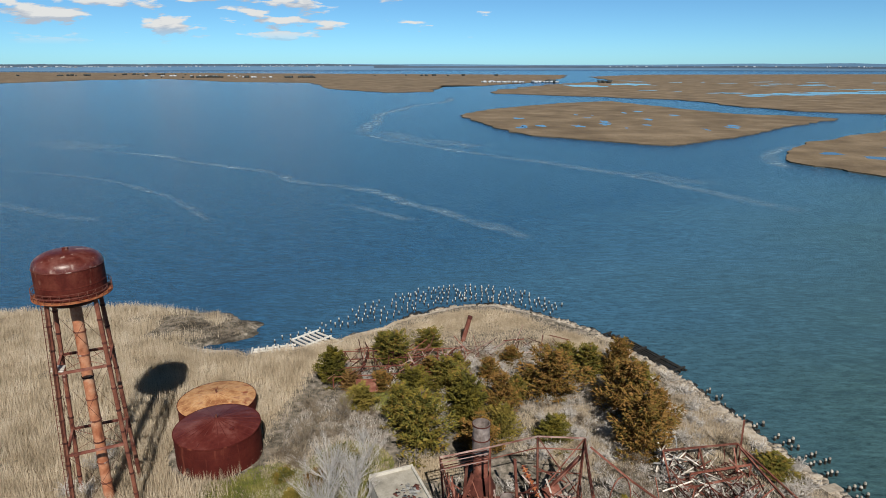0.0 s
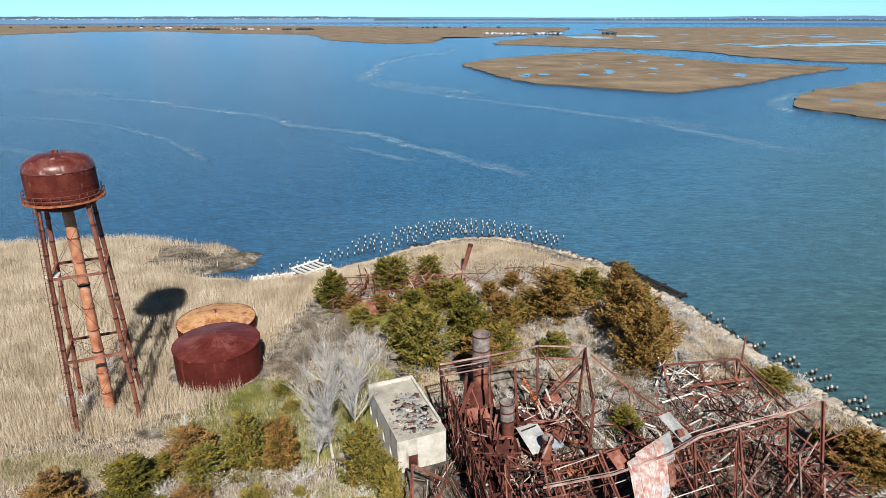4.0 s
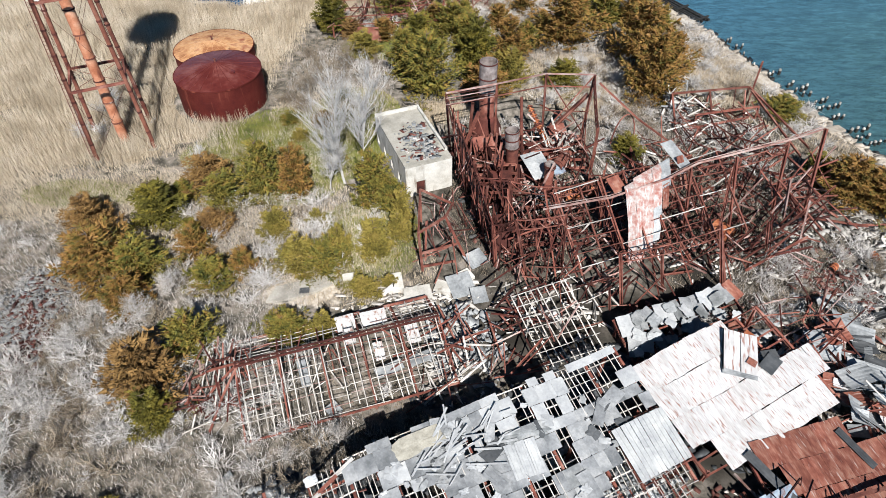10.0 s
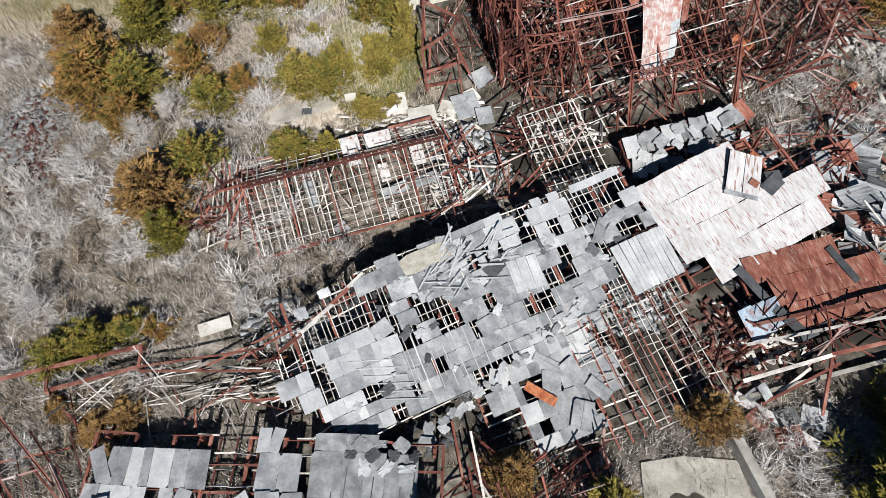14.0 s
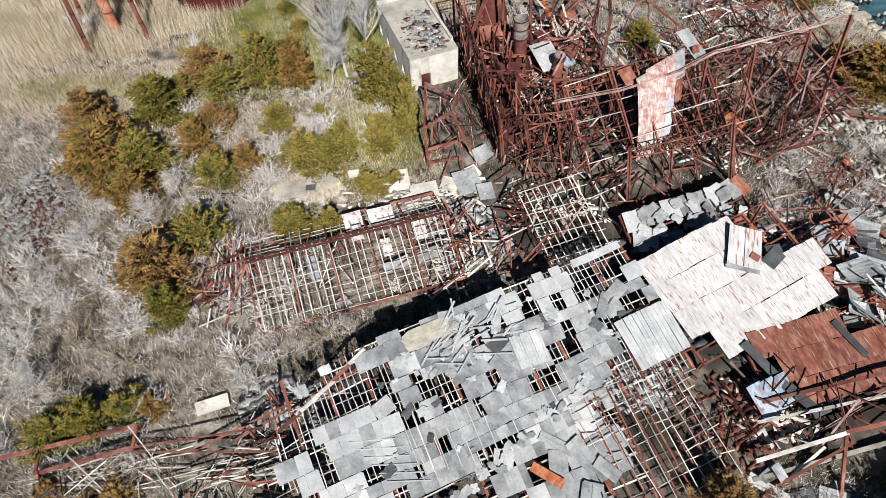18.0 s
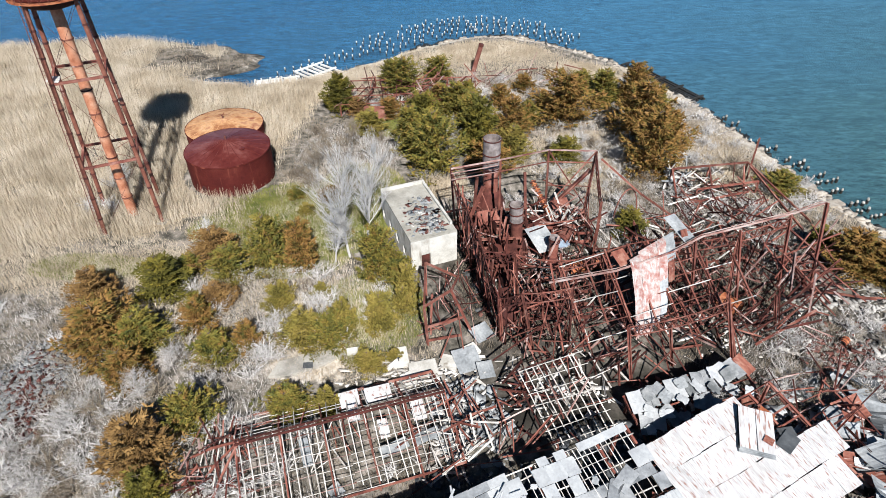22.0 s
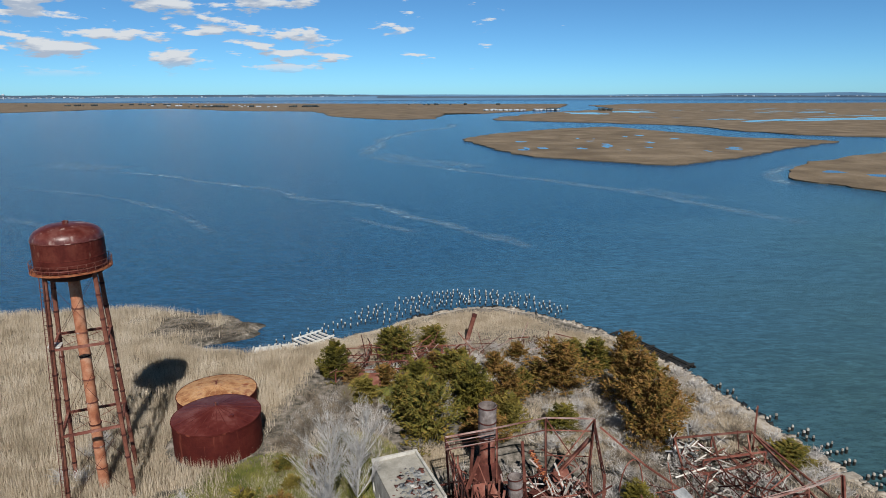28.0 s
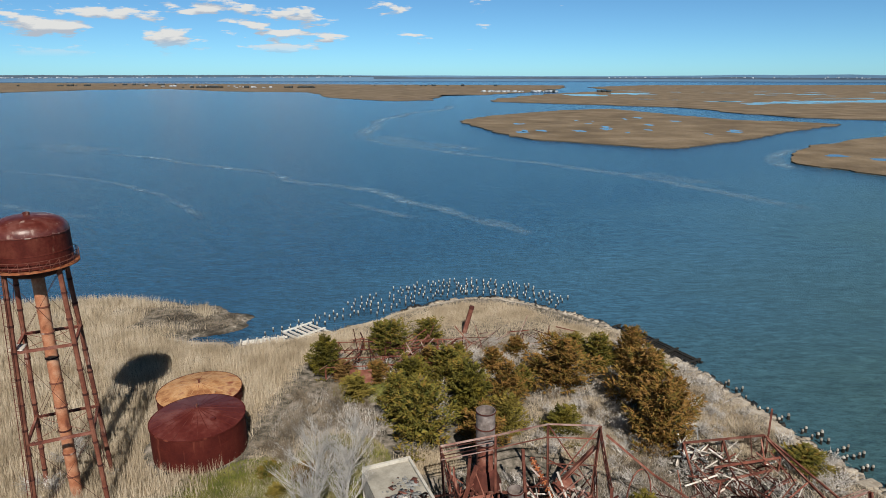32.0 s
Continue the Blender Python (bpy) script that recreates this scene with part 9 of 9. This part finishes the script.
for cx, cy, rx, ry, n in SCRUB:
    for k in range(n):
        x, y = cx + rx * scrub_rnd.uniform(-1, 1), cy + ry * scrub_rnd.uniform(-1, 1)
        size, kind = scrub_rnd.uniform(1.5, 3.4), scrub_rnd.choice((0, 1, 2, 3, 0, 1, 4, 5))
        if shore_distance(x, y) < 3 or math.hypot((x + 41.5) / 4.5, (y - 40) / 6.5) < 1 - 0.5 * scrub_rnd.random():
            continue
        if -27 < x < -7 and 64 < y < 97:
            kind = 4 + kind % 2
        if y < 60 and alone < 290:
            shrub(x, y, size, kind)
            alone += 1
        else:
            me = SHRUBS[kind]
            co = np.empty(len(me.vertices) * 3, np.float32)
            me.vertices.foreach_get("co", co)
            co = co.reshape(-1, 3) * (size * 1.25, size * 1.25, size)
            a = scrub_rnd.random() * 6.3
            turned = np.stack([co[:, 0] * math.cos(a) - co[:, 1] * math.sin(a) + x, co[:, 0] * math.sin(a) + co[:, 1] * math.cos(a) + y, co[:, 2] + gz(x, y)], 1)
            FAR_SCRUB[me.materials[0]].append((turned, [tuple(p.vertices) for p in me.polygons]))
for mat, bushes in FAR_SCRUB.items():
    verts, faces = [], []
    for co, polys in bushes:
        b = sum(len(v) for v in verts)
        verts.append(co)
        faces += [tuple(i + b for i in p) for p in polys]
    me = bpy.data.meshes.new("scrub_thicket")
    me.from_pydata(np.concatenate(verts).tolist(), [], faces)
    me.materials.append(mat)
    tagged(new("scrub_thicket", me), "thicket of leafless grey shrubs" if mat is SHRUB_TWIG else "thicket of leafless brown shrubs", "shrubs", kind="stuff")


def undergrowth(name, spots, n, mat, height, seed, label, width=0.05, lean=0.6):
    """Countless thin stalks and twigs."""
    rng = np.random.RandomState(seed)
    S = np.array(spots, float)
    wgt = S[:, 2] * S[:, 3]
    i = rng.choice(len(S), n, p=wgt / wgt.sum())
    r, a = np.sqrt(rng.rand(n)), rng.rand(n) * math.tau
    x, y = S[i, 0] + S[i, 2] * r * np.cos(a), S[i, 1] + S[i, 3] * r * np.sin(a)
    ok = shore_distance(x, y) > 1.5
    return stalks(name, x[ok], y[ok], height, mat, rng, label, width, lean)


def stalks(name, x, y, height, mat, rng, label, width, lean, category="undergrowth", low=1.0):
    n = len(x)
    z = ground_z(x, y)
    h = height * rng.uniform(0.62, 1.1, n) * low
    az, tilt, face = rng.rand(n) * math.tau, np.abs(rng.normal(0, lean, n)), rng.rand(n) * math.pi
    w = width * rng.uniform(0.6, 1.3, n)
    base = np.stack([x, y, z - 0.05], 1)
    side = np.stack([np.cos(face) * w, np.sin(face) * w, np.zeros(n)], 1)
    tip = base + np.stack([np.cos(az) * np.sin(tilt) * h, np.sin(az) * np.sin(tilt) * h, np.cos(tilt) * h + 0.05], 1)
    v = np.stack([base - side, base + side, tip], 1).reshape(-1, 3)
    return tagged(new(name, array_mesh(name, v, np.arange(len(v)).reshape(-1, 3), mat)), label, category, kind="stuff")


def reeds():
    rng = np.random.RandomState(9)
    n = 560000
    x, y = rng.uniform(-118, 50, n), rng.uniform(58, 142, n)
    p = reed_at(x, y) * (0.75 + 0.25 * ripple(x, y, 9, 6)) * np.clip(1.5 - np.maximum(0, -60 - x) / 60, 0.5, 1)
    ok = rng.rand(n) < p
    return stalks("reed_bed", x[ok], y[ok], 2.0, REED, rng, "tall dry straw-coloured reeds", 0.034, 0.2, "reeds", low=np.where(x[ok] > -15, 0.42, 1.0))


reeds()
undergrowth("grey_undergrowth", [(17, 10.2, 5, 1.5), (17, 10.2, 5, 1.5), (9, 6, 6, 4), (9, 6, 6, 4), (26, 8, 4, 5), (-20, 9, 9, 4), (-36, 22, 16, 20), (-44, 40, 12, 14), (-24, 42, 10, 12), (-20, 54, 10, 6), (26, 74, 9, 10), (10, 106, 14, 9), (24, 94, 10, 12), (-16, 84, 8, 12), (36, 44, 8, 7), (24, 64, 6, 6), (-12, 22, 9, 7), (38, 64, 7, 9), (42, 92, 5, 12), (26, 9, 6, 6), (-30, 8, 10, 6)], 130000, TWIG, 0.8, 1, "bleached grey brush and dead stalks", 0.028, 0.8)
undergrowth("brown_undergrowth", [(-36, 22, 16, 20), (-44, 40, 12, 14), (-30, 52, 14, 8), (26, 74, 9, 10), (10, 100, 16, 12), (-18, 84, 10, 16), (-24, 70, 8, 5), (30, 50, 12, 9), (8, 54, 9, 11), (8, 68, 10, 5), (8, 68, 10, 5), (9, 62, 8, 6), (34, 62, 10, 10), (-6, 30, 12, 6), (34, 36, 8, 8), (24, 12, 8, 8), (-25, 10, 14, 6), (0, 20, 16, 12), (30, 58, 10, 8), (34, 66, 9, 8), (20, 68, 6, 4), (8, 56, 8, 10), (-6, 104, 13, 7)], 130000, TWIG_BROWN, 0.65, 2, "brown dead weeds and brush", 0.03, 0.9)
undergrowth("green_grass", [(a, b, c * 1.05, d * 1.05) for a, b, c, d in GREEN_SPOTS], 125000, GRASS, 0.5, 3, "fresh green grass and weeds", 0.034, 0.7)
undergrowth("straw_grass", [(45, 78, 4, 12), (50, 64, 4, 8), (-22, 48, 10, 6), (-18, 66, 9, 6), (-30, 56, 22, 6), (-16, 76, 9, 8), (20, 84, 12, 8), (0, 118, 26, 14), (40, 88, 8, 16), (-60, 60, 30, 6), (28, 108, 12, 14), (-10, 46, 9, 6), (-24, 112, 14, 8), (-24, 66, 11, 5), (-12, 50, 7, 6), (-48, 57, 14, 4)], 190000, REED, 0.65, 4, "short straw-coloured grass", 0.03, 0.7)
undergrowth("marsh_weed", [(-62, 127, 8, 6), (-50, 124, 9, 5), (-58, 133, 12, 5), (-46, 128, 5, 6)], 5000, TWIG_BROWN, 0.5, 5, "low brown marsh weed on the spit", 0.04, 0.6)


def bare_tree(x, y, height, seed, label, mat=None, slim=0.5, thick=0.012, lean_up=0.15, wide=1.0):
    z = gz(x, y)
    t = thing("bare_tree", (x, y, z), label, "tree", "bare trees")
    rnd = random.Random(seed)
    verts, faces = [], []

    def twig(p, d, L, r):
        u = d.cross(Vector((0.3, 0.9, 0.2))).normalized() * r
        v = d.cross(u)
        k = len(verts)
        verts.extend((p + u, p - u * 0.5 + v * 0.87, p - u * 0.5 - v * 0.87, p + d * L))
        faces.extend(((k, k + 1, k + 3), (k + 1, k + 2, k + 3), (k + 2, k, k + 3)))

    def grow(p, d, L, r, level):
        n = (7, 4, 3)[level]
        for i in range(n):
            d = (d + Vector((rnd.gauss(0, 0.07), rnd.gauss(0, 0.07), 0.05 * (level > 0)))).normalized()
            q = p + d * L / n
            f = (i + 1) / n
            limb(verts, faces, p, q, r * (1.05 - 0.8 * i / n), r * (1.05 - 0.8 * f), 6 - level)
            p = q
            if level == 0 and i < 1:
                continue
            for k in range((4, 3, 3)[level]):
                e = (d * (0.9 + 0.4 * level) + Vector((rnd.gauss(0, slim), rnd.gauss(0, slim), rnd.gauss(lean_up, 0.16))) * 1.5).normalized()
                if level == 2:
                    twig(p, e, L * rnd.uniform(0.4, 0.9), r * 0.55)
                else:
                    grow(p, e, (0.36 - 0.2 * f if level == 0 else L * 0.5) * rnd.uniform(0.7, 1.15), r * (0.42 if level == 0 else 0.48) * (1.15 - 0.5 * f), level + 1)

    grow(Vector((0, 0, -0.02)), Vector((0, 0, 1)), 0.62, thick, 0)
    top = max(v.z for v in verts)
    me = link_mesh("branchwork", verts, faces, mat or BARK_PALE)
    s = height / top
    put("branchwork", me, t, Matrix.Translation((x, y, z)) @ Matrix.Rotation(rnd.random() * 6, 4, "Z") @ Matrix.Diagonal((s * wide, s * wide, s, 1)))


bare_tree(-12.6, 60.2, 17.5, 1, "tall pale leafless tree with fine branches", None, 0.48, 0.0105, 0.28, 0.85)
bare_tree(-10.8, 63.5, 16.0, 2, "tall pale leafless tree with fine branches", None, 0.48, 0.0105, 0.28, 0.85)
bare_tree(-14.2, 59.0, 8.0, 3, "pale leafless sapling beside a tall tree")
bare_tree(-38.6, 17.4, 6.5, 4, "spreading pale leafless tree in scrub", TWIG, 0.75)
bare_tree(-34.0, 20.5, 5.5, 5, "spreading pale leafless tree in scrub", TWIG, 0.75)
bare_tree(-30.0, 38.5, 4.5, 6, "spreading pale leafless tree in scrub", TWIG, 0.8)
bare_tree(-27.8, 41.6, 4.0, 7, "spreading pale leafless tree in scrub", TWIG, 0.8)
bare_tree(-30.5, 61.5, 4.5, 8, "small leafless tree at the reed edge", BARK_PALE, 0.7)
bare_tree(-46.5, 75.0, 5.0, 9, "small leafless tree under the tower", TWIG, 0.7)
bare_tree(-42.0, 24.0, 5.0, 10, "spreading pale leafless tree in scrub", TWIG, 0.75)
bare_tree(-9.0, 25.6, 3.6, 11, "small leafless tree in the ruins", TWIG, 0.7)
bare_tree(-20.0, 80.0, 6.0, 12, "brown leafless tree by the tanks", TWIG_BROWN, 0.7)
bare_tree(-15.5, 88.0, 6.0, 13, "brown leafless tree among cedars", TWIG_BROWN, 0.7)
bare_tree(-1.5, 82.0, 6.5, 14, "pale leafless tree among cedars", TWIG, 0.6)
